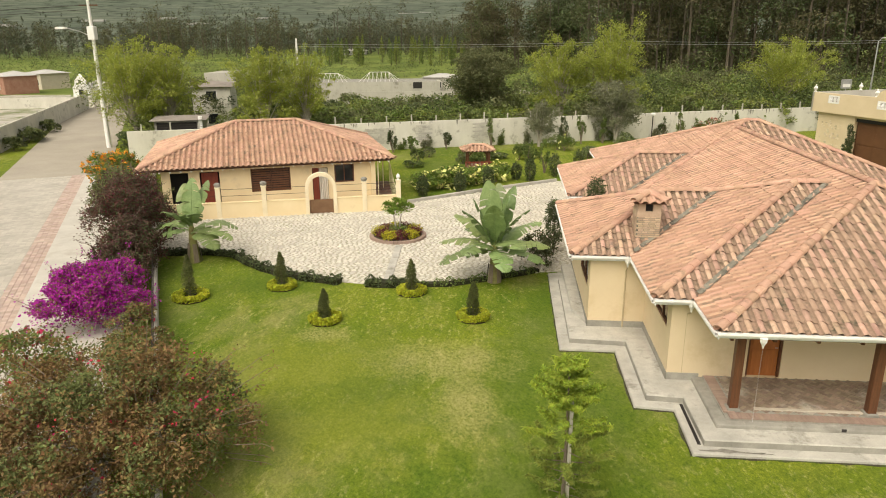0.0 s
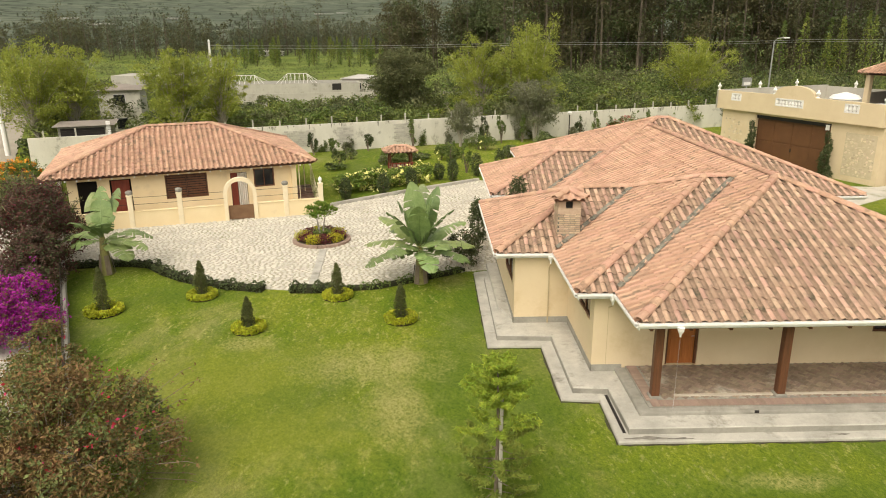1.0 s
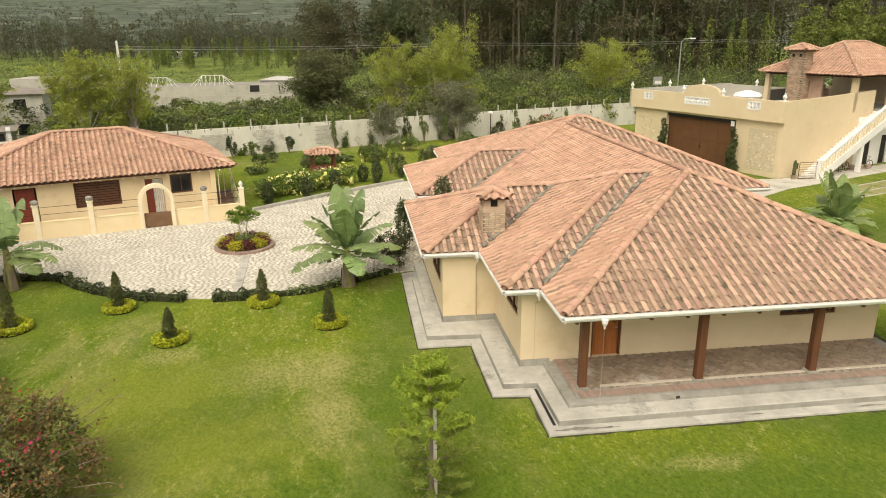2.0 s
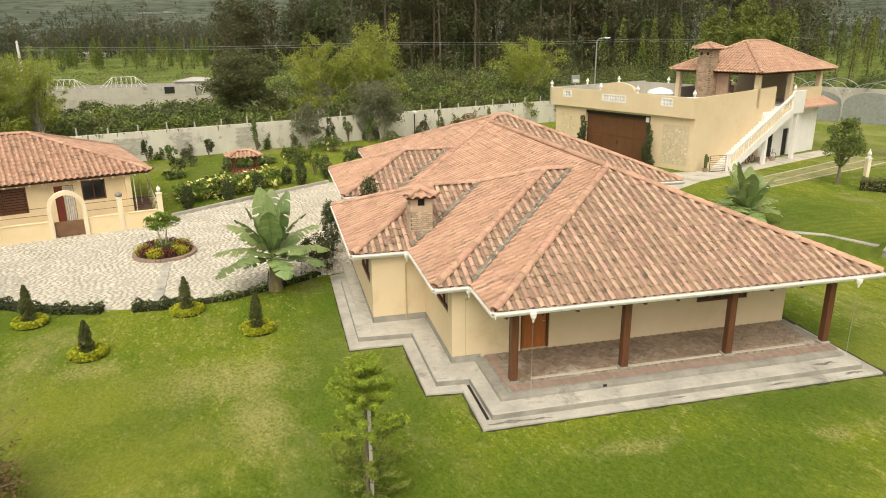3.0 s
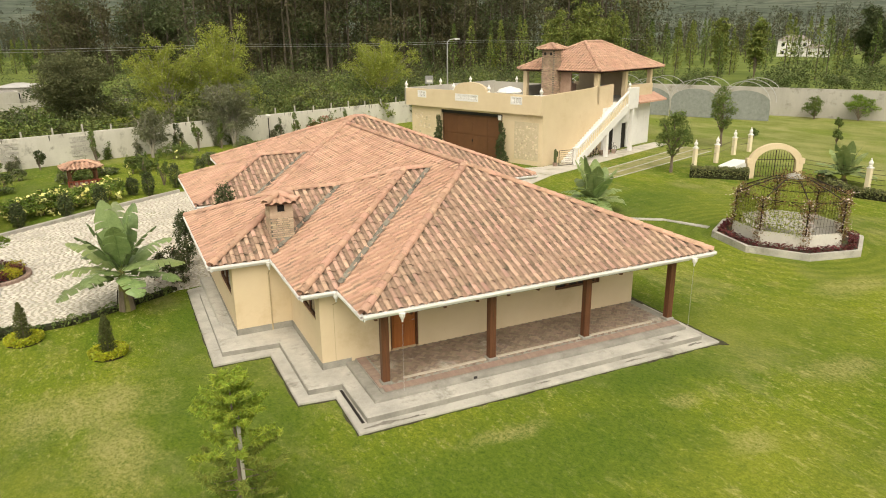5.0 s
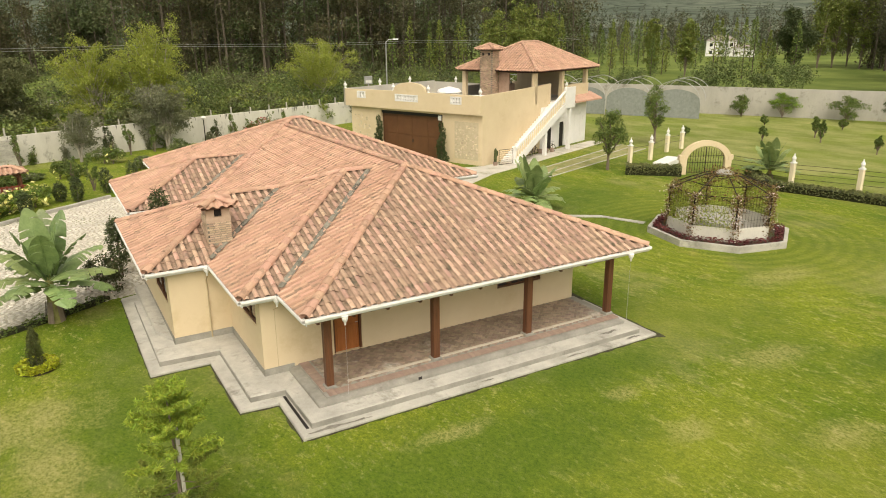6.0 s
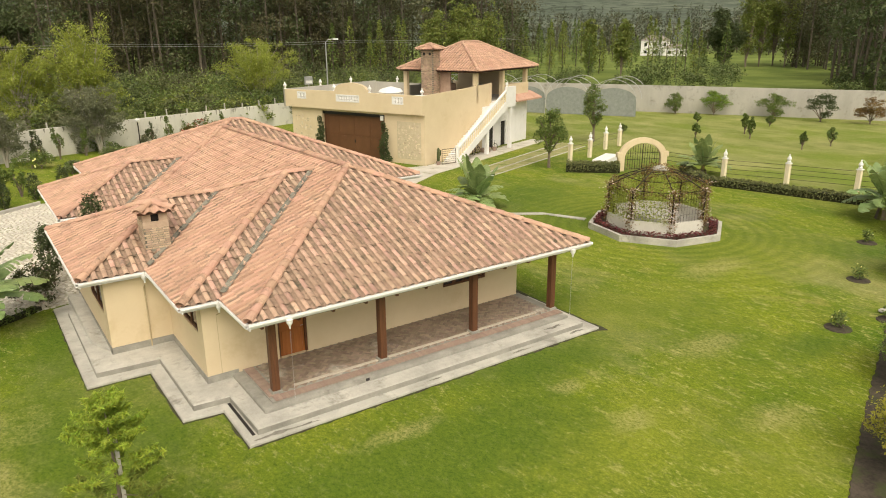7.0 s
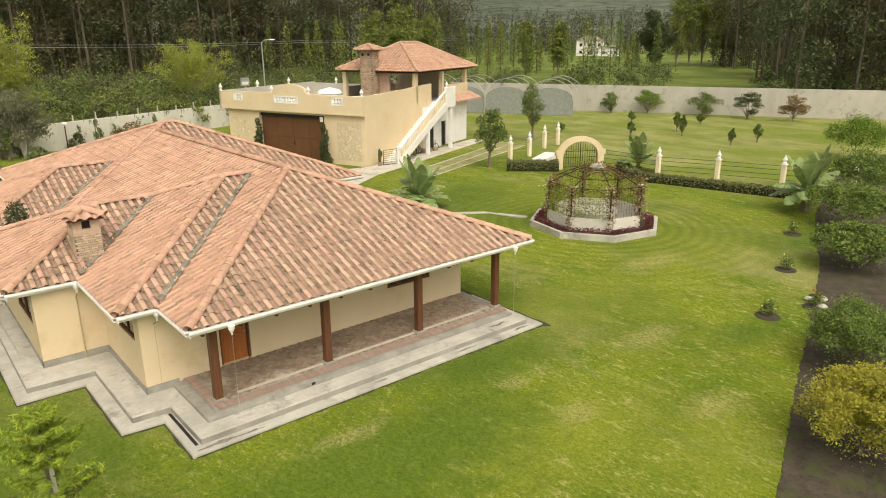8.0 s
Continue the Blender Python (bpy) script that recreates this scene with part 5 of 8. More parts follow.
bicycle(pose(24.95, 29.6, 0, 0, 0, 21.5) @ pose(7.0, -0.7, 0, 0, 0, 8))
bicycle(pose(24.95, 29.6, 0, 0, 0, 21.5) @ pose(9.4, -0.9, 0, 0, 0, -12))
cac = thing("potted_cactus", "small columnar cactus in a pot by the garage corner", "cactus", pose(24.95, 29.6, 0, 0, 0, 21.5) @ pose(0.9, -0.7, 0))
part("pot", Shape().lathe([(0.16, 0), (0.22, 0.3), (0.2, 0.33)], 0, 0, 10), EDGEBRICK, cac)
part("column", Shape().lathe([(0.12, 0.3), (0.14, 0.7), (0.12, 1.3), (0.04, 1.45)], 0, 0, 8), LEAF_DARK, cac)
part("arm", Shape().tube([(0.1, 0, 0.7), (0.3, 0, 0.8), (0.32, 0, 1.2)], [0.07, 0.07, 0.05], 7), LEAF_DARK, cac)
# odds and ends beneath the stair
for i, (x, y) in enumerate(((8.9, -0.9), (9.6, -1.1), (8.3, -0.6))):
    cf = thing("plant_pot", "potted plants and odds beneath the stair", "pot", pose(24.95, 29.6, 0, 0, 0, 21.5) @ pose(x, y, 0))
    part("pot", Shape().lathe([(0.16, 0), (0.22, 0.35), (0.25, 0.38), (0.2, 0.4)], 0, 0, 12), surf("pot clay", (0.3, 0.2, 0.15), (0.5, 0.4, 0.34)), cf)

# ---- boundary walls ----
NW = pose(-39.3, 39.7, 0, 0, 0, 19.2)
north = part("wall_north", Shape().box(0, 0, 0, 78, 0.22, 2.58, 0.02), WALLPALE, None, m=NW)
tagged(north, "long grey cement boundary wall with mossy streaks", "wall", kind="structure")
for x0, x1, z0, z1 in ((20.5, 23.4, 0.6, 2.1), (25.6, 27.2, 0.6, 2.2), (31.2, 33.0, 0.6, 2.2)):
    blocks = Shape()
    k = 0
    z = z0
    while z < z1:
        x = x0 + (0.2 if k % 2 else 0)
        while x < x1 - 0.3:
            blocks.box(x, -0.06, z, x + 0.37, 0.0, z + 0.15)
            x += 0.4
        z += 0.19
        k += 1
    tagged(part("block_panel", blocks, surf("pale block", (0.42, 0.4, 0.35), (0.58, 0.56, 0.5), scale=2, island=0.12), north, "panel of bare pale blocks"), kind="stuff")
for i in range(32):
    x = 1.2 + i * 2.4
    part("wall_post", Shape().box(x - 0.06, 0.08, 2.58, x + 0.06, 0.2, 3.15 + 0.1 * math.sin(i * 2.1), 0.01), surf("post cement", (0.4, 0.38, 0.33), (0.52, 0.5, 0.44)) if i == 0 else bpy.data.materials["post cement"], north)
moss = surf("black moss", (0.11, 0.105, 0.08), (0.27, 0.26, 0.21), scale=3, rough=0.95)
srnd = random.Random(77)
for i in range(70):
    x, w, d = srnd.uniform(14, 76), srnd.uniform(0.05, 0.16), srnd.uniform(0.15, 0.6)
    part("moss_streak", Shape().add([(x, -0.004, 2.57), (x + w, -0.004, 2.57), (x + w * 0.8, -0.004, 2.57 - d * 0.6), (x + w * 0.45, -0.004, 2.57 - d), (x + w * 0.15, -0.004, 2.57 - d * 0.5)], [(4, 3, 2, 1, 0)]), moss, north)
for z in (2.8, 3.0):
    part("fence_wire", Shape().tube([(0, 0.14, z), (78, 0.14, z)], 0.012, 4), IRON, north)
EWALL = pose(62, 62.3, 0, 0, 0, -59.8)
east = part("wall_east", Shape().box(0, 0, 0, 115, 0.22, 3.55, 0.02), WALLGREY, None, m=EWALL)
tagged(east, "grey cement boundary wall behind the orchard", "wall", kind="structure")
# side wall along the street, low, with grey posts
LW = pose(-15.0, -3.4, 0, 0, 0, 117.2)
west = part("wall_west", Shape().box(-12, -0.1, 0, 46, 0.1, 0.55, 0.02), WALLGREY, None, m=LW)
tagged(west, "low grey cement wall along the street", "wall", kind="structure")
for i in (0, 1, 4, 5, 6):
    x = -8.6 + i * 8.4
    p = part("wall_post", Shape().box(x - 0.18, -0.16, 0, x + 0.18, 0.16, 1.2, 0.03), WALLGREY, west, "grey cement fence post")
    part("post_cap", Shape().box(x - 0.24, -0.22, 1.2, x + 0.24, 0.22, 1.3, 0.03), WALLGREY, p)
for z in (0.8, 1.05, 1.3):
    part("fence_wire", Shape().tube([(-12, 0, z), (46, 0, z)], 0.012, 4), IRON, west)

# ---- street ----
def strip(name, pts, z, material, label, category):
    """A flat sheet over a ring of points with a real edge."""
    return tagged(part(name, Shape().prism(pts, -0.2, z), material), label, category, kind="structure")


STREET_DIR = Vector((-0.455, 0.89))
STREET_SIDE = Vector((-0.89, -0.455))


def street_point(along, across):
    p = Vector((-25.4, 5.8)) + STREET_DIR * along + STREET_SIDE * across
    return (p.x, p.y)


def street_quad(a0, a1, c0, c1):
    return [street_point(a0, c0), street_point(a1, c0), street_point(a1, c1), street_point(a0, c1)][::1]


strip("road", street_quad(-40, 31, 1.0, 14), 0.012, ROAD, "pale block-paved street", "road")
strip("road", street_quad(31, 120, -1.5, 6.2), 0.008, DIRT, "pale dusty dirt street", "road")
strip("pavement", street_quad(-40, 30, -3.9, 0.0), 0.09, surf("white pavement", (0.46, 0.44, 0.39), (0.6, 0.58, 0.52), scale=0.8, rough=0.9, stain=(0.45, 0.42, 0.36), stain_scale=0.7), "pale cement pavement beside the street", "pavement")
KERBRED = surf("red kerb paver", (0.4, 0.3, 0.25), (0.54, 0.43, 0.37), scale=1.5, rough=0.9, vary=0.15)
band_base = strip("paver_band", street_quad(-40, 31, 0.0, 1.0), 0.02, JOINT, "band of reddish pavers beside the kerb", "pavement")
PAVER = Shape().box(0, 0, 0, 0.235, 0.235, 0.05, 0.01).mesh("paver")
ang = math.degrees(math.atan2(STREET_DIR.y, STREET_DIR.x))
for i in range(70):
    for j in range(4):
        x, y = street_point(-6 + i * 0.245, 0.02 + j * 0.245)
        part("paver", PAVER, KERBRED, band_base, m=pose(x, y, 0.0, 0, 0, ang))
rest = Shape()
for i in range(120):
    for j in range(4):
        a, c = 11.3 + i * 0.245, 0.02 + j * 0.245
        if a < 31:
            rest.prism([street_point(a, c), street_point(a + 0.235, c), street_point(a + 0.235, c + 0.235), street_point(a, c + 0.235)], 0.0, 0.05)
tagged(part("paver_rows", rest, surf("red kerb pavers", (0.4, 0.3, 0.25), (0.54, 0.43, 0.37), scale=1.5, rough=0.9, island=0.15), band_base), kind="stuff")
rd = Shape()
rnd = random.Random(8)
for i in range(130):
    for j in range(22):
        a, c = -4 + i * 0.27 + (0.13 if j % 2 else 0), 1.05 + j * 0.27
        x, y = street_point(a, c)
        h = 0.022 + rnd.uniform(0, 0.006)
        q = [street_point(a, c), street_point(a + 0.255, c), street_point(a + 0.255, c + 0.255), street_point(a, c + 0.255)]
        rd.add([(*p, h) for p in q], [(0, 1, 2, 3)])
tagged(part("road_blocks", rd, surf("road block", (0.4, 0.375, 0.32), (0.56, 0.53, 0.46), scale=0.5, rough=0.9, island=0.1)), "pale worn street paving blocks", "paving", kind="stuff")
# wall on the other side of the street
far_wall = part("wall_street", Shape().box(0, -0.1, 0, 46, 0.1, 2.3, 0.02), WALLPALE, None, m=pose(-53.5, 41.5, 0, 0, 0, 111.5))
tagged(far_wall, "weathered grey wall across the street", "wall", kind="structure")
for i in range(8):
    part("wall_pier", Shape().box(i * 6 - 0.15, 0.1, 0, i * 6 + 0.15, 0.25, 2.4), WALLGREY, far_wall)

# ---- stone courtyard ----
COURT = [(-24.0, 13.9), (-21.2, 14.3), (-19.6, 14.0), (-17.8, 12.2), (-15.6, 10.9), (-12.6, 10.4), (-9.0, 10.5), (-6.6, 11.6), (-4.7, 12.6), (-2.6, 12.9), (-0.6, 13.0), (-0.6, 28.6), (14.0, 28.6), (15.0, 33.0), (6.0, 35.5), (-2.7, 33.3), (-12.7, 25.7), (-13.3, 24.2), (-27.2, 20.1), (-26.5, 17.5)]
court = strip("courtyard", COURT, 0.012, JOINT, "pale cobbled courtyard", "courtyard")


def inside(x, y, ring):
    c = False
    for (xa, ya), (xb, yb) in zip(ring, ring[1:] + ring[:1]):
        if (ya > y) != (yb > y) and x < (xb - xa) * (y - ya) / (yb - ya) + xa:
            c = not c
    return c


rng = np.random.default_rng(2)
cob = []
y = 10.5
row = 0
while y < 34:
    x = -27.0 + rng.uniform(0, 0.2)
    while x < 8:
        w = rng.uniform(0.16, 0.34)
        if inside(x + w / 2, y, COURT) and not (x > -0.7 and y < 28.7) and math.hypot(x + w / 2 + 12.2, y - 17.9) > 1.5:
            cob.append((x + w / 2, y + rng.uniform(-0.02, 0.02), w * 0.46, rng.uniform(0.055, 0.075)))
        x += w + 0.02
    y += 0.165
    row += 1
cob = np.array(cob)
n = len(cob)
hexa = np.array([(-1, -0.4), (-0.5, -1), (0.6, -0.95), (1, 0.3), (0.45, 1), (-0.6, 0.9)])
lo = hexa[None] * cob[:, None, 2:4] * rng.uniform(0.85, 1.1, (n, 6, 1)) + cob[:, None, 0:2]
hi = (lo - cob[:, None, 0:2]) * 0.72 + cob[:, None, 0:2]
h = rng.uniform(0.025, 0.05, (n, 1)) + rng.uniform(-0.006, 0.006, (n, 6))
verts = np.concatenate([np.concatenate([lo, np.full((n, 6, 1), 0.006)], 2), np.concatenate([hi, h[..., None]], 2)], 1).reshape(-1, 3)
base = np.arange(n)[:, None, None] * 12
ring_q = np.array([[i, (i + 1) % 6, 6 + (i + 1) % 6, 6 + i] for i in range(6)] + [[6, 7, 8, 9], [6, 9, 10, 11]])
tagged(part("cobbles", quick_mesh("cobbles", verts, (base + ring_q[None]).reshape(-1, 4), [COBBLE]), COBBLE, court, "pale rounded cobble stones"), kind="stuff")
part("pale_strip", Shape().box(-0.18, 0, 0, 0.18, 5.2, 0.055, 0.01), CONCRETE, court, m=pose(-11.6, 11.0, 0, 0, 0, 3))
for a, b in zip([(-12.7, 25.6), (-8.2, 29.3), (-2.7, 33.2)][:-1], [(-12.7, 25.6), (-8.2, 29.3), (-2.7, 33.2)][1:]):
    L = math.hypot(b[0] - a[0], b[1] - a[1])
    kb = part("kerb", Shape().box(0, 0, 0, L, 0.2, 0.22, 0.02), CONCRETE, None, m=pose(a[0], a[1], 0, 0, 0, math.degrees(math.atan2(b[1] - a[1], b[0] - a[0]))))
    tagged(kb, "pale cement kerb of the flower garden", "kerb", kind="structure")
# paths and drive by the garage
strip("path", [(19.9, 13.25), (21.9, 11.9), (22.0, 12.3), (20.0, 13.7)][::1], 0.05, CONCRETE, "narrow pale cement garden path", "path")
strip("path", [(21.9, 11.9), (22.8, 9.6), (23.2, 9.8), (22.0, 12.3)], 0.05, CONCRETE, "narrow pale cement garden path", "path")
strip("path", [(13.7, 24.6), (20.2, 24.0), (23.8, 26.3), (26.2, 27.2), (42.5, 34.0), (42.0, 35.5), (25.0, 29.5), (16, 31.0)], 0.03, surf("drive cement", (0.44, 0.41, 0.35), (0.62, 0.59, 0.52), scale=0.7, rough=0.9, stain=(0.3, 0.3, 0.2), stain_scale=0.8), "pale cement drive before the garage", "path")
strip("grass_drive", [(24.8, 22.3), (43, 28.9), (43, 32.0), (25.6, 25.0)], 0.006, surf("worn drive grass", (0.2, 0.2, 0.06), (0.36, 0.33, 0.17), scale=1.2, rough=0.95, grain=14, stain=(0.13, 0.18, 0.03), stain_scale=1.0, stain_at=0.55), "dry worn grass drive between cement edgings", "drive")
for a, b in (((26.5, 23.9), (43, 30.6)), ((24.8, 22.3), (43, 28.9)), ((25.6, 25.0), (43, 32.0))):
    L = math.hypot(b[0] - a[0], b[1] - a[1])
    tagged(part("wheel_track", Shape().box(0, 0, -0.05, L, 0.11, 0.04, 0.01), CONCRETE, None, m=pose(a[0], a[1], 0, 0, 0, math.degrees(math.atan2(b[1] - a[1], b[0] - a[0])))), "pale cement edging of the grass drive", "kerb", kind="structure")
erng = random.Random(23)


def ragged(pts, step=0.3, amp=0.05):
    """A line of points broken up into small uneven steps."""
    out = []
    for (xa, ya), (xb, yb) in zip(pts[:-1], pts[1:]):
        n = max(1, int(math.hypot(xb - xa, yb - ya) / step))
        out += [(xa + (xb - xa) * i / n + erng.uniform(-amp, amp), ya + (yb - ya) * i / n + erng.uniform(-amp, amp)) for i in range(n)]
    return out + [pts[-1]]


# narrow near-black strips along the foot of the steps and house
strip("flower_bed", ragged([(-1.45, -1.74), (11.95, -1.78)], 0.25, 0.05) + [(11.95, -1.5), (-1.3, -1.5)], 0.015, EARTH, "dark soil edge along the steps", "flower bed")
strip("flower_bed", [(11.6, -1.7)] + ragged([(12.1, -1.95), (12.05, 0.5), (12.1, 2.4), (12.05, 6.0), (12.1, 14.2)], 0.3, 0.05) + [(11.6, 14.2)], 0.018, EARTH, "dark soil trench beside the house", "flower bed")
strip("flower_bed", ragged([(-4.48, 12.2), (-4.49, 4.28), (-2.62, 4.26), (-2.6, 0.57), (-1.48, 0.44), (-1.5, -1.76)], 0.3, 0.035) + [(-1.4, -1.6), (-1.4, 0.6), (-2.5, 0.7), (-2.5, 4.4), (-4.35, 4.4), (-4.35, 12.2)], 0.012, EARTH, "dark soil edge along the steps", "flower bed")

strip("flower_bed", ragged([(8.6, -14.2), (8.56, -12.17), (10.29, -11.54), (13.01, -10.5), (16.19, -9.36), (21.67, -7.43), (27.88, -5.1), (29.2, -4.4), (31, -3.6), (36.5, -1.2), (60, 6.0)], 0.16, 0.045) + [(66, 2), (40, -9), (20, -18), (9, -20)], 0.03, SOIL, "bare brown soil bed under shrubs", "flower bed")

# ---- gazebo ----
gazebo = thing("gazebo", "octagonal iron rose gazebo with low wall and planted kerb", "gazebo", pose(24.85, 6.15, 0, 0, 0, 10))


def ngon(r, n=8, off=0.0):
    return [(r * math.cos(2 * math.pi * (i + off) / n), r * math.sin(2 * math.pi * (i + off) / n)) for i in range(n)]


outer, inner = ngon(3.75), ngon(3.55)
for i in range(8):
    a, b, c, d = outer[i], outer[(i + 1) % 8], inner[(i + 1) % 8], inner[i]
    part("kerb", Shape().prism([a, b, c, d], 0, 0.34), CONCRETE, gazebo, "pale cement kerb")
part("bed_soil", Shape().prism(ngon(3.55), 0, 0.26), SOIL, gazebo)
part("floor_slab", Shape().prism(ngon(2.75), 0.2, 0.36), CONCRETE, gazebo, "grey cement floor")
GPOST = ngon(2.7)
lowwall = ngon(2.75), ngon(2.6)
for i in range(8):
    if i == 2:
        continue
    a, b, c, d = lowwall[0][i], lowwall[0][(i + 1) % 8], lowwall[1][(i + 1) % 8], lowwall[1][i]
    part("low_wall", Shape().prism([a, b, c, d], 0.3, 0.95), WALLPALE, gazebo, "low cement seat wall")
for i in range(8):
    (xa, ya), (xb, yb) = GPOST[i], GPOST[(i + 1) % 8]
    p = part("post", Shape().tube([(xa, ya, 0.3), (xa, ya, 2.55)], 0.045, 6), IRON, gazebo, "dark iron post wrapped in climbing roses")
    part("roof_rib", Shape().tube([(xa, ya, 2.5), (xa * 0.7, ya * 0.7, 2.88), (xa * 0.34, ya * 0.34, 3.28), (0, 0, 3.42)], 0.028, 6), IRON, gazebo, "dark iron roof rib")
    arch = [(xa + (xb - xa) * t, ya + (yb - ya) * t, 2.1 + 0.45 * math.sin(math.pi * t)) for t in [k / 8 for k in range(9)]]
    part("arch_bar", Shape().tube(arch, 0.015, 5), IRON, gazebo)
    part("ring_bar", Shape().tube([(xa, ya, 2.55), (xb, yb, 2.55)], 0.018, 5), IRON, gazebo)
    for k, z in ((0.34, 3.28), (0.67, 2.92)):
        part("ring_bar", Shape().tube([(xa * k, ya * k, z), (xb * k, yb * k, z)], 0.018, 5), IRON, gazebo)
    if i != 2:
        for k in range(1, 11):
            t = k / 11
            part("wire", Shape().tube([(xa + (xb - xa) * t, ya + (yb - ya) * t, 0.95), (xa + (xb - xa) * t, ya + (yb - ya) * t, 2.5)], 0.006, 4), IRON, gazebo)
        for z in (1.35, 1.75, 2.15):
            part("wire", Shape().tube([(xa, ya, z), (xb, yb, z)], 0.006, 4), IRON, gazebo)
part("crown_cap", Shape().lathe([(0.5, 3.3), (0.52, 3.36), (0.36, 3.46), (0.15, 3.52), (0.04, 3.56)], 0, 0, 8), CONCRETE, gazebo, "pale weathered cap on the gazebo roof")
part("bench", Shape().prism(ngon(1.3, 12), 0.36, 0.85), CONCRETE, gazebo, "round grey cement bench")

# ---- arched orchard gate, pillars and fence ----
gate = thing("garden_arch", "cream arched gateway with iron gate", "gate", pose(35.9, 18.7, 0, 0, 0, -27.5))
part("arch", arch_shape(0, 4.0, 0.5, 1.0, -0.18, 0.18, n=22, flat=0.8), CREAM, gate, "thick cream rounded arch")
part("shoulder", Shape().box(-0.12, -0.2, 1.1, 0.3, 0.2, 1.5, 0.03), CREAM, gate)
part("shoulder", Shape().box(3.7, -0.2, 1.1, 4.12, 0.2, 1.5, 0.03), CREAM, gate)
for k in range(15):
    x = 0.62 + k * 0.2
    top = 0.95 + 1.15 * math.sqrt(max(0, 1 - ((x - 2.0) / 1.5) ** 2))
    part("bar", Shape().tube([(x, 0, 0.1), (x, 0, top)], 0.016 if abs(x - 2) > 0.15 else 0.035, 5), IRON, gate)
for z in (0.15, 0.9, 1.4):
    part("rail", Shape().tube([(0.55, 0, z), (3.45, 0, z)], 0.02, 5), IRON, gate)
pillar_made = None
for x, y, hgt in ((35.9, 23.9, 1.5), (38.8, 24.4, 1.6), (43.2, 26.6, 1.6), (45.8, 27.2, 1.6), (39.95, 12.0, 1.5), (41.7, 8.1, 1.5), (43.3, 4.0, 1.4), (45.1, 0.0, 1.4)):
    if pillar_made is None:
        pillar_made = thing("fence_pillar", "square cream fence pillar with white turned finial", "pillar", pose(x, y, 0), group="fence pillars")
        part("shaft", Shape().box(-0.15, -0.15, 0, 0.15, 0.15, 1.5, 0.02), CREAM_LIGHT, pillar_made)
        part("cap", Shape().box(-0.19, -0.19, 1.5, 0.19, 0.19, 1.57, 0.02), WHITE, pillar_made)
        part("finial", Shape().lathe([(0.14, 1.58), (0.15, 1.65), (0.08, 1.7), (0.16, 1.85), (0.11, 1.98), (0.04, 2.06), (0.06, 2.12), (0.02, 2.2)], 0, 0, 10), WHITE, pillar_made)
    else:
        copy_thing(pillar_made, pose(x, y, 0))
fence_pts = [(39.5, 16.8), (39.95, 12.0), (41.7, 8.1), (43.3, 4.0), (45.1, 0.0)]
fence = thing("wire_fence", "thin wire fence between the pillars", "fence")
for a, b in zip(fence_pts[:-1], fence_pts[1:]):
    for z in (0.4, 0.75, 1.1, 1.4):
        part("wire", Shape().tube([(*a, z), (*b, z)], 0.014, 4), IRON, fence)
for a, b in (((35.9, 23.9), (38.8, 24.4)), ((43.2, 26.6), (45.8, 27.2)), ((38.8, 24.4), (43.2, 26.6))):
    for z in (0.8, 1.3):
        part("wire", Shape().tube([(*a, z), (*b, z)], 0.014, 4), IRON, fence)
heap = thing("cement_slab", "tilted white cement slab beside the arch", "slab", pose(38.2, 22.0, 0, 0, 0, 25))
part("slab", Shape().box(-1.8, -0.6, 0, 1.8, 0.6, 0.45, 0.05), WHITE, heap)

# ---- well in the flower garden ----
well = thing("wishing_well", "small wooden wishing well with tiled roof", "well", pose(-8.8, 38.0, 0, 0, 0, 10))
part("well_base", Shape().box(-0.95, -0.6, 0, 0.95, 0.6, 0.45, 0.03), BRICKFLOOR, well, "red brown well body")
for i in range(7):
    part("slat", Shape().box(-1.08 + i * 0.32, -0.76, 0.3, -0.98 + i * 0.32, -0.7, 0.75), RED_DOOR, well)
part("rail", Shape().box(-1.1, -0.77, 0.62, 1.1, -0.7, 0.7), RED_DOOR, well)
for x in (-0.85, 0.85):
    for y in (-0.5, 0.5):
        part("post", Shape().box(x - 0.07, y - 0.07, 0, x + 0.07, y + 0.07, 1.5), WOOD, well)
        part("bracket", Shape().tube([(x, y, 1.1), (x * 0.55, y, 1.45)], 0.045, 5), WOOD, well)
well_roof = HipRoof([(-1.3, 1.3, -0.8, 0.8, "en")], 1.55, 0.45)
tiled_roof(well_roof, well)

# ---- round planter with topiary ----
planter = thing("round_planter", "round brick-edged planter with clipped colourful plants", "planter", pose(-12.2, 17.9, 0))
PB = Shape().box(-0.1, -0.11, 0, 0.1, 0.11, 0.16, 0.015).mesh("edge_brick")
for i in range(42):
    a = 2 * math.pi * i / 42
    part("edge_brick", PB, EDGEBRICK, planter, m=pose(1.42 * math.cos(a), 1.42 * math.sin(a), 0, 0, 0, 360 * i / 42 + 90))
part("bed_soil", Shape().lathe([(1.34, 0), (1.34, 0.1), (0.8, 0.2), (0.05, 0.24)], 0, 0, 24), SOIL, planter)

# ---- street lights and poles ----
pole = thing("utility_pole", "tall pale concrete utility pole with street lamp", "utility pole", pose(-45.6, 47.2, 0))
part("shaft", Shape().lathe([(0.24, 0), (0.13, 13.8)], 0, 0, 12), WHITE, pole, "tapered pale concrete shaft")
part("transformer", Shape().box(-0.35, -0.3, 10.2, 0.35, 0.3, 11.4, 0.05), WHITE, pole, "white box on the pole")
arm = part("lamp_arm", Shape().tube([(0, 0, 10.4), (-0.8, -0.5, 10.9), (-1.8, -1.1, 11.25)], 0.05, 6), GALV, pole)
part("lamp_head", Shape().box(-2.7, -1.5, 11.15, -1.7, -1.05, 11.35, 0.04), WHITE, arm, "white street lamp head")
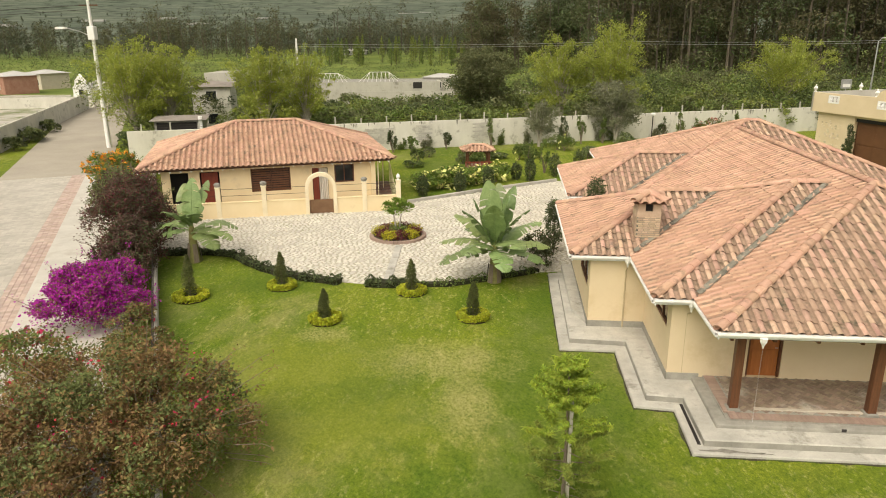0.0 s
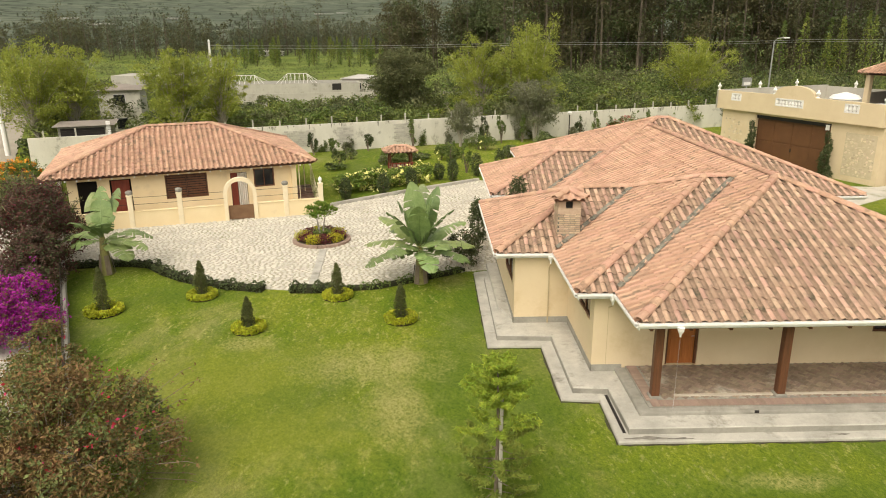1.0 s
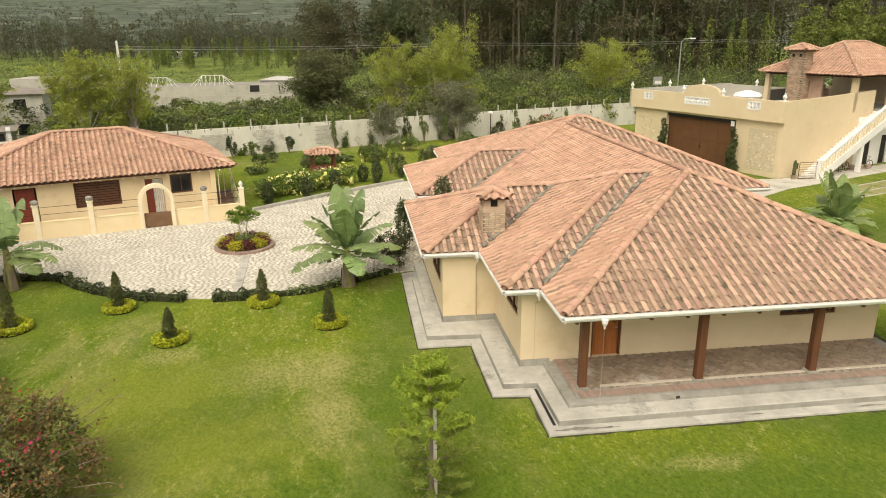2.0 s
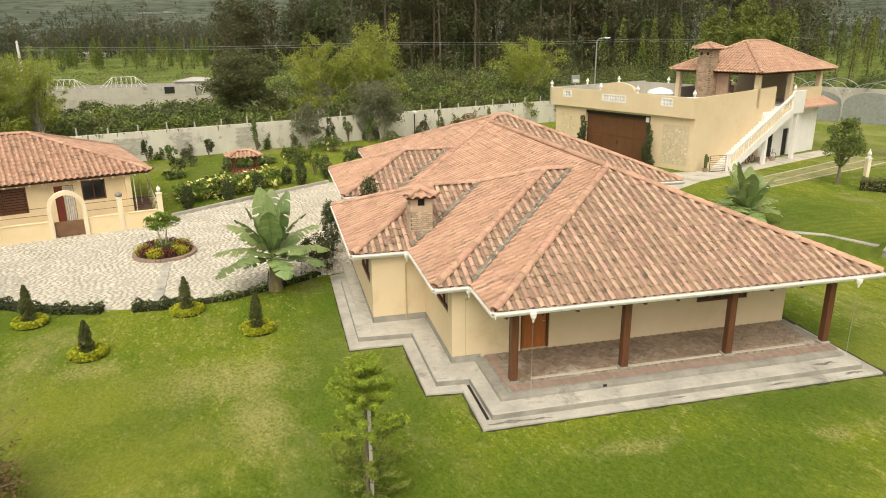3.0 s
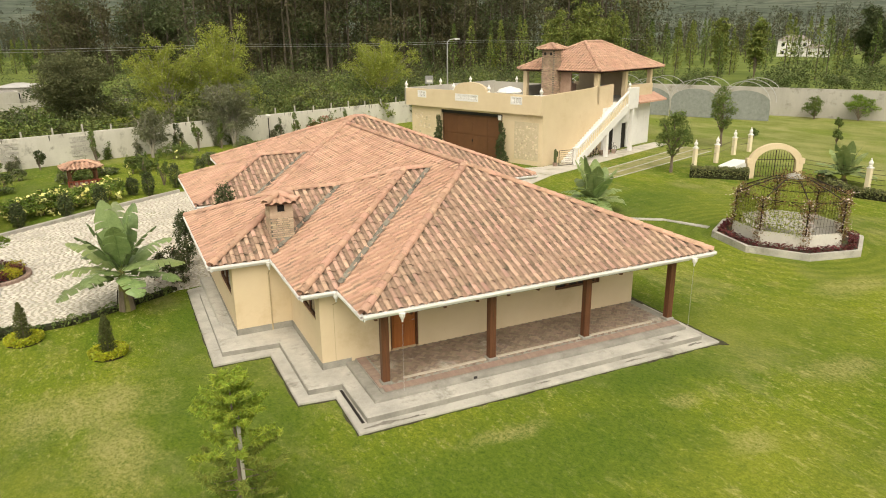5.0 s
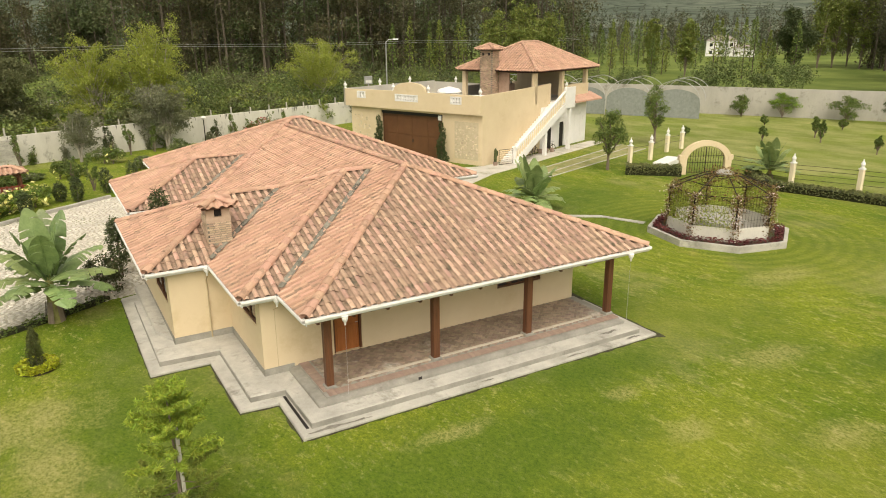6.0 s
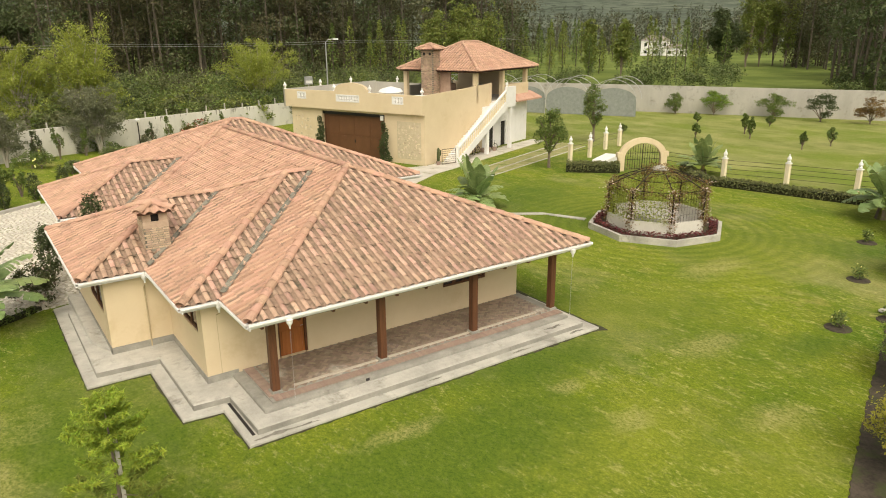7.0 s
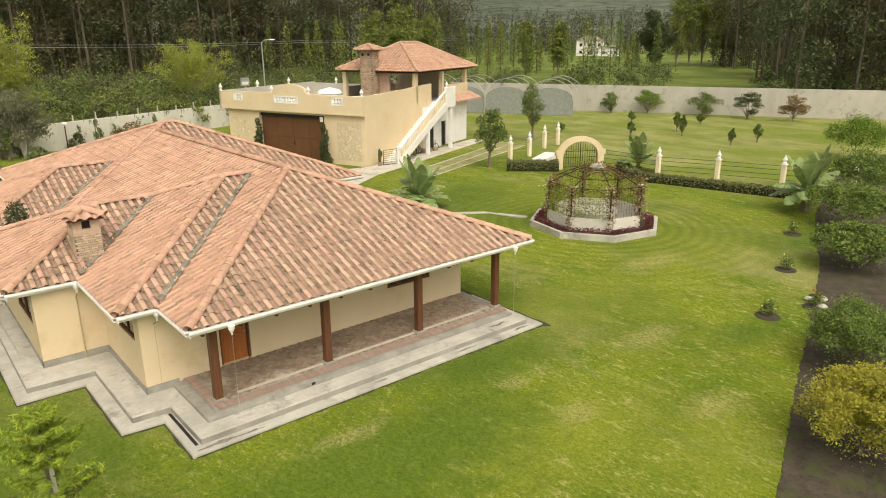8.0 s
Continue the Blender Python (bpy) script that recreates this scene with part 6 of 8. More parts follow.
part("crossarm", Shape().box(-0.9, -0.05, 13.2, 0.9, 0.05, 13.32), WOOD, pole)
lampp = thing("street_lamp", "slim grey street lamp behind the wall", "street lamp", pose(35.0, 68.0, 0))
part("shaft", Shape().tube([(0, 0, 0), (0, 0, 9.4), (0.3, -0.1, 9.75), (1.0, -0.4, 9.85)], [0.11, 0.07, 0.06, 0.05], 8), GALV, lampp)
part("lamp_head", Shape().box(0.9, -0.55, 9.75, 1.6, -0.3, 9.9, 0.03), WHITE, lampp)
for x, y, hh in ((-33.5, 72.0, 9.7), (64.0, 82.0, 7.5)):
    po = thing("concrete_pole", "plain pale concrete pole", "utility pole", pose(x, y, 0))
    part("shaft", Shape().lathe([(0.22, 0), (0.13, hh)], 0, 0, 10), WHITE, po)
    part("insulator", Shape().lathe([(0.1, hh), (0.16, hh + 0.2), (0.05, hh + 0.4)], 0, 0, 8), WHITE, po)
gl = thing("garden_lamp", "black garden lamp post with white globe", "lamp", pose(8.3, 55.4, 0))
part("shaft", Shape().tube([(0, 0, 0), (0, 0, 2.35)], 0.05, 8), IRON, gl)
part("globe", Shape().lathe([(0.05, 2.35), (0.2, 2.42), (0.26, 2.55), (0.2, 2.66), (0.05, 2.72)], 0, 0, 12), WHITE, gl)
sg = thing("sign_post", "post with a pale framed box behind the garage", "sign", pose(28.0, 58.5, 0))
part("shaft", Shape().tube([(0, 0, 0), (0, 0, 5.0)], 0.06, 6), GALV, sg)
part("sign_board", Shape().box(-0.5, -0.1, 4.9, 0.5, 0.1, 5.8, 0.03), GALV, sg)
part("sign_face", Shape().box(-0.36, -0.12, 5.05, 0.36, -0.1, 5.35), WHITE, sg)
wires = thing("power_lines", "thin overhead power lines behind the wall", "power line")
for z in (9.1, 9.4):
    pts = []
    for k in range(25):
        t = k / 24
        pts.append((-33.5 + 130 * t, 72 + 28 * t, z - 0.25 * math.sin(math.pi * (t * 3 % 1))))
    part("wire", Shape().tube(pts, 0.02, 4), GALV, wires)
for z in (12.9, 13.3):
    part("wire", Shape().tube([(-45.6, 47.2, z), (-52, 40, z - 0.8), (-75, 30, z - 1.5)], 0.02, 4), IRON, wires)

# ---- plants ----
def leaf_quads(points, size, rng, aspect=0.5, up=0.35, jitter=0.4):
    """A rhombic leaf at every point, turned at random; returns verts and quads."""
    n = len(points)
    nrm = rng.normal(size=(n, 3))
    nrm /= np.linalg.norm(nrm, axis=1)[:, None]
    nrm[:, 2] = np.abs(nrm[:, 2]) + up
    nrm /= np.linalg.norm(nrm, axis=1)[:, None]
    t = rng.normal(size=(n, 3))
    a = np.cross(nrm, t)
    a /= np.linalg.norm(a, axis=1)[:, None] + 1e-9
    b = np.cross(nrm, a)
    s = (size * rng.uniform(1 - jitter, 1 + jitter, n))[:, None]
    fold = nrm * s * 0.15
    v = np.stack([points - a * s, points - b * s * aspect + fold, points + a * s, points + b * s * aspect + fold], 1).reshape(-1, 3)
    return v, np.arange(4 * n).reshape(n, 4)


def blob_points(blobs, n, rng, shell=0.55, gaps=0.0, gap_scale=1.2):
    """Points in the outer part of a set of ellipsoids (x, y, z, rx, ry, rz)."""
    B = np.array(blobs, dtype=float)
    w = B[:, 3] * B[:, 4] * B[:, 5]
    w = w ** 0.66
    k = rng.choice(len(B), n, p=w / w.sum())
    d = rng.normal(size=(n, 3))
    d /= np.linalg.norm(d, axis=1)[:, None]
    r = 1 - shell * rng.random(n) ** 1.4
    r *= 1 + 0.12 * np.sin(d[:, 0] * 7 + k) * np.cos(d[:, 1] * 6 + 2 * k) + 0.1 * rng.normal(size=n)
    p = B[k, :3] + d * r[:, None] * B[k, 3:]
    if gaps:
        g = np.sin(p[:, 0] * gap_scale * 2.1 + 1.3) + np.sin(p[:, 1] * gap_scale * 2.3 + 0.4) + np.sin(p[:, 2] * gap_scale * 2.7)
        p = p[g < 3 - gaps * 3]
    return p


def lumps(blobs, rng, per=14, f=0.36):
    """Tufts strewn over the outside of a set of ellipsoids."""
    out = []
    for x, y, z, rx, ry, rz in blobs:
        for k in range(per):
            d = rng.normal(size=3)
            d /= np.linalg.norm(d)
            d[2] = d[2] if d[2] > -0.3 else -d[2]
            e = f * rng.uniform(0.6, 1.25)
            out.append((x + d[0] * rx * 0.82, y + d[1] * ry * 0.82, z + d[2] * rz * 0.82, rx * e, ry * e, rz * e * 0.85))
    return out


def lumpy_points(blobs, n, rng, per=14, f=0.36, inner=0.2, shell=0.6):
    """Leaf points: most on the tufts, some deep inside."""
    return np.concatenate([blob_points(lumps(blobs, rng, per, f), int(n * (1 - inner)), rng, shell), blob_points(blobs, int(n * inner), rng, 0.7)])


def leaf_part(name, points, size, material, parent, rng, label="", aspect=0.5, up=0.35, kind="", m=None):
    v, q = leaf_quads(points, size, rng, aspect, up)
    ob = part(name, quick_mesh(name, v, q, [material]), material, parent, label, m=m)
    return tagged(ob, kind=kind) if kind else ob


def limb_paths(base, h0, blobs, rng, r0, material, parent, name="trunk", forks=1):
    """A tapered trunk that forks into limbs towards the blobs."""
    s = Shape()
    top = Vector((base[0], base[1], h0))
    s.tube([base, (base[0] + 0.05 * r0, base[1], h0 * 0.5), tuple(top)], [r0, r0 * 0.8, r0 * 0.65], 8)
    for b in blobs:
        e = Vector(b[:3])
        mid = top.lerp(e, 0.5) + Vector((rng.uniform(-0.2, 0.2), rng.uniform(-0.2, 0.2), 0.1 * (e - top).length))
        s.tube([tuple(top - Vector((0, 0, 0.1))), tuple(mid), tuple(e)], [r0 * 0.5, r0 * 0.3, r0 * 0.08], 6)
        for k in range(forks):
            e2 = e + Vector((rng.uniform(-1, 1) * b[3], rng.uniform(-1, 1) * b[4], rng.uniform(0, 0.8) * b[5]))
            s.tube([tuple(mid), tuple(mid.lerp(e2, 0.6) + Vector((0, 0, 0.1))), tuple(e2)], [r0 * 0.25, r0 * 0.15, r0 * 0.04], 5)
    return part(name, s, material, parent)


def crown_blobs(rng, n, rx, rz, z, spread=1.0):
    """Tufts of uneven size, strewn through an egg-shaped crown."""
    out = []
    while len(out) < n:
        p = rng.uniform(-1, 1, 3)
        if np.linalg.norm(p) > 1 or np.linalg.norm(p) < 0.3:
            continue
        k = rng.uniform(0.2, 0.4)
        taper = 1.0 - 0.35 * max(0.0, p[2])
        out.append((p[0] * rx * 0.85 * taper, p[1] * rx * 0.85 * taper, z + p[2] * rz * 0.85, rx * k, rx * k, rz * rng.uniform(0.16, 0.34)))
    return out


def tree(name, label, x, y, height, width, leaf, bark, count, size, seed, trunk_h=0.3, blobs=9, gaps=0.25, category="tree", aspect=0.4, up=0.2):
    rng = np.random.default_rng(seed)
    t = thing(name, label, category, pose(x, y, terrain(x, y)))
    rz = height * (1 - trunk_h) / 2
    zc = height - rz
    bl = crown_blobs(rng, blobs * 3, width / 2, rz, zc)
    limb_paths((0, 0, 0), height * trunk_h, bl[::2], rng, height * 0.022 + 0.03, bark, t)
    p = np.concatenate([blob_points(bl, int(count * 0.5), rng, 0.6, gaps, 6.0 / width), lumpy_points(bl, int(count * 0.5), rng, 5, 0.5, 0.0)])
    p = p[p[:, 2] > height * trunk_h * 0.5]
    leaf_part("crown", p, size, leaf, t, rng, aspect=aspect, up=up)
    return t


# big bronze bougainvillea by the street wall
LEAF_BUSH = leaf_mat("dull bush leaf", (0.09, 0.115, 0.035), (0.21, 0.235, 0.08))
rng = np.random.default_rng(21)
bush = thing("bougainvillea", "large bronze and green bougainvillea with red bracts", "shrub", pose(-15.2, -3.6, 0))
bl = [(0, 0, 1.7, 2.0, 2.0, 1.6), (1.2, -0.5, 1.3, 1.5, 1.5, 1.2), (-1.6, 1.2, 1.6, 1.7, 1.5, 1.3), (-1.2, -1.2, 1.6, 1.8, 1.6, 1.4), (0.6, 1.5, 1.3, 1.5, 1.3, 1.1), (-2.8, 0.2, 1.5, 1.5, 1.5, 1.2), (0.4, -2.4, 1.4, 1.8, 1.5, 1.2), (1.9, 0.6, 0.9, 1.0, 1.0, 0.8), (-2.2, -1.6, 1.2, 1.6, 1.5, 1.2), (-1.2, -3.0, 1.1, 1.6, 1.5, 1.1), (-3.2, -0.6, 1.0, 1.4, 1.4, 1.0)]
limb_paths((0, 0, 0), 0.4, bl, rng, 0.09, BARK, bush, forks=3)
C = lumpy_points(bl, 2700, rng, 16, 0.3, 0.35)
P = (C[:, None, :] + rng.normal(size=(len(C), 20, 3)) * 0.1).reshape(-1, 3)
P = P[P[:, 2] > 0.05]
patch = np.sin(P[:, 0] * 2.3 + 1) + np.sin(P[:, 1] * 2.7) + np.sin(P[:, 2] * 3.9 + 0.5) + 0.9 * rng.normal(size=len(P))
leaf_part("foliage_green", P[patch < -0.6], 0.05, LEAF_BUSH, bush, rng, aspect=0.55)
leaf_part("foliage_bronze", P[patch >= -0.6], 0.048, LEAF_BRONZE, bush, rng, aspect=0.55)
spr = []
for k in range(60):
    c = blob_points(bl, 1, rng, 0.05)[0]
    spr.append(c + rng.normal(size=(rng.integers(4, 12), 3)) * 0.11)
leaf_part("bract_cover", np.concatenate(spr), 0.042, PETAL_RED, bush, rng, "small crimson bracts", aspect=0.7, kind="stuff")
sh = Shape()
wisp = []
for k in range(110):
    c = Vector(blob_points(bl, 1, rng, 0.05)[0])
    d = Vector((c.x, c.y, c.z - 0.8)).normalized()
    e = c + d * rng.uniform(0.4, 1.1) + Vector((0, 0, -0.1))
    sh.tube([tuple(c - d * 0.3), tuple(c.lerp(e, 0.6) + Vector((0, 0, 0.08))), tuple(e)], [0.012, 0.008, 0.004], 4)
    for t in np.linspace(0.2, 1, 13):
        wisp.append(np.array(c.lerp(e, float(t))) + rng.normal(size=3) * 0.05)
tagged(part("twig_mass", sh, BARK, bush), kind="stuff")
leaf_part("shoot_foliage", np.array(wisp), 0.045, LEAF_BRONZE, bush, rng, "thin leafy shoots sticking out", kind="stuff")


LEAF_PURPLE = leaf_mat("dark purple leaf", (0.055, 0.03, 0.024), (0.15, 0.085, 0.062))


def flowering_shrub(name, label, x, y, bl, n, size, mats, seed, flowers=None, stem=BARK, shoots=0):
    rng = np.random.default_rng(seed)
    t = thing(name, label, "shrub", pose(x, y, 0))
    limb_paths((0, 0, 0), 0.3, bl[:6], rng, 0.06, stem, t, name="stems", forks=2)
    P = lumpy_points(bl, n, rng, 14, 0.34, 0.15)
    rng.shuffle(P)
    P = P[P[:, 2] > 0.02]
    parts_ = np.array_split(P, len(mats))
    for pts, (mt, nm) in zip(parts_, mats):
        leaf_part(nm, pts, size, mt, t, rng, aspect=0.55, kind="stuff" if "bract" in nm else "")
    if shoots:
        wood_, tips = Shape(), []
        for k in range(shoots):
            c = Vector(blob_points(bl, 1, rng, 0.1)[0])
            d = Vector((c.x * 0.5 + rng.normal() * 0.5, c.y * 0.5 + rng.normal() * 0.5, 1.0)).normalized()
            e = c + d * rng.uniform(0.3, 0.95)
            wood_.tube([tuple(c - d * 0.4), tuple(e)], [0.012, 0.005], 4)
            tips.append(np.array(c)[None] + np.array(e - c)[None] * rng.random((16, 1)) + rng.normal(size=(16, 3)) * 0.07)
        tagged(part("shoot_wood", wood_, stem, t), kind="stuff")
        leaf_part("shoot_foliage", np.concatenate(tips), size, mats[0][0], t, rng, "leafy shoots standing out", aspect=0.5, kind="stuff")
    if flowers:
        mt, nm, count, fs, clump = flowers
        pts = []
        for k in range(count):
            c = blob_points(bl, 1, rng, 0.05)[0]
            pts.append(c + rng.normal(size=(clump, 3)) * fs * 0.7)
        leaf_part(nm, np.concatenate(pts), fs, mt, t, rng, aspect=0.75, kind="stuff")
    return t


flowering_shrub("bougainvillea", "bougainvillea covered in magenta bracts on the street wall", -22.0, 5.3,
                [(0, 0, 1.3, 1.3, 1.4, 1.1), (-0.8, 0.9, 1.2, 1.1, 1.1, 1.0), (0.9, -0.9, 1.1, 1.1, 1.1, 1.0), (-0.4, -1.2, 1.0, 1.2, 1.1, 0.9), (0.7, 1.1, 1.4, 0.9, 1.1, 0.9), (1.2, 0.2, 0.7, 1.1, 1.2, 0.7)],
                30000, 0.05, [(PETAL_MAGENTA, "bract_cover"), (PETAL_MAGENTA, "bract_cover"), (PETAL_MAGENTA, "bract_cover"), (LEAF_BRONZE, "foliage")], 31, shoots=70)
flowering_shrub("rose_bush", "loose shrub with scattered crimson flowers by the pavement", -20.6, 0.2,
                [(0, 0, 1.0, 1.3, 1.2, 0.9), (-1.0, 0.8, 0.9, 1.0, 1.0, 0.7), (0.8, -0.9, 0.9, 1.2, 1.0, 0.7)], 2600, 0.07, [(LEAF_MID, "foliage"), (LEAF_BRONZE, "foliage_bronze")], 33, (PETAL_RED, "blossom", 30, 0.06, 8), shoots=40)
flowering_shrub("bougainvillea", "loose bronze bougainvillea shoots hanging over the low wall", -18.6, 2.0,
                [(0, 0, 0.8, 0.8, 1.0, 0.6), (0.7, -1.4, 0.9, 0.8, 0.9, 0.7), (-0.9, 1.7, 0.9, 0.8, 1.0, 0.6), (0.3, 0.9, 0.5, 0.7, 0.9, 0.4)], 5200, 0.05, [(LEAF_BRONZE, "foliage"), (LEAF_BUSH, "foliage_green")], 34, (PETAL_RED, "blossom", 14, 0.045, 6))
flowering_shrub("purple_shrub", "tall dark bronze shrub along the street wall", -24.3, 12.4,
                [(0, 0, 2.2, 1.4, 1.4, 1.6), (-0.5, 1.5, 2.4, 1.4, 1.3, 1.6), (0.7, 1.0, 1.5, 1.2, 1.2, 1.4), (0.3, -1.0, 1.4, 1.2, 1.2, 1.2), (-1.2, 2.9, 2.6, 1.3, 1.3, 1.5), (0, 2.4, 1.3, 1.3, 1.3, 1.2), (-1.3, 0.3, 1.7, 1.1, 1.2, 1.2), (1.1, -2.6, 1.3, 1.1, 1.2, 1.2), (1.3, -1.2, 1.0, 1.0, 1.2, 1.0), (-1.7, 4.6, 2.2, 1.2, 1.3, 1.4)],
                32000, 0.055, [(LEAF_PURPLE, "foliage"), (LEAF_DARK, "foliage_dark"), (LEAF_PURPLE, "foliage"), (LEAF_RED, "foliage_red")], 35, shoots=130)
flowering_shrub("purple_shrub", "dark bronze shrub filling the wall behind the lawn", -22.6, 9.4,
                [(0, 0, 1.2, 1.0, 1.2, 1.1), (-0.5, 1.3, 1.5, 1.0, 1.1, 1.2), (0.4, -1.1, 0.9, 0.9, 1.0, 0.9), (-0.9, 0.2, 0.8, 0.9, 1.0, 0.8)], 15000, 0.055, [(LEAF_PURPLE, "foliage"), (LEAF_DARK, "foliage_dark"), (LEAF_PURPLE, "foliage")], 38, shoots=60)
flowering_shrub("mixed_shrub", "grey green shrub with bronze tips on the street wall", -27.6, 17.6,
                [(0, 0, 1.9, 1.5, 1.5, 1.5), (-0.9, 1.6, 1.8, 1.4, 1.4, 1.3), (0.8, 1.0, 1.2, 1.2, 1.4, 1.2), (-1.8, 3.0, 1.8, 1.3, 1.3, 1.3)],
                18000, 0.06, [(LEAF_BUSH, "foliage"), (LEAF_PURPLE, "foliage_bronze"), (LEAF_BUSH, "foliage")], 36, shoots=90)
flowering_shrub("orange_creeper", "creeper with bright orange flowers on the wall corner", -31.6, 24.6,
                [(0, 0, 2.1, 1.3, 1.5, 1.3), (-0.4, 1.2, 1.7, 1.2, 1.3, 1.3), (0.6, -1.0, 1.5, 1.2, 1.2, 1.2), (-0.8, -0.4, 2.4, 1.2, 1.0, 0.9)],
                9000, 0.065, [(LEAF_MID, "foliage"), (LEAF_BRIGHT, "foliage_light")], 37, (PETAL_ORANGE, "blossom", 300, 0.075, 10), shoots=40)


for i, (u, r, h) in enumerate(((3.0, 0.9, 1.5), (8.5, 1.2, 1.6), (10.5, 1.0, 1.3), (17.0, 1.1, 1.4))):
    w = pose(-53.5, 41.5, 0, 0, 0, 111.5) @ Vector((u, -0.9, 0))
    flowering_shrub("verge_shrub", "dusty green shrub at the foot of the street wall", w.x, w.y, [(0, 0, h * 0.5, r, r, h * 0.5), (r * 0.5, 0.3, h * 0.35, r * 0.7, r * 0.7, h * 0.4)], 1500, 0.1, [(LEAF_BUSH, "foliage"), (LEAF_DARK, "foliage_dark")], 400 + i)


# banana plants
def banana_leaf(rng, L, W, rise, droop):
    """A blade that arches out along +x, folded at its midrib, with torn edges."""
    s = Shape()
    n = 22
    spine, slope = [], rise
    x = z = 0.0
    for i in range(n + 1):
        spine.append((x, z))
        t = i / n
        a = rise - droop * t ** 1.3
        x += math.cos(a) * L / n
        z += math.sin(a) * L / n
    s.tube([(px, 0, pz - 0.01) for px, pz in spine], [0.035 * (1 - 0.85 * i / n) + 0.004 for i in range(n + 1)], 5)
    for side in (-1, 1):
        i = 3
        while i < n:
            k = min(n, i + int(rng.integers(1, 4)))
            lag = rng.uniform(-0.05, 0.12)
            droop2 = rng.uniform(0.1, 0.55)
            for j in range(i, k):
                def edge(q, tear):
                    t = q / n
                    w = W * math.sin(math.pi * min(1, (t - 0.1) / 0.9 * 0.93 + 0.05)) ** 0.6
                    px, pz = spine[q]
                    return (px + lag * w + tear, side * w, pz + 0.12 * w - droop2 * w * 0.9)
                a0, a1 = spine[j], spine[j + 1]
                e0 = edge(j, 0.012 if j == i else 0)
                e1 = edge(j + 1, -0.02 if j + 1 == k else 0)
                m0 = ((a0[0] + e0[0]) / 2, e0[1] / 2, (a0[1] + e0[2]) / 2 + 0.06 * W)
                m1 = ((a1[0] + e1[0]) / 2, e1[1] / 2, (a1[1] + e1[2]) / 2 + 0.06 * W)
                s.add([(a0[0], 0, a0[1]), (a1[0], 0, a1[1]), m1, e1, e0, m0], [(0, 1, 2, 5), (5, 2, 3, 4)])
            i = k
    return s


def banana_plant(x, y, stem_h, scale, seed, leaves, label, spin=0.0):
    rng = np.random.default_rng(seed)
    t = thing("banana_plant", label, "banana plant", pose(x, y, 0, 0, 0, spin))
    r = 0.2 * scale
    part("stem", Shape().lathe([(r * 1.5, 0), (r * 1.35, 0.25), (r * 1.05, stem_h * 0.45), (r * 0.75, stem_h * 0.8), (r * 0.45, stem_h), (r * 0.15, stem_h * 1.1)], 0, 0, 12), STEM, t, "thick sheathed yellow green stem")
    for i, (az, rise, droop, L) in enumerate(leaves):
        lf = banana_leaf(rng, L * scale, 0.55 * scale * (0.85 + 0.15 * rng.random()), rise, droop)
        part("leaf", lf, BANANA, t, m=pose(0, 0, stem_h * (0.82 + 0.12 * rng.random()), 0, 0, az))
    for k in range(5):
        a = k * 72 + 20
        part("dry_sheath", Shape().add([(r * 1.2, -0.1, stem_h * 0.5), (r * 1.2, 0.1, stem_h * 0.5), (r * 1.75, 0.12, 0.05), (r * 1.75, -0.12, 0.05)], [(0, 1, 2, 3)]), BARK, t, m=pose(0, 0, 0, 0, 0, a))
    return t


BIG = [(0, 0.35, 0.9, 2.5), (25, 0.75, 0.9, 2.6), (160, 0.4, 0.95, 2.7), (195, 0.2, 0.9, 2.6), (140, 0.8, 0.8, 2.6), (335, 0.15, 0.8, 2.4), (300, 0.6, 1.0, 2.3), (230, 0.55, 1.1, 2.3), (80, 1.2, 0.25, 2.9), (110, 1.35, 0.15, 3.0), (45, 1.25, 0.3, 2.9), (265, 1.2, 0.5, 2.6), (180, 1.3, 0.3, 2.5), (0, 1.4, 0.1, 2.6), (60, 0.5, 1.0, 2.4), (120, 0.55, 1.0, 2.5), (280, 0.3, 1.1, 2.3), (210, 1.1, 0.6, 2.5), (330, 1.1, 0.6, 2.5)]
banana_plant(-6.85, 11.15, 1.75, 1.0, 41, BIG, "broad banana plant with torn green leaves on the lawn", 4)
banana_plant(-21.35, 12.9, 1.9, 1.0, 42, [(20, 0.5, 1.3, 2.3), (350, 0.3, 1.1, 2.3), (330, 0.1, 1.1, 2.0), (170, 0.5, 1.4, 2.2), (200, 0.2, 1.2, 2.0), (60, 1.2, 0.4, 2.4), (120, 1.2, 0.5, 2.4), (90, 1.4, 0.2, 2.5), (250, 1.0, 0.9, 2.1), (300, 0.9, 0.9, 2.1)], "tall banana plant with folded upper leaves by the hedge")
banana_plant(19.4, 15.4, 0.9, 0.95, 43, BIG, "banana plant with torn green leaves behind the house", 60)
banana_plant(40.1, 13.9, 0.8, 0.85, 44, BIG, "banana plant with torn leaves by the hedge", 120)
banana_plant(36.9, -0.4, 1.3, 1.0, 45, BIG, "banana plant with torn leaves at the hedge end", 200)


# dwarf cypresses in round beds
LEAF_CYPRESS = leaf_mat("cypress leaf", (0.07, 0.085, 0.025), (0.16, 0.175, 0.06))


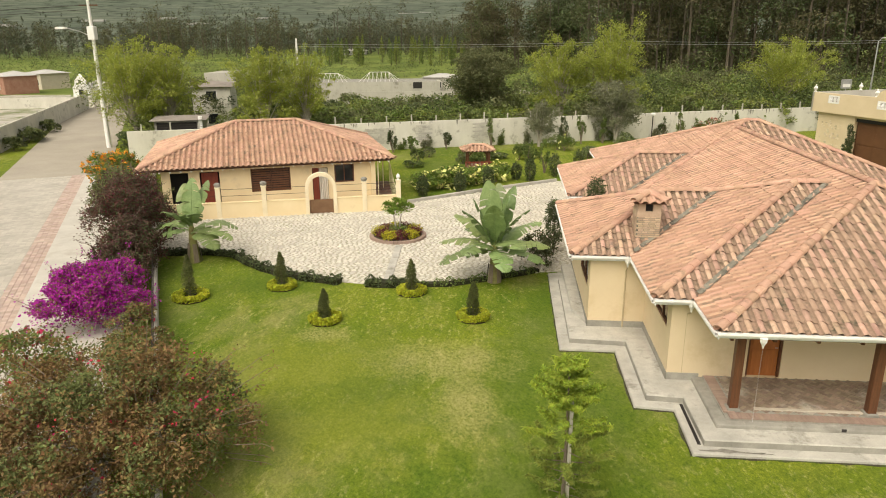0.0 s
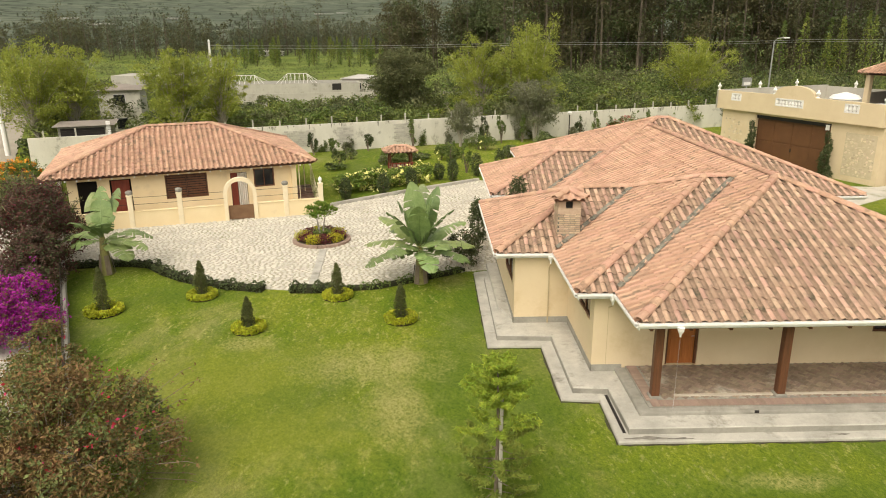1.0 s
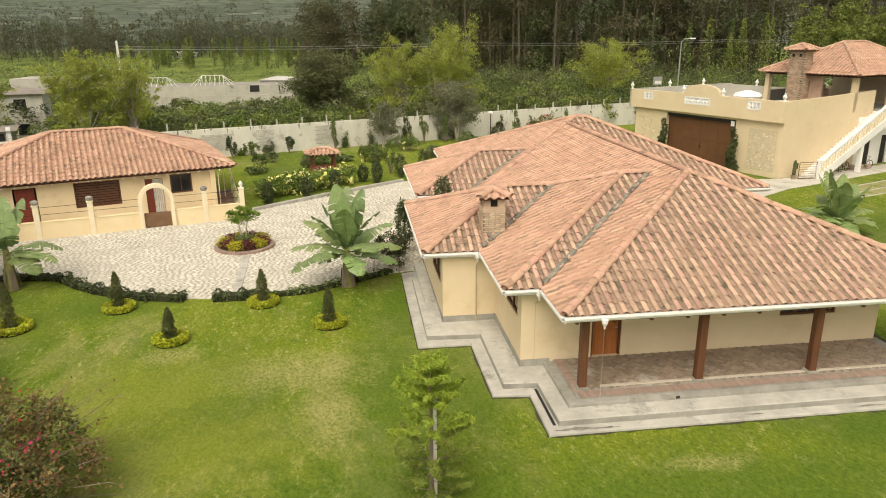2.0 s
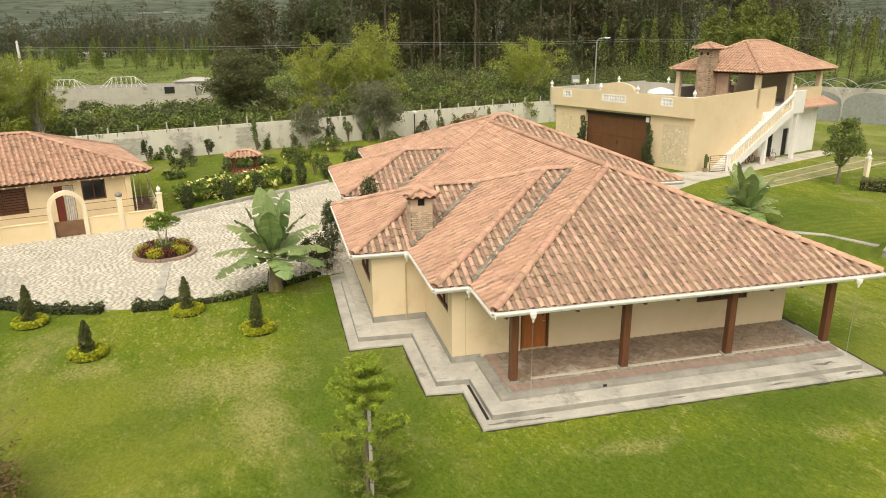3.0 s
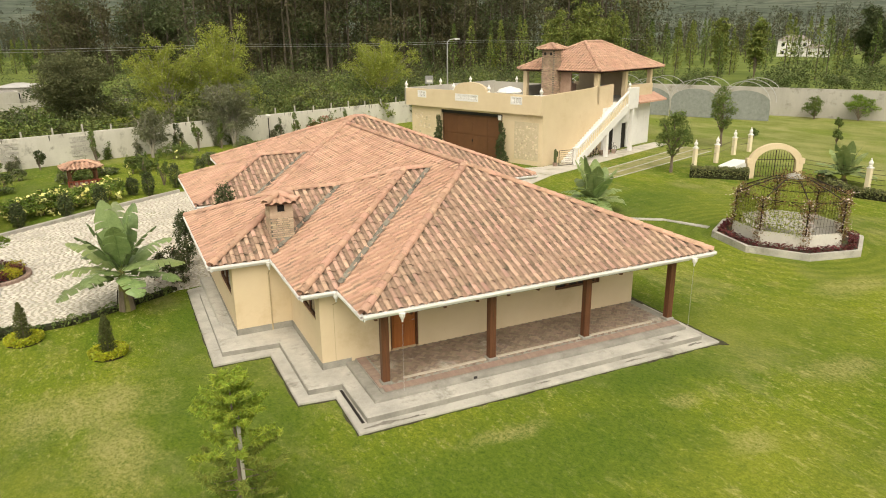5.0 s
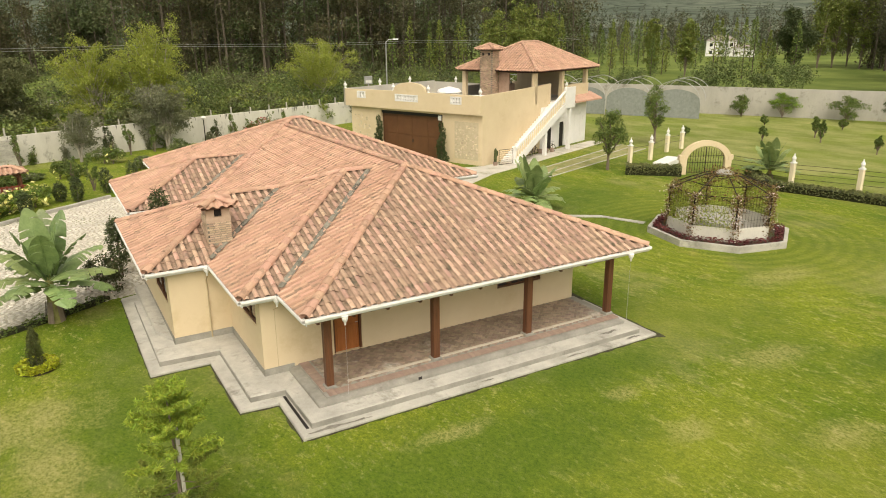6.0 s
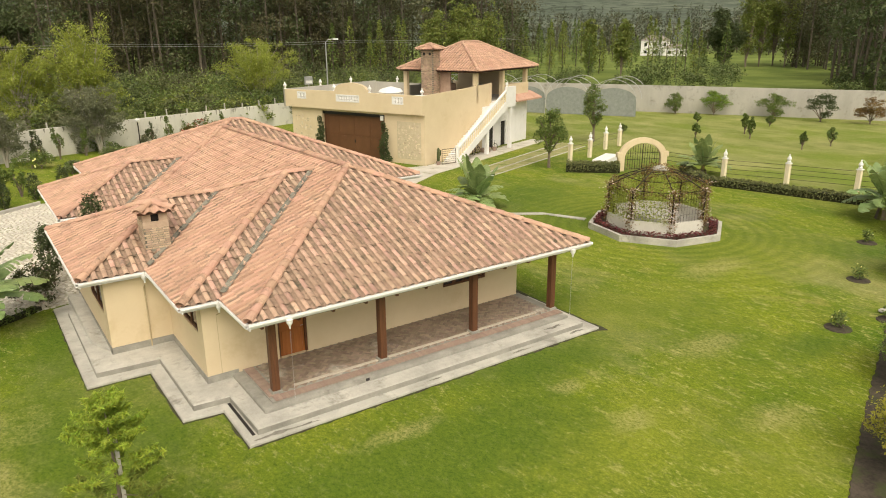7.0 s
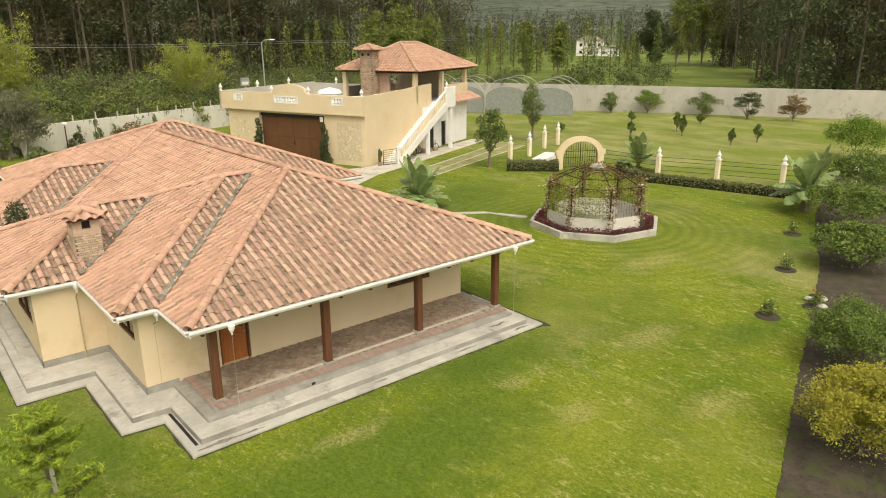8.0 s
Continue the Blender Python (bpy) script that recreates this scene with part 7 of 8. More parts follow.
def cypress(x, y, h, seed, bed=0.85):
    rng = np.random.default_rng(seed)
    t = thing("dwarf_cypress", "small dark upright cypress on the lawn", "shrub", pose(x, y, 0), group="lawn cypresses")
    part("trunk", Shape().tube([(0, 0, 0), (0, 0, h * 0.5)], 0.03, 6), BARK, t)
    n = 2600
    z = rng.random(n) ** 0.8
    prof = np.interp(z, [0, 0.12, 0.4, 0.75, 1], [0.15, 0.22, 0.22, 0.15, 0.03]) * (h / 1.5) ** 0.5
    a = rng.uniform(0, 2 * math.pi, n)
    rr = prof * (0.35 + 0.8 * rng.random(n)) * (1 + 0.28 * np.sin(3 * a + 9 * z) * np.sin(17 * z + 2 * a))
    P = np.stack([rr * np.cos(a), rr * np.sin(a), 0.12 + z * (h - 0.12)], 1)
    v, q = leaf_quads(P, 0.045, rng, 0.3, 0.0)
    v[:, 2] += 0
    part("foliage", quick_mesh("foliage", v, q, [LEAF_CYPRESS]), LEAF_CYPRESS, t)
    b = thing("bed_ring", "ring of clipped yellow green plants round a cypress", "flower bed", pose(x, y, 0), group="lawn cypress beds")
    part("soil", Shape().lathe([(bed * 0.85, -0.02), (bed * 0.85, 0.02), (0.05, 0.05)], 0, 0, 18), SOIL, b)
    n = 2200
    a = rng.uniform(0, 2 * math.pi, n)
    r = bed * (0.68 + 0.26 * rng.normal(size=n).clip(-1, 1) * 0.8)
    zz = 0.05 + rng.random(n) * 0.24 * np.sqrt(np.clip(1 - ((r - bed * 0.68) / (bed * 0.34)) ** 2, 0.05, 1))
    leaf_part("foliage", np.stack([r * np.cos(a), r * np.sin(a), zz], 1), 0.05, LEAF_YELLOWGREEN, b, rng, aspect=0.6, up=0.6)


LEAF_YELLOWGREEN = leaf_mat("lime leaf", (0.28, 0.32, 0.02), (0.5, 0.52, 0.04))
for i, (x, y, h) in enumerate(((-19.4, 8.15, 1.9), (-16.0, 9.72, 1.6), (-13.2, 6.25, 1.3), (-10.3, 9.5, 1.5), (-7.56, 6.95, 1.5))):
    cypress(x, y, h, 60 + i, 0.82 if i == 0 else 0.7)


# low clipped hedges
LEAF_HEDGE = leaf_mat("clipped hedge leaf", (0.115, 0.13, 0.045), (0.23, 0.245, 0.095))
def hedge(name, label, pts, w, h, leaf, seed, density=420, size=0.055, wob=0.12):
    rng = np.random.default_rng(seed)
    t = thing(name, label, "hedge")
    chunks = []
    core = Shape()
    for (xa, ya), (xb, yb) in zip(pts[:-1], pts[1:]):
        L = math.hypot(xb - xa, yb - ya)
        n = int(L * density * (w + h))
        s = rng.random(n)
        ang = rng.uniform(0, math.pi, n)
        ex = 0.5
        cx, cz = np.sign(np.cos(ang)) * np.abs(np.cos(ang)) ** ex, np.sin(ang) ** ex
        bump = 1 + wob * np.sin(s * L * 5 + 1) + wob * 0.8 * np.sin(s * L * 13)
        r = 0.85 + 0.2 * rng.random(n)
        off = cx * w / 2 * r * bump
        ux, uy = (xb - xa) / L, (yb - ya) / L
        chunks.append(np.stack([xa + ux * s * L - uy * off, ya + uy * s * L + ux * off, 0.02 + cz * h * r * bump], 1))
        nx, ny = -uy * w * 0.38, ux * w * 0.38
        core.prism([(xa - nx, ya - ny), (xb - nx, yb - ny), (xb + nx, yb + ny), (xa + nx, ya + ny)], 0, h * 0.8)
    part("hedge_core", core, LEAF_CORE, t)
    leaf_part("foliage", np.concatenate(chunks), size, leaf, t, rng, aspect=0.6)
    return t


# near-black colour of the solid block behind the hedge leaves
LEAF_CORE = surf("dark hedge filling", (0.02, 0.025, 0.012), (0.05, 0.05, 0.025), scale=5, rough=1.0)
hedge("box_hedge", "low dark clipped hedge along the courtyard", [(-24.2, 13.7), (-22.8, 13.9), (-21.0, 14.1), (-19.7, 13.8)], 0.45, 0.28, LEAF_DARK, 71)
hedge("box_hedge", "low rounded hedge curving along the courtyard", [(-19.6, 13.7), (-18.6, 12.7), (-17.6, 11.9), (-16.4, 11.2), (-15.2, 10.75), (-13.6, 10.35)], 0.5, 0.27, LEAF_DARK, 72, wob=0.3)
hedge("box_hedge", "low rounded hedge at the courtyard edge", [(-12.4, 10.25), (-11.4, 10.2), (-10.6, 10.25)], 0.6, 0.32, LEAF_DARK, 73, wob=0.2)
hedge("ground_cover", "thin low planting along the courtyard edge", [(-10.4, 10.3), (-8.8, 10.5), (-7.4, 11.2), (-5.6, 12.2), (-4.9, 12.7)], 0.4, 0.2, LEAF_MID, 74, density=300, wob=0.35)
hedge("clipped_hedge", "long clipped dark green hedge by the orchard fence", [(37.2, 11.7), (38.6, 6.6), (40.0, 1.2)], 1.0, 0.6, LEAF_HEDGE, 75, density=220, size=0.07, wob=0.05)
hedge("clipped_hedge", "clipped dark green hedge before the arch", [(32.6, 21.0), (35.6, 18.2)], 1.0, 0.8, LEAF_HEDGE, 76, density=260, size=0.07, wob=0.05)
hedge("clipped_hedge", "short dark hedge beside the pillars", [(40.2, 15.6), (37.4, 12.2)], 0.9, 0.6, LEAF_HEDGE, 77, density=200, size=0.07, wob=0.05)
# rose shrub by the house corner
PETAL_ROSE = leaf_mat("pale red petal", (0.42, 0.13, 0.1), (0.62, 0.28, 0.22), 0.2)
PETAL_PINK = leaf_mat("pale pink petal", (0.5, 0.4, 0.34), (0.72, 0.62, 0.55), 0.2)
flowering_shrub("rose_bush", "dark rose shrub with pale flowers beside the house steps", -4.9, 13.6, [(0, 0, 0.9, 0.7, 0.7, 0.8), (0.4, 0.6, 0.7, 0.6, 0.6, 0.6), (-0.5, 0.3, 0.6, 0.6, 0.6, 0.5), (0.2, -0.5, 0.5, 0.6, 0.6, 0.5)], 2600, 0.06, [(LEAF_DARK, "foliage"), (LEAF_EUC, "foliage_dull")], 78, (PETAL_PINK, "blossom", 26, 0.05, 5))
for i, (x, y, r, h) in enumerate(((-2.25, 14.1, 0.55, 4.1), (-4.0, 15.6, 0.5, 2.7))):
    rng = np.random.default_rng(80 + i)
    t = thing("clipped_conifer", "dense dark conifer beside the house wall", "shrub", pose(x, y, 0))
    part("trunk", Shape().tube([(0, 0, 0), (0, 0, h * 0.7)], 0.05, 6), BARK, t)
    leaf_part("foliage", blob_points([(0, 0, h * 0.55, r, r, h * 0.45), (0, 0, h * 0.8, r * 0.8, r * 0.8, h * 0.22)], 2600, rng, 0.4), 0.06, LEAF_DARK, t, rng)

# topiary and plants of the round planter
rng = np.random.default_rng(90)
topi = thing("topiary_tree", "small round-headed topiary tree in the planter", "tree", pose(-12.2, 17.9, 0.2))
part("trunk", Shape().tube([(-0.05, 0, 0), (-0.12, 0, 0.5), (-0.2, 0, 1.1)], [0.07, 0.05, 0.03], 7).tube([(0.06, 0, 0), (0.12, 0.03, 0.5), (0.22, 0, 1.1)], [0.06, 0.045, 0.03], 7), PALEBARK, topi)
leaf_part("crown", lumpy_points([(-0.5, 0, 1.4, 0.42, 0.45, 0.3), (0.5, 0.05, 1.45, 0.45, 0.45, 0.3), (0, 0, 1.7, 0.5, 0.5, 0.26), (0, -0.35, 1.35, 0.4, 0.4, 0.25)], 3600, rng, 9, 0.4, 0.2), 0.055, LEAF_BRIGHT, topi, rng)
for i in range(10):
    a = 2 * math.pi * i / 10
    rad = 0.98 if i % 2 else 0.88
    mt = LEAF_YELLOW if i % 2 else LEAF_RED
    ps = thing("planter_plant", "clump of yellow green foliage in the planter" if i % 2 else "clump of dark red foliage in the planter", "plant", pose(-12.2 + rad * math.cos(a), 17.9 + rad * math.sin(a), 0.12), group="planter plants")
    part("stems", Shape().tube([(0, 0, 0), (0, 0, 0.15)], 0.03, 5), BARK, ps)
    leaf_part("foliage", blob_points([(0, 0, 0.2, 0.46, 0.46, 0.28)], 650, rng, 0.5), 0.05, mt, ps, rng, up=0.6)
ps = thing("planter_plant", "taller dark green plant in the planter middle", "plant", pose(-12.2, 17.9, 0.2), group="planter plants")
part("stems", Shape().tube([(0.1, 0.1, 0), (0.1, 0.1, 0.3)], 0.03, 5), BARK, ps)
leaf_part("foliage", blob_points([(0, 0, 0.2, 0.5, 0.5, 0.3)], 700, rng, 0.6), 0.06, LEAF_MID, ps, rng)

# young araucaria with stake in front of the house
LEAF_FROND = leaf_mat("young frond", (0.2, 0.29, 0.025), (0.36, 0.45, 0.06))
LEAF_FROND_OLD = leaf_mat("older frond", (0.15, 0.2, 0.03), (0.27, 0.32, 0.06))
rng = np.random.default_rng(95)
ara = thing("young_araucaria", "young araucaria with tiered bright branches tied to a stake", "tree", pose(-4.92, -3.85, 0))
H = 3.5
part("trunk", Shape().tube([(0, 0, 0), (0.02, 0, H * 0.5), (0, 0, H)], [0.05, 0.035, 0.012], 8), BARK, ara)
part("stake", Shape().box(0.06, -0.04, 0, 0.14, 0.04, 2.75, 0.008), surf("weathered stake", (0.42, 0.39, 0.34), (0.58, 0.55, 0.48), scale=4, stretch=(4, 4, 0.5)), ara, "pale wooden stake")
fronds = []
for k in range(12):
    t = k / 11
    z = 0.25 + (H - 0.35) * t
    L = float(np.interp(t, [0, 0.35, 0.7, 0.9, 1], [0.95, 1.1, 0.85, 0.72, 0.4]))
    for j in range(5 if k < 9 else 7):
        a = 2 * math.pi * (j / (5 if k < 9 else 7) + 0.13 * k) + rng.uniform(-0.25, 0.25)
        reach = L * rng.uniform(0.7, 1.12)
        lift = rng.uniform(-0.05, 0.2) + 0.4 * t ** 3
        out = Vector((math.cos(a), math.sin(a), 0))
        s0 = Vector((0, 0, z))
        s1 = s0 + out * reach * 0.55 + Vector((0, 0, reach * (lift - 0.16)))
        s2 = s0 + out * reach + Vector((0, 0, reach * (lift + 0.1)))
        part("branch", Shape().tube([tuple(s0), tuple(s1), tuple(s2)], [0.014, 0.01, 0.006], 4), LEAF_BRIGHT if k > 4 else BARK, ara)
        bare = 0.12 if k > 7 else 0.35
        n = int((560 if k > 7 else 330 if k > 3 else 170) * reach / 0.8)
        u = rng.uniform(bare, 1.0, n)[:, None]
        line = np.array(s0) * (1 - u) ** 2 + np.array(s1) * 2 * u * (1 - u) + np.array(s2) * u ** 2
        side = np.array((-math.sin(a), math.cos(a), 0.0)) * (rng.choice((-1, 1), n) * rng.uniform(0.02, 0.13, n) * (1.15 - u[:, 0]))[:, None]
        fronds.append((k > 5, line + side + rng.normal(size=(n, 3)) * 0.018))
leaf_part("fronds", np.concatenate([f for top, f in fronds if top]), 0.08, LEAF_FROND, ara, rng, "bright green upper fronds", aspect=0.14)
leaf_part("lower_fronds", np.concatenate([f for top, f in fronds if not top]), 0.075, LEAF_FROND_OLD, ara, rng, "thin lower fronds", aspect=0.14)

# shrubs of the soil bed
LEAF_GOLD = leaf_mat("golden shrub leaf", (0.26, 0.26, 0.03), (0.42, 0.4, 0.055), 0.14)
for i, (x, y, r, h, mt, lab) in enumerate(((11.9, -12.75, 1.75, 2.4, LEAF_GOLD, "rounded yellow green shrub in the soil bed"), (16.9, -10.7, 1.75, 2.4, LEAF_MID, "rounded dark green shrub in the soil bed"),
                                           (27.6, -6.6, 1.9, 2.3, LEAF_MID, "leafy green shrub in the soil bed"), (34.2, -3.9, 2.2, 3.0, LEAF_MID, "leafy green shrub in the soil bed"), (42.5, -1.6, 2.4, 3.4, LEAF_MID, "tall leafy shrub at the end of the bed"), (57.5, 4.5, 2.6, 4.0, LEAF_BRIGHT, "tall light green shrub near the far wall"))):
    flowering_shrub("garden_shrub", lab, x, y, [(0, 0, h * 0.55, r * 0.8, r * 0.8, h * 0.42), (r * 0.4, 0.2, h * 0.5, r * 0.65, r * 0.65, h * 0.35), (-r * 0.4, -0.2, h * 0.48, r * 0.65, r * 0.65, h * 0.36), (0.1, r * 0.45, h * 0.5, r * 0.6, r * 0.6, h * 0.36), (-0.1, -r * 0.45, h * 0.5, r * 0.6, r * 0.6, h * 0.36)],
                    27000 if i < 2 else 11000, 0.036 if i < 2 else 0.065, [(mt, "foliage"), (mt, "foliage"), (LEAF_GOLD if i == 0 else LEAF_BRIGHT, "inner_foliage")], 100 + i)
for i, (x, y) in enumerate(((31.3, -2.2), (25.1, -4.7), (19.1, -6.8), (21.4, -7.6))):
    rng = np.random.default_rng(120 + i)
    t = thing("rose_plant", "small rose plant in a soil ring on the lawn", "plant", pose(x, y, 0), group="lawn roses")
    part("soil", Shape().lathe([(0.5, -0.02), (0.45, 0.04), (0.05, 0.07)], 0, 0, 14), SOIL, t)
    part("stems", Shape().tube([(0, 0, 0), (0.05, 0, 0.5)], 0.015, 5).tube([(0, 0, 0), (-0.1, 0.08, 0.45)], 0.012, 5), BARK, t)
    leaf_part("foliage", blob_points([(0, 0, 0.4, 0.32, 0.32, 0.35)], 260, rng, 0.8), 0.06, LEAF_MID, t, rng)
    leaf_part("blossom", blob_points([(0, 0, 0.5, 0.3, 0.3, 0.3)], 4, rng, 0.2), 0.06, PETAL_YELLOW if i < 3 else PETAL_RED, t, rng, aspect=0.9, kind="stuff")
for i, (x, y, r) in enumerate(((22.3, -7.4, 0.28), (22.0, -7.1, 0.2), (21.5, -7.8, 0.22))):
    t = thing("stone", "grey stone lying on the bare soil", "stone", pose(x, y, 0.03))
    part("stone_body", Shape().lathe([(r * 0.8, 0), (r, r * 0.3), (r * 0.7, r * 0.6), (r * 0.2, r * 0.75)], 0, 0, 9), CONCRETE, t)

# gazebo roses
rng = np.random.default_rng(130)
cl = thing("climbing_roses", "climbing roses with pale pink flowers on the gazebo", "climbing plant", pose(24.85, 6.15, 0, 0, 0, 10))
leafp, flow, low = [], [], []
for i in range(8):
    (xa, ya), (xb, yb) = GPOST[i], GPOST[(i + 1) % 8]
    n = 420
    z = rng.uniform(0.4, 2.7, n)
    leafp.append(np.stack([xa + rng.normal(size=n) * 0.13, ya + rng.normal(size=n) * 0.13, z], 1))
    nf = 190 if i in (3, 4, 5, 6) else 60
    flow.append(np.stack([xa + rng.normal(size=nf) * 0.18, ya + rng.normal(size=nf) * 0.18, rng.uniform(0.8, 2.7, nf)], 1))
    t = rng.random(200)
    tt = rng.random(90)
    leafp.append(np.stack([xa * (1 - tt), ya * (1 - tt), 2.53 + 0.85 * tt], 1) + rng.normal(size=(90, 3)) * 0.09)
    nn = 150
    tt = rng.random(nn)
    leafp.append(np.stack([xa + (xb - xa) * tt, ya + (yb - ya) * tt, 2.1 + 0.45 * np.sin(math.pi * tt)], 1) + rng.normal(size=(nn, 3)) * np.array([0.1, 0.1, 0.16]))
    oa, ob = outer[i], outer[(i + 1) % 8]
    t = rng.random(260)
    k = rng.uniform(0.82, 0.93, 260)
    low.append(np.stack([(oa[0] + (ob[0] - oa[0]) * t) * k, (oa[1] + (ob[1] - oa[1]) * t) * k, rng.uniform(0.27, 0.55, 260)], 1))
top = rng.normal(size=(420, 3)) * np.array([0.55, 0.55, 0.1]) + np.array([0, 0, 3.42])
leafp.append(top)
leaf_part("foliage", np.concatenate(leafp), 0.06, LEAF_BRONZE, cl, rng)
ye = np.concatenate([np.stack([GPOST[i][0] * 1.0 + (GPOST[(i + 1) % 8][0] - GPOST[i][0]) * (tq_ := rng.random(1600)), GPOST[i][1] + (GPOST[(i + 1) % 8][1] - GPOST[i][1]) * tq_, rng.uniform(0.8, 2.55, 1600)], 1) for i in range(8) if i != 5])
leaf_part("foliage_yellow", ye + rng.normal(size=ye.shape) * 0.03, 0.05, LEAF_WILLOW, cl, rng, "yellow green climbing foliage")
leaf_part("blossom", np.concatenate(flow), 0.038, surf("pale pink petal", (0.6, 0.45, 0.4), (0.8, 0.7, 0.66), bump=0, thin=0.2), cl, rng, "pale pink roses", aspect=0.9, kind="stuff")
bedp = thing("bedding_plants", "dark red bedding plants round the gazebo", "plant", pose(24.85, 6.15, 0, 0, 0, 10))
leaf_part("foliage", np.concatenate(low), 0.075, LEAF_RED, bedp, rng, up=0.6)

# flower garden by the courtyard
GARDEN = [(-11.3, 28.6), (-10.2, 29.3), (-9.0, 30.0), (-7.9, 30.9), (-6.5, 32.0), (-9.9, 31.0)]
for i, (x, y) in enumerate(GARDEN):
    flowering_shrub("lily_shrub", "shrub with large pale yellow trumpet flowers", x - 0.7, y + 0.95, [(0, 0, 0.6, 0.9, 0.9, 0.55), (0.4, 0.3, 0.85, 0.7, 0.7, 0.5), (-0.4, -0.1, 0.8, 0.7, 0.7, 0.5)], 1900, 0.08, [(LEAF_MID, "foliage"), (LEAF_BRIGHT, "foliage_light")], 140 + i, (PETAL_YELLOW, "blossom", 44, 0.13, 3))
for i, (x, y, h) in enumerate(((-12.0, 27.4, 1.5), (-9.6, 28.9, 1.5), (-7.7, 30.3, 1.6), (-4.7, 33.2, 1.7), (-2.8, 35.0, 1.8), (-0.9, 36.2, 1.9), (-5.7, 33.8, 1.3))):
    rng = np.random.default_rng(160 + i)
    t = thing("clipped_bush", "dark oval clipped bush in the flower garden", "shrub", pose(x, y, 0), group="clipped bushes")
    part("trunk", Shape().tube([(0, 0, 0), (0, 0, h * 0.4)], 0.04, 6), BARK, t)
    leaf_part("foliage", blob_points([(0, 0, h * 0.5, 0.42, 0.42, h * 0.5)], 1300, rng, 0.3), 0.06, LEAF_DARK, t, rng)
for i, (x, y) in enumerate(((-12.9, 30.4), (-12.3, 31.2))):
    t = thing("agave", "spiky grey green agave in the flower garden", "agave", pose(x, y, 0))
    for k in range(22):
        el = 0.25 + 1.1 * (k / 22)
        L = 1.25
        part("leaf", Shape().add([(0.05, -0.07, 0.1), (0.05, 0.07, 0.1), (L * 0.5 * math.cos(el), 0.06, 0.1 + L * 0.5 * math.sin(el)), (L * math.cos(el * 0.85), 0, 0.1 + L * math.sin(el * 0.85)), (L * 0.5 * math.cos(el), -0.06, 0.1 + L * 0.5 * math.sin(el))], [(0, 1, 2, 4), (4, 2, 3)]), LEAF_MID, t, m=pose(0, 0, 0, 0, 0, k * 137.5))
for i, (x, y, h) in enumerate(((-17.0, 45.6, 2.4), (-15.2, 45.6, 1.8), (-8.0, 49.4, 3.2), (-1.0, 51.3, 3.0), (0.8, 51.8, 3.3), (3.0, 52.5, 2.8), (9.5, 55.6, 2.2), (11.3, 56.2, 2.8), (17.5, 58.3, 2.6), (-12.2, 47.7, 2.0), (-3.5, 36.5, 3.0), (-4.6, 37.5, 2.4))):
    tree("young_tree", "thin young climber tree before the grey wall", x, y, h, 1.1, LEAF_MID if i % 3 else LEAF_DARK, BARK, 700, 0.09, 200 + i, trunk_h=0.02, blobs=4, gaps=0.3)
flowering_shrub("rose_bush", "tall shrub with pale red flowers before the boundary wall", 13.5, 51.5, [(0, 0, 1.4, 1.5, 1.1, 1.3), (1.2, 0.2, 1.2, 1.2, 1.0, 1.1), (-1.2, 0, 1.1, 1.2, 1.0, 1.0)], 3200, 0.09, [(LEAF_MID, "foliage"), (LEAF_BRONZE, "foliage_bronze")], 79, (PETAL_ROSE, "blossom", 130, 0.09, 4), shoots=20)
# conifers in front of the garage
for v_, h in ((3.7, 3.3), (10.9, 3.4)):
    rng = np.random.default_rng(int(v_ * 10))
    w = pose(24.95, 29.6, 0, 0, 0, 21.5) @ Vector((-0.7, v_, 0))
    t = thing("spiral_conifer", "dark clipped conifer beside the garage door", "shrub", pose(w.x, w.y, 0), group="garage conifers")
    part("trunk", Shape().tube([(0, 0, 0), (0, 0, h)], [0.05, 0.02], 6), BARK, t)
    bl = [(0.1 * math.cos(k * 1.3), 0.1 * math.sin(k * 1.3), 0.35 + k * (h - 0.5) / 6, 0.52 - 0.05 * k, 0.52 - 0.05 * k, 0.33) for k in range(7)]
    leaf_part("foliage", blob_points(bl, 2600, rng, 0.35), 0.07, LEAF_DARK, t, rng)

# orchard
for i, (x, y, h, w) in enumerate(((32.6, 23.0, 4.9, 2.8), (45.8, 30.6, 5.6, 3.0))):
    tree("garden_tree", "bushy dark green garden tree on the lawn", x, y, h, w, LEAF_MID, BARK, 4200, 0.09, 240 + i, trunk_h=0.25, gaps=0.15)
for i, (x, y, h, w, mt) in enumerate(((72.5, 41.0, 2.9, 3.0, LEAF_MID), (75.5, 37.3, 3.2, 4.2, LEAF_BRIGHT), (78.0, 30.5, 3.3, 4.4, LEAF_MID), (79.2, 25.2, 3.4, 4.0, LEAF_DARK), (81.5, 20.6, 3.2, 4.0, LEAF_BRONZE), (56.0, 26.0, 1.6, 0.9, LEAF_MID), (60.0, 22.4, 2.2, 0.8, LEAF_MID), (62.5, 24.6, 2.3, 0.9, LEAF_MID), (57.5, 15.6, 1.7, 0.7, LEAF_MID), (61.5, 15.0, 1.9, 0.9, LEAF_MID), (66.0, 33.0, 1.4, 1.0, LEAF_MID), (70.5, 26.5, 1.3, 1.0, LEAF_MID), (52.3, 32.5, 1.1, 0.9, LEAF_MID))):
    tree("orchard_tree", "young orchard tree on the rough grass", x, y, h, w, mt, BARK, int(900 + 500 * w), 0.1, 260 + i, trunk_h=0.1 if h > 2.5 else 0.2, blobs=6, gaps=0.2)

# ---- beyond the walls ----
EYE_X, EYE_Y = -6.4, -17.7


def polar(bearing, dist):
    b = radians(bearing)
    return EYE_X + dist * math.sin(b), EYE_Y + dist * math.cos(b)


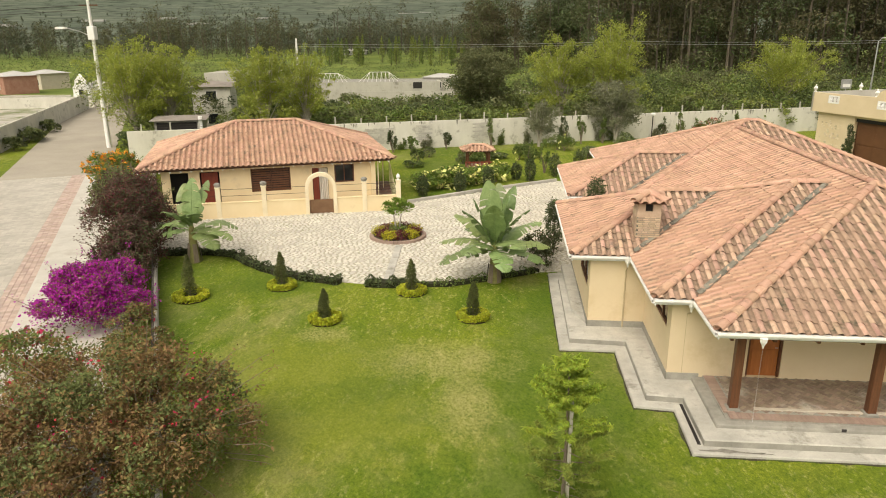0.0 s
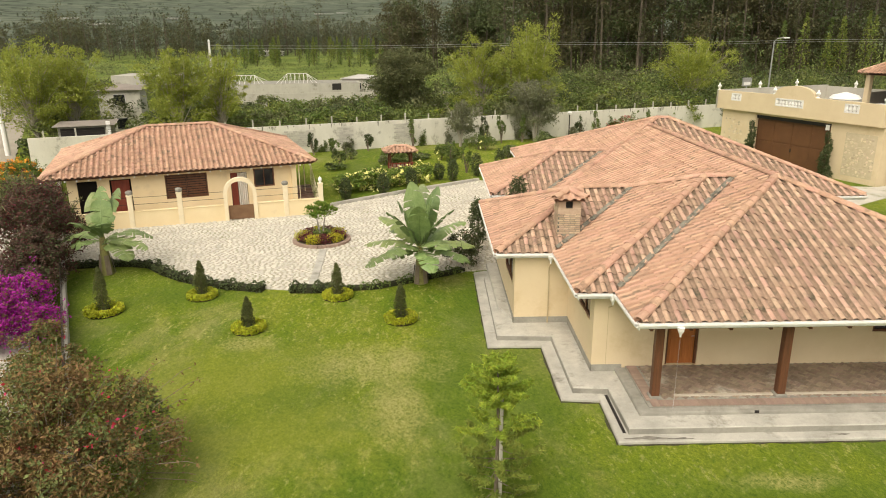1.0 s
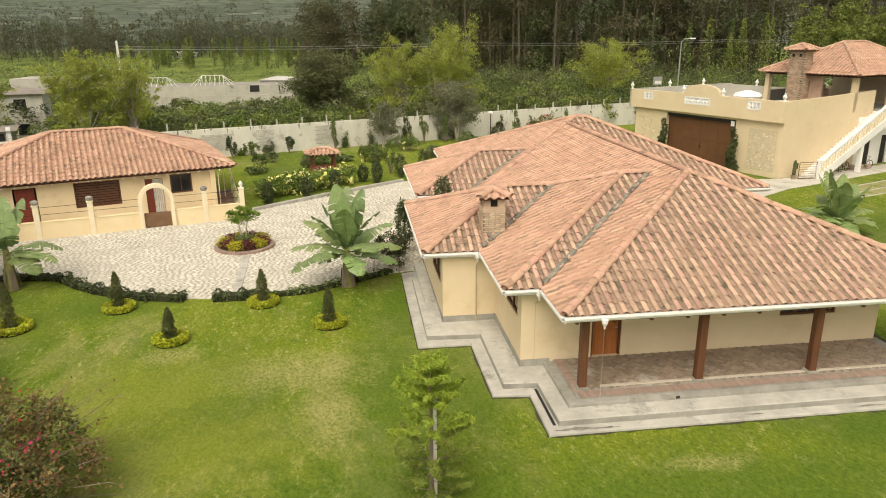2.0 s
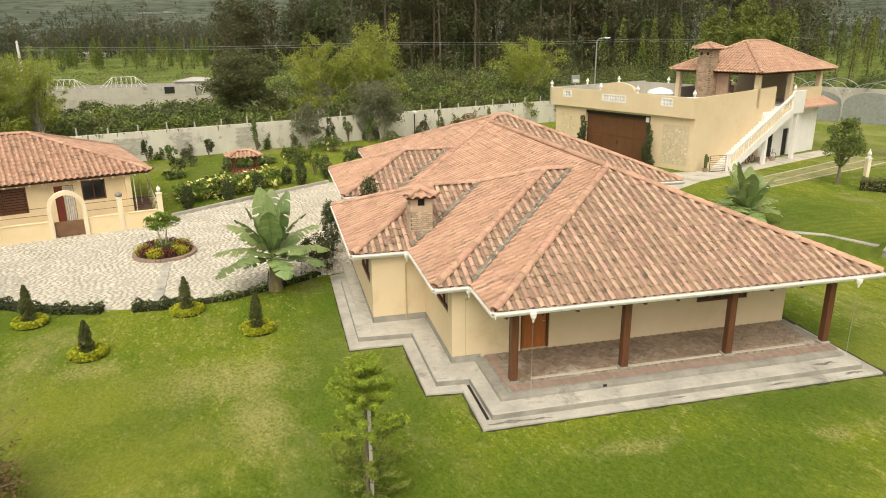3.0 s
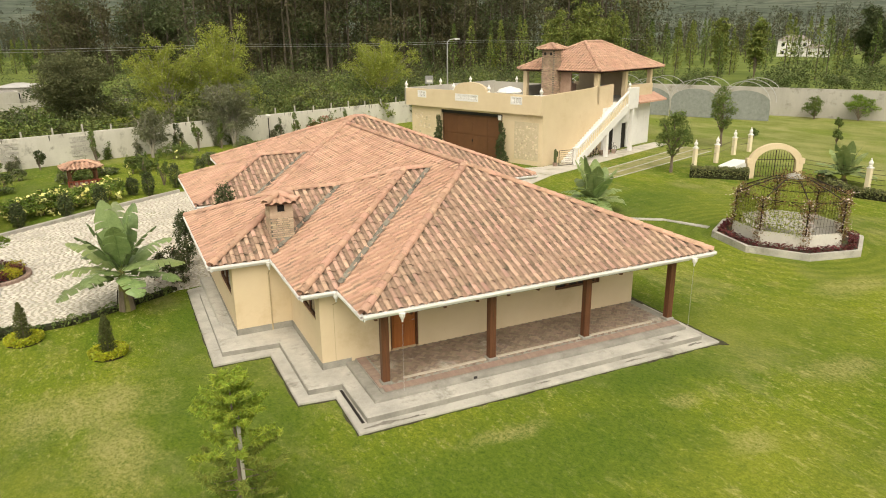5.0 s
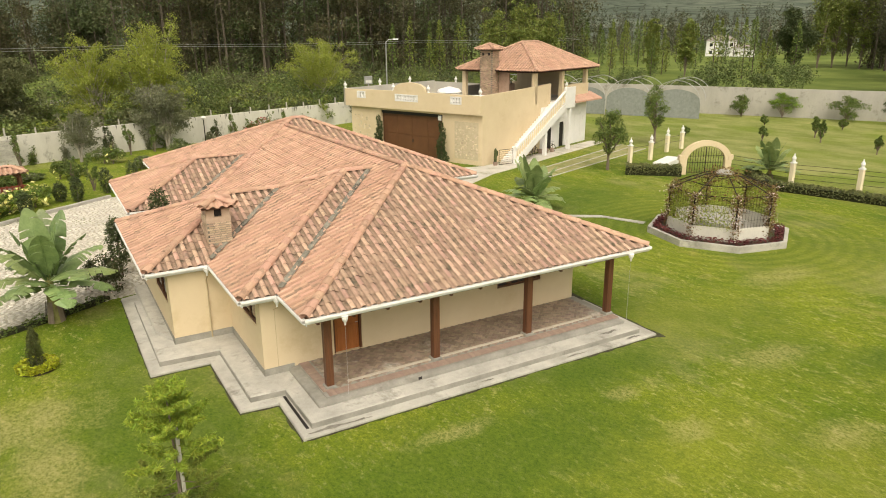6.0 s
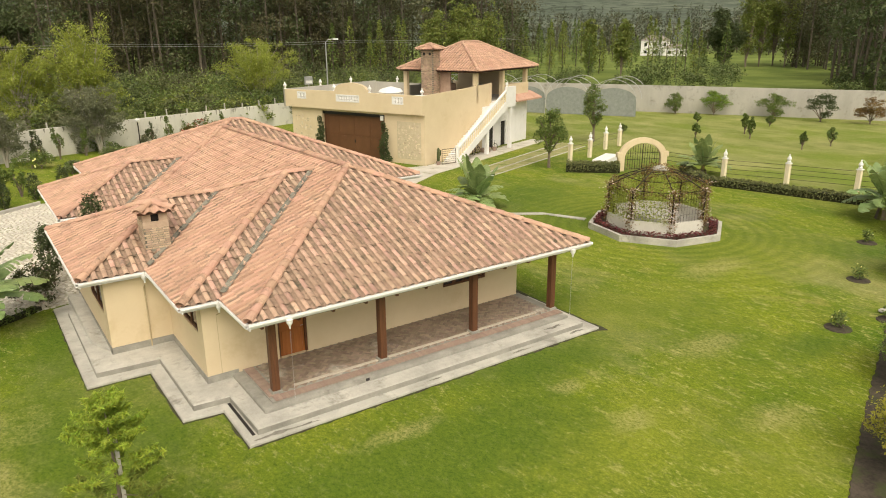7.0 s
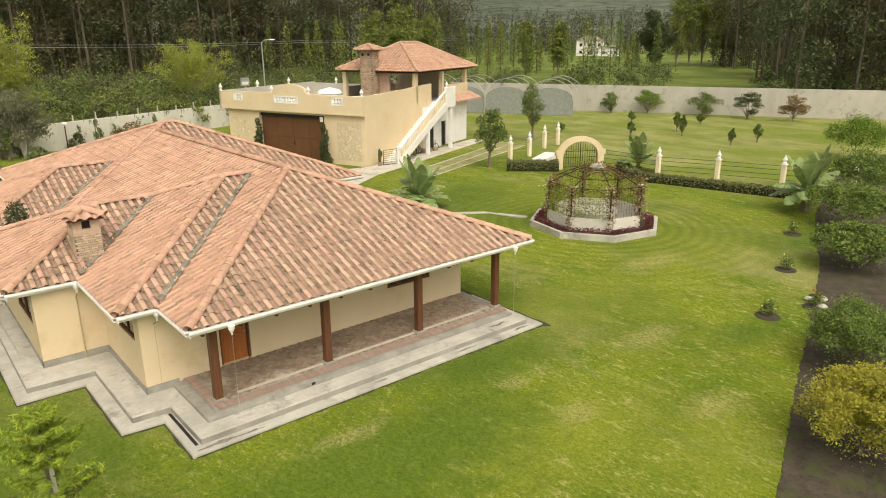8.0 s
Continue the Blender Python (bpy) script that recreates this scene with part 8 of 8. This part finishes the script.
def willow(name, label, x, y, h, width, leaf, count, size, seed, rise=(25, 88), shoots=70, fork=0.14, spray=0.05, bark=PALEBARK, stout=0.018):
    """A tree of many rising, arching shoots with feathery leaf sprays."""
    rng = np.random.default_rng(seed)
    t = thing(name, label, "tree", pose(x, y, terrain(x, y)))
    wood_, leaves = Shape(), []
    stems = []
    for k in range(4):
        a = rng.uniform(0, 2 * math.pi)
        top = Vector((math.cos(a) * width * 0.12, math.sin(a) * width * 0.12, h * rng.uniform(0.35, 0.55)))
        part("trunk", Shape().tube([(0, 0, -0.1), (top.x * 0.3, top.y * 0.3, top.z * 0.45), tuple(top)], [h * stout + 0.04, h * stout * 0.65 + 0.03, 0.04], 7), bark, t)
        stems.append(top)
    sprays = 5
    per = max(6, int(count / shoots / sprays))
    for k in range(shoots):
        top = stems[k % 4]
        f = rng.uniform(fork / 0.5, 1)
        base = Vector((top.x * f, top.y * f, top.z * f))
        el = radians(rng.uniform(*rise))
        a = rng.uniform(0, 2 * math.pi)
        d = Vector((math.cos(a) * math.cos(el), math.sin(a) * math.cos(el), math.sin(el)))
        reach = min((h * rng.uniform(0.72, 1.0) - base.z) / max(d.z, 0.15), width * 0.5 * rng.uniform(0.6, 1.08) / max(math.cos(el), 0.05), h * 0.75)
        tip = base + d * reach
        mid = base.lerp(tip, 0.55) + Vector((0, 0, reach * 0.1))
        wood_.tube([tuple(base), tuple(mid), tuple(tip)], [0.025 + 0.003 * h, 0.018, 0.008], 4)
        for j in range(sprays):
            u = 0.35 + 0.65 * (j + rng.random()) / sprays
            c = np.array(base) * (1 - u) ** 2 + np.array(mid) * 2 * u * (1 - u) + np.array(tip) * u ** 2
            r = spray * width * rng.uniform(0.55, 1.2)
            c = c + rng.normal(size=3) * r * 0.8
            tuft = rng.normal(size=(per, 3)) * np.array([r, r, r * 0.6])
            tuft[:, 2] -= np.hypot(tuft[:, 0], tuft[:, 1]) * 0.55
            leaves.append(c + tuft)
    tagged(part("twig_mass", wood_, bark, t), kind="stuff")
    P = np.concatenate(leaves)
    leaf_part("crown", P[P[:, 2] > h * 0.04 + (0.22 * h * rng.random(len(P)) if rise[0] < 40 else 0)], size, leaf, t, rng, aspect=0.42, up=0.1)
    return t


for i, (b, d, h, w, n) in enumerate(((-29.0, 75, 11.0, 9.0, 10500), (-26.8, 77, 11.4, 7.0, 8000), (-19.7, 73, 9.8, 7.6, 9500), (-16.4, 76, 9.4, 6.5, 7000), (4.2, 86, 10.8, 8.5, 9000), (8.0, 88, 12.2, 10.0, 12000), (20.2, 100, 10.4, 10.5, 11000))):
    willow("willow", "feathery yellow green willow behind the boundary wall", *polar(b, d), h, w, LEAF_WILLOW, int(n * 2.2), 0.1, 300 + i, shoots=56, spray=0.042)
LEAF_GREY = leaf_mat("grey green leaf", (0.13, 0.145, 0.078), (0.26, 0.27, 0.16), 0.25)
willow("grey_conifer", "wide feathery grey green tree before the boundary wall", 4.4, 53.4, 6.6, 6.0, LEAF_GREY, 14000, 0.1, 221, rise=(8, 80), shoots=46, spray=0.042)
willow("grey_shrub_tree", "airy grey green shrub tree before the boundary wall", -3.4, 49.9, 4.6, 4.0, LEAF_GREY, 7000, 0.09, 220, rise=(20, 85), shoots=30, spray=0.05)
# low planting between the flower garden and the wall
lrng = np.random.default_rng(600)
for i in range(26):
    u = lrng.uniform(0.0, 1.0)
    x, y = -15.0 + 30 * u + lrng.uniform(-1, 1), 44.2 + 10.4 * u - lrng.uniform(0.3, 6.5)
    if math.hypot(x + 8.8, y - 38) < 2.2:
        continue
    r, h = lrng.uniform(0.5, 1.1), lrng.uniform(0.5, 1.5)
    flowering_shrub("garden_shrub", "low green shrub in the garden before the wall", x, y, [(0, 0, h * 0.5, r, r, h * 0.5), (r * 0.5, 0.1, h * 0.4, r * 0.6, r * 0.6, h * 0.45), (-r * 0.4, -0.2, h * 0.5, r * 0.5, r * 0.5, h * 0.6)], 900, 0.075,
                    [((LEAF_MID, LEAF_DARK, LEAF_GREY)[i % 3], "foliage"), (LEAF_MID, "foliage")], 610 + i, (PETAL_YELLOW, "blossom", 5, 0.12, 3) if i % 6 == 0 else None)
for i in range(11):
    u = (i + lrng.random()) / 11
    x = 18 + 44 * u
    w = NW @ Vector((x, -0.3, 0))
    h = lrng.uniform(0.9, 2.4)
    ct = thing("wall_climber", "straggling green climber against the grey wall", "climbing plant", pose(w.x, w.y, 0, 0, 0, 19.2))
    st, lp = Shape(), []
    for k in range(5):
        px, path = 0.0, []
        for q in range(6):
            path.append((px, lrng.uniform(-0.05, 0.1), h * q / 5 * (0.6 + 0.4 * (k == 0))))
            px += lrng.uniform(-0.3, 0.3)
        st.tube(path, [0.02] * 6, 4)
        for a, b in zip(path[:-1], path[1:]):
            tt = lrng.random((26, 1))
            lp.append(np.array(a)[None] * (1 - tt) + np.array(b)[None] * tt + lrng.normal(size=(26, 3)) * 0.1)
    part("stems", st, BARK, ct)
    leaf_part("foliage", np.concatenate(lp), 0.075, LEAF_MID if i % 2 else LEAF_GREY, ct, lrng)
for i, (b, d, h, w) in enumerate(((34.3, 128, 15, 6), (36.6, 132, 17, 7), (38.8, 136, 16, 6.5))):
    willow("poplar", "tall light green tree behind the flat-roofed building", *polar(b, d), h, w, LEAF_POPLAR, 7000, 0.24, 320 + i, rise=(50, 88), shoots=34, spray=0.07, fork=0.03, bark=BARK, stout=0.007)
for i, (b, d, h, w) in enumerate(((57.9, 228, 25, 6), (58.8, 232, 27, 6.5), (59.7, 238, 24, 6), (60.5, 230, 26, 6), (49.0, 172, 14, 4), (46.5, 190, 15, 4))):
    willow("poplar", "tall narrow light green poplar in the far meadow", *polar(b, d), h, w, LEAF_POPLAR, 5200, 0.32, 330 + i, rise=(66, 89), shoots=40, spray=0.09, fork=0.01, bark=BARK, stout=0.005)
LEAF_BROAD = leaf_mat("broad dull leaf", (0.075, 0.09, 0.034), (0.18, 0.19, 0.085), 0.3)
tree("broadleaf_tree", "round dark green tree behind the boundary wall", *polar(-1.8, 86), 9.6, 10.5, LEAF_BROAD, BARK, 30000, 0.14, 303, trunk_h=0.12, blobs=12, gaps=0.15, aspect=0.4)
tree("broadleaf_tree", "tall dark tree at the edge of the meadow", *polar(56.3, 195), 17, 11, LEAF_DARK, BARK, 9000, 0.34, 304, trunk_h=0.12, blobs=10, gaps=0.2, aspect=0.4)

LEAF_SCRUB = leaf_mat("scrub leaf", (0.105, 0.14, 0.04), (0.23, 0.275, 0.09), 0.3)
# thicket along the outside of the wall and the scrub behind
rng = np.random.default_rng(400)
thicket_kinds = [LEAF_SCRUB, LEAF_BROAD, LEAF_MID, LEAF_DARK, LEAF_POPLAR]
bushes = [[] for _ in thicket_kinds]


def scrub_bush(x, y, r, h, n):
    """Leaf points of one uneven bush."""
    core = [(x, y, h * 0.5, r, r, h * 0.5)]
    return blob_points(lumps(core, rng, 9, 0.42), n, rng, 0.5)


for k in range(430):
    b = rng.uniform(-30, 33)
    u = rng.random()
    open_lot = -17.5 < b < -4.5
    x, y = polar(b, 66 + 0.25 * (b + 26) + 6 + u * (24 if open_lot else 38))
    r = rng.uniform(1.2, 2.7)
    h = rng.uniform(1.4, 3.0) if open_lot else rng.uniform(1.6, 4.0) + u * 1.6
    bushes[rng.choice(5, p=(0.32, 0.28, 0.2, 0.14, 0.06))].append(scrub_bush(x, y, r, h, 310))
for k in range(150):
    x, y = polar(rng.uniform(8, 42), rng.uniform(105, 150))
    bushes[rng.choice(5, p=(0.2, 0.34, 0.2, 0.2, 0.06))].append(scrub_bush(x, y, rng.uniform(2, 4), rng.uniform(3, 6), 190))
for k in range(150):
    u = rng.random()
    x, y = polar(rng.uniform(-33, -17), 100 + 190 * u)
    bushes[rng.choice(5, p=(0.22, 0.3, 0.14, 0.28, 0.06))].append(scrub_bush(x, y, rng.uniform(1.8, 3.6) + u, rng.uniform(2.0, 5.0) + 3 * u, 130))
for k in range(110):
    u = rng.random()
    x, y = polar(rng.uniform(-48, -33), 178 + 130 * u)
    bushes[rng.choice(5, p=(0.22, 0.3, 0.14, 0.28, 0.06))].append(scrub_bush(x, y, rng.uniform(2.5, 4.5), rng.uniform(3.0, 7.0) + 3 * u, 120))
for k in range(140):
    x, y = polar(rng.uniform(-20, 2), rng.uniform(136, 300))
    bushes[rng.choice(5, p=(0.2, 0.3, 0.15, 0.3, 0.05))].append(scrub_bush(x, y, rng.uniform(2, 4.5), rng.uniform(1.5, 4), 90))
chunks = []
for i, c in enumerate(bushes):
    lv, lq = leaf_quads(np.concatenate(c), 0.17, rng, 0.5)
    chunks.append((lv, lq, i))
v, q, k = merge_arrays(chunks)
tagged(part("thicket", quick_mesh("thicket", v, q, thicket_kinds, k), LEAF_SCRUB), "dense green scrub beyond the boundary wall", "shrubs", kind="stuff")


def wood(name, label, zones, leaf_list, bark, leaves, size, seed, width=0.22, start=0.35, droop=1.0, column=False):
    """Far woods as one mass of trunks and leaf clumps."""
    rng = np.random.default_rng(seed)
    trunks, clouds = Shape(), [[] for _ in leaf_list]
    for b0, b1, d0, d1, h0, h1, n in zones:
        for i in range(n):
            x, y = polar(rng.uniform(b0, b1), rng.uniform(d0, d1))
            z0 = terrain(x, y)
            h = rng.uniform(h0, h1)
            lean = rng.normal(size=2) * 0.02 * h
            trunks.tube([(x, y, z0 - 0.5), (x + lean[0] * 0.5, y + lean[1] * 0.5, z0 + h * 0.5), (x + lean[0], y + lean[1], z0 + h * 0.92)], [h * 0.008 + 0.05, h * 0.006 + 0.03, 0.03], 5)
            m_ = rng.integers(5, 9)
            bl = []
            for j in range(m_):
                t = start + (1 - start) * (j + rng.random()) / m_
                w = h * width * (1.15 - 0.8 * abs(t - 0.6)) * rng.uniform(0.5, 0.9)
                a = rng.uniform(0, 2 * math.pi)
                off = w * rng.uniform(0.1, 0.7)
                bl.append((x + lean[0] * t + off * math.cos(a), y + lean[1] * t + off * math.sin(a), z0 + h * t, w * 0.6, w * 0.6, h * 0.07 * droop + 0.5))
            if column:
                u = rng.random(leaves) ** 0.8
                wide = h * width * np.interp(u, [0, 0.15, 0.5, 1], [0.2, 0.55, 0.5, 0.05]) * rng.random(leaves) ** 0.5
                a = rng.uniform(0, 2 * math.pi, leaves)
                pts = np.stack([x + lean[0] * u + wide * np.cos(a), y + lean[1] * u + wide * np.sin(a), z0 + 0.3 + h * u], 1)
            else:
                pts = blob_points(bl, leaves, rng, 0.6)
            clouds[rng.integers(len(leaf_list))].append(pts)
    tv = np.array(trunks.v)
    chunks = [(tv, np.array([f for f in trunks.f if len(f) == 4]), 0)]
    for i, c in enumerate(clouds):
        if c:
            lv, lq = leaf_quads(np.concatenate(c), size, rng, 0.42, 0.1)
            chunks.append((lv, lq, i + 1))
    v, q, k = merge_arrays(chunks)
    return tagged(part(name, quick_mesh(name, v, q, [bark] + leaf_list, k), bark), label, "woods", kind="stuff")


EUCBARK = surf("eucalyptus bark", (0.06, 0.05, 0.038), (0.15, 0.125, 0.095), scale=1.5, rough=0.95, stretch=(2, 2, 0.3))
LEAF_OLIVE = leaf_mat("olive leaf", (0.06, 0.058, 0.028), (0.14, 0.125, 0.06))
# greyer leaf colours stand in for haze over the distant trees
LEAF_HAZE = leaf_mat("hazed far leaf", (0.09, 0.105, 0.07), (0.15, 0.165, 0.115))
LEAF_FAR_HAZE = leaf_mat("hazed far pine leaf", (0.075, 0.09, 0.055), (0.13, 0.15, 0.095))
wood("eucalyptus_wood", "tall dark eucalyptus wood with bare pale trunks", [(-3, 9, 215, 280, 15, 25, 70), (6, 26, 165, 215, 24, 34, 120), (24, 41, 175, 230, 22, 33, 84), (63.5, 80, 165, 200, 26, 36, 50), (64.6, 77, 128, 160, 20, 30, 30), (61.0, 65, 215, 250, 22, 30, 20)], [LEAF_EUC, LEAF_DARK, LEAF_OLIVE], EUCBARK, 860, 0.38, 500, width=0.32, start=0.05)
wood("far_wood", "distant dark tree line below the hills", [(-48, -2, 320, 430, 9, 16, 520), (-14, -2, 330, 420, 13, 24, 50), (-30, -18, 300, 420, 13, 22, 50), (38, 63, 300, 380, 10, 19, 150)], [LEAF_FAR_HAZE, LEAF_EUC], EUCBARK, 170, 0.46, 501, width=0.36, start=0.03)
wood("poplar_rows", "light green poplars standing in the far meadows", [(39, 57, 170, 260, 8, 14, 46), (26, 40, 150, 175, 9, 14, 18), (-15, -3, 235, 300, 6, 9.5, 46)], [LEAF_POPLAR, LEAF_MID], EUCBARK, 460, 0.27, 502, width=0.22, start=0.0, column=True)
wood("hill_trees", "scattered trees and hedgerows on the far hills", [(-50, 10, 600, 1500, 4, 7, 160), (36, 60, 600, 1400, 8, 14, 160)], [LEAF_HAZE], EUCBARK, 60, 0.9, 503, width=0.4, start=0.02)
rng = np.random.default_rng(410)
near_scrub = []
LEAF_SCRUB_DEEP = leaf_mat("deep scrub leaf", (0.07, 0.1, 0.03), (0.16, 0.2, 0.07), 0.35)
for k in range(120):
    b = rng.uniform(40, 80)
    if 57 < b < 64:
        continue
    x, y = polar(b, rng.uniform(112, 150) if b < 58 else rng.uniform(125, 150))
    h = rng.uniform(3.0, 6.5) if 49 < b < 57 else rng.uniform(1.5, 4.5)
    r = rng.uniform(1.5, 3)
    near_scrub.append(scrub_bush(x, y, r, h, 240))
leaf_part("scrub", np.concatenate(near_scrub), 0.19, LEAF_SCRUB_DEEP, None, rng)
tagged(bpy.data.objects["scrub"], "green scrub beyond the orchard wall", "shrubs", kind="stuff")


# buildings in the distance
def far_house(label, b, d, w, depth, h, wall, turn, roof_mat=None, roof_h=1.5, floors=1, name="far_house", glazed=True):
    x, y = polar(b, d)
    t = thing(name, label, "house", pose(x, y, terrain(x, y), 0, 0, turn))
    part("wall", Shape().box(-w / 2, 0, 0, w / 2, depth, h, 0.02), wall, t)
    if roof_mat:
        e = 0.4
        d2 = depth / 2 + e
        part("roof", Shape().add([(-w / 2 - e, -e, h), (w / 2 + e, -e, h), (w / 2 + e, depth + e, h), (-w / 2 - e, depth + e, h), (-w / 2 - e + d2 * 0.8, depth / 2, h + roof_h), (w / 2 + e - d2 * 0.8, depth / 2, h + roof_h)],
                                 [(0, 1, 5, 4), (1, 2, 5), (2, 3, 4, 5), (3, 0, 4), (3, 2, 1, 0)]), roof_mat, t)
    fh = h / floors
    for f in range(floors if glazed else 0):
        k = max(1, int(w / 3.2))
        for i in range(k):
            cx = -w / 2 + (i + 0.5) * w / k
            wn_ = part("window", Shape().box(cx - 0.55, -0.06, f * fh + 0.9, cx + 0.55, -0.02, f * fh + 2.0), GLASS, t)
            part("frame", Shape().box(cx - 0.6, -0.04, f * fh + 0.84, cx + 0.6, 0.0, f * fh + 2.06), WHITE, wn_)
    return t


BROWNROOF = surf("brown grey roofing", (0.2, 0.175, 0.15), (0.32, 0.285, 0.25), scale=0.5, rough=0.9)
GREYROOF = surf("grey roofing", (0.4, 0.39, 0.37), (0.55, 0.54, 0.51), scale=0.5, rough=0.9)
uh = far_house("unfinished pale house with bare white roof frames", -11.6, 128, 27, 9, 2.4, WALLGREY, 8, glazed=False)
part("inner_court", Shape().box(-13.0, 0.3, 2.4, 13.0, 8.7, 2.44), PLINTH, uh)
for x0, w, d, top in ((-7.0, 7.6, 7.0, 1.25), (2.4, 7.0, 7.0, 1.45)):
    mid = d / 2 + 0.7
    part("ridge", Shape().tube([(x0 - w / 4, mid, 2.45 + top), (x0 + w / 4, mid, 2.45 + top)], 0.05, 4), WHITE, uh)
    for k in range(10):
        x = -w / 2 + w * k / 9
        peak = (x0 + max(-w / 4, min(w / 4, x)), mid, 2.45 + top)
        part("rafter", Shape().tube([(x0 + x, 0.4, 2.45), peak], 0.035, 4), WHITE, uh)
        part("rafter", Shape().tube([(x0 + x, d + 1.0, 2.45), peak], 0.035, 4), WHITE, uh)
for x0 in (-13.2, -10.4):
    part("inner_wall", Shape().box(x0, 2.0, 2.4, x0 + 1.8, 2.2, 3.2), WALLPALE, uh)
part("opening", Shape().box(8.6, -0.03, 1.2, 10.2, 0.0, 2.3), DARK, uh)
part("opening", Shape().box(-9.6, -0.03, 0.6, -8.9, 0.0, 2.2), DARK, uh)
far_house("low grey house with a slanting roof", -5.7, 133, 6, 6, 2.8, WALLGREY, -8, GREYROOF, 0.6)
far_house("white plastered house half hidden by trees", -23.5, 84, 4.2, 5, 5.0, WALLPALE, 14, BROWNROOF, 0.5, floors=2)
shed = far_house("grey shed with open dark front and white post", -26.1, 68.5, 4.2, 4, 3.1, PLINTH, 19, BROWNROOF, 0.25, name="shed", glazed=False)
part("opening", Shape().box(-1.9, -0.03, 0.1, 1.6, 0.0, 2.9), DARK, shed)
part("post", Shape().box(1.75, -0.2, 0, 2.1, 0.05, 3.4, 0.02), WHITE, shed, "white door post")
far_house("white house with flat roofs behind the trees", -21.5, 110, 10, 7, 5.2, WALLGREY, 0)
far_house("small red and beige house beyond the street", -37.4, 160, 5.5, 6, 3.4, surf("red brick wall", (0.3, 0.14, 0.1), (0.45, 0.26, 0.19), scale=1), -34, GREYROOF, 0.9)
far_house("low pale house beyond the street", -35.3, 172, 6.5, 6, 3.2, surf("beige wall", (0.5, 0.44, 0.34), (0.6, 0.54, 0.44)), -30, GREYROOF, 0.7)
strip("vacant_lot", [polar(-41, 86), polar(-35.3, 92), polar(-32.2, 150), polar(-38, 158)], 0.006, surf("bare lot", (0.34, 0.31, 0.26), (0.52, 0.49, 0.43), scale=0.4, rough=0.95, stain=(0.14, 0.17, 0.06), stain_scale=0.15, stain_at=0.52), "pale rubble lot behind the street wall", "ground")
part("lot_wall", Shape().box(0, 0, 0, 16, 0.2, 1.6), WALLPALE, bpy.data.objects["vacant_lot"], m=pose(*polar(-38.5, 128), 0, 0, 0, 12))
chapel = far_house("white chapel with a curved gable beyond the street", -32.3, 135, 3.6, 6, 2.4, WHITE, -25, GREYROOF, 0.9, name="chapel", glazed=False)
part("gable", Shape().add([(x, y, z) for y in (-0.35, -0.05) for x, z in ((-2.3, 0), (2.3, 0), (2.3, 2.2), (1.7, 2.5), (1.4, 3.4), (0.7, 3.9), (0.0, 4.5), (-0.7, 3.9), (-1.4, 3.4), (-1.7, 2.5), (-2.3, 2.2))],
                          [tuple(range(11)), tuple(range(21, 10, -1))] + [(i, 11 + i, 11 + (i + 1) % 11, (i + 1) % 11) for i in range(11)]), WHITE, chapel, "white curved gable front")
part("doorway", Shape().box(-0.6, -0.39, 0, 0.6, -0.35, 1.9), DARK, chapel)
part("bell_opening", Shape().box(-0.3, -0.39, 2.9, 0.3, -0.35, 3.5), DARK, chapel)
far_house("white two-storey house beyond the meadow", 51.4, 300, 11, 8, 5.8, WHITE, -52, BROWNROOF, 2.0, floors=2)
far_house("low white wing with a grey roof beyond the meadow", 52.9, 296, 9, 7, 3.1, WHITE, -52, BROWNROOF, 1.4)
far_house("long white greenhouse in the far meadow", -12.8, 330, 16, 8, 2.0, GREYROOF, 7, GREYROOF, 0.8, name="far_greenhouse")
for i, (b, d, w) in enumerate(((-36.5, 900, 20), (-31, 1100, 30), (-26, 1250, 26), (-24, 950, 34), (-8, 1400, 40), (-6.6, 1450, 24), (-19, 1200, 26))):
    far_house("pale greenhouse on the far hillside", b, d, w, 8, 2.5, GREYROOF, 10 * i, name="hill_greenhouse", glazed=False)
bw2 = part("wall_far", Shape().box(0, 0, 0, 46, 0.2, 2.2), WALLGREY, None, m=pose(*polar(-20, 112), 0, 0, 0, 5))
tagged(bw2, "pale boundary wall of the unfinished house", "wall", kind="structure")

# net tunnels beyond the garage
nets = thing("net_tunnel", "grey shade-net tunnels on bent steel hoops", "greenhouse", pose(61.5, 58.0, 0, 0, 0, -59.8))
NET = surf("shade net", (0.2, 0.22, 0.2), (0.31, 0.33, 0.305), scale=3, rough=0.9, grain=60)
for i in range(5):
    x0 = -14 + i * 6.0
    for y in (-1.0, 3.0, 7.0):
        pts = [(x0 + 3 - 3 * math.cos(math.pi * k / 12), y - 4, 2.0 + 2.7 * math.sin(math.pi * k / 12)) for k in range(13)]
        part("hoop", Shape().tube(pts, 0.04, 5), GALV, nets)
        part("hoop_leg", Shape().tube([(x0, y - 4, 0), (x0, y - 4, 1.9)], 0.06, 5), GALV, nets)
    s = Shape()
    pts = [(x0 + 3 - 2.95 * math.cos(math.pi * k / 12), 2.1 + 1.5 * math.sin(math.pi * k / 12)) for k in range(13)]
    s.add([(x, -4.6, z) for x, z in pts] + [(x, -4.55, 0.05) for x, z in pts], [(k, k + 1, 14 + k, 13 + k) for k in range(12)])
    part("net_front", s, NET, nets, "grey shade net")

# ---- single roof tiles over the porch ----
tv, tq = tile_arrays(main_roof.pitch)
TILE_MESH = quick_mesh("roof_tile", tv, tq, [TILE_ONE, TILE_SHADE_OLD], SHADED_FACES.astype(int))
for x, y, z in singles:
    part("roof_tile", TILE_MESH, TILE_ONE, house_deck, m=pose(x, y, z))
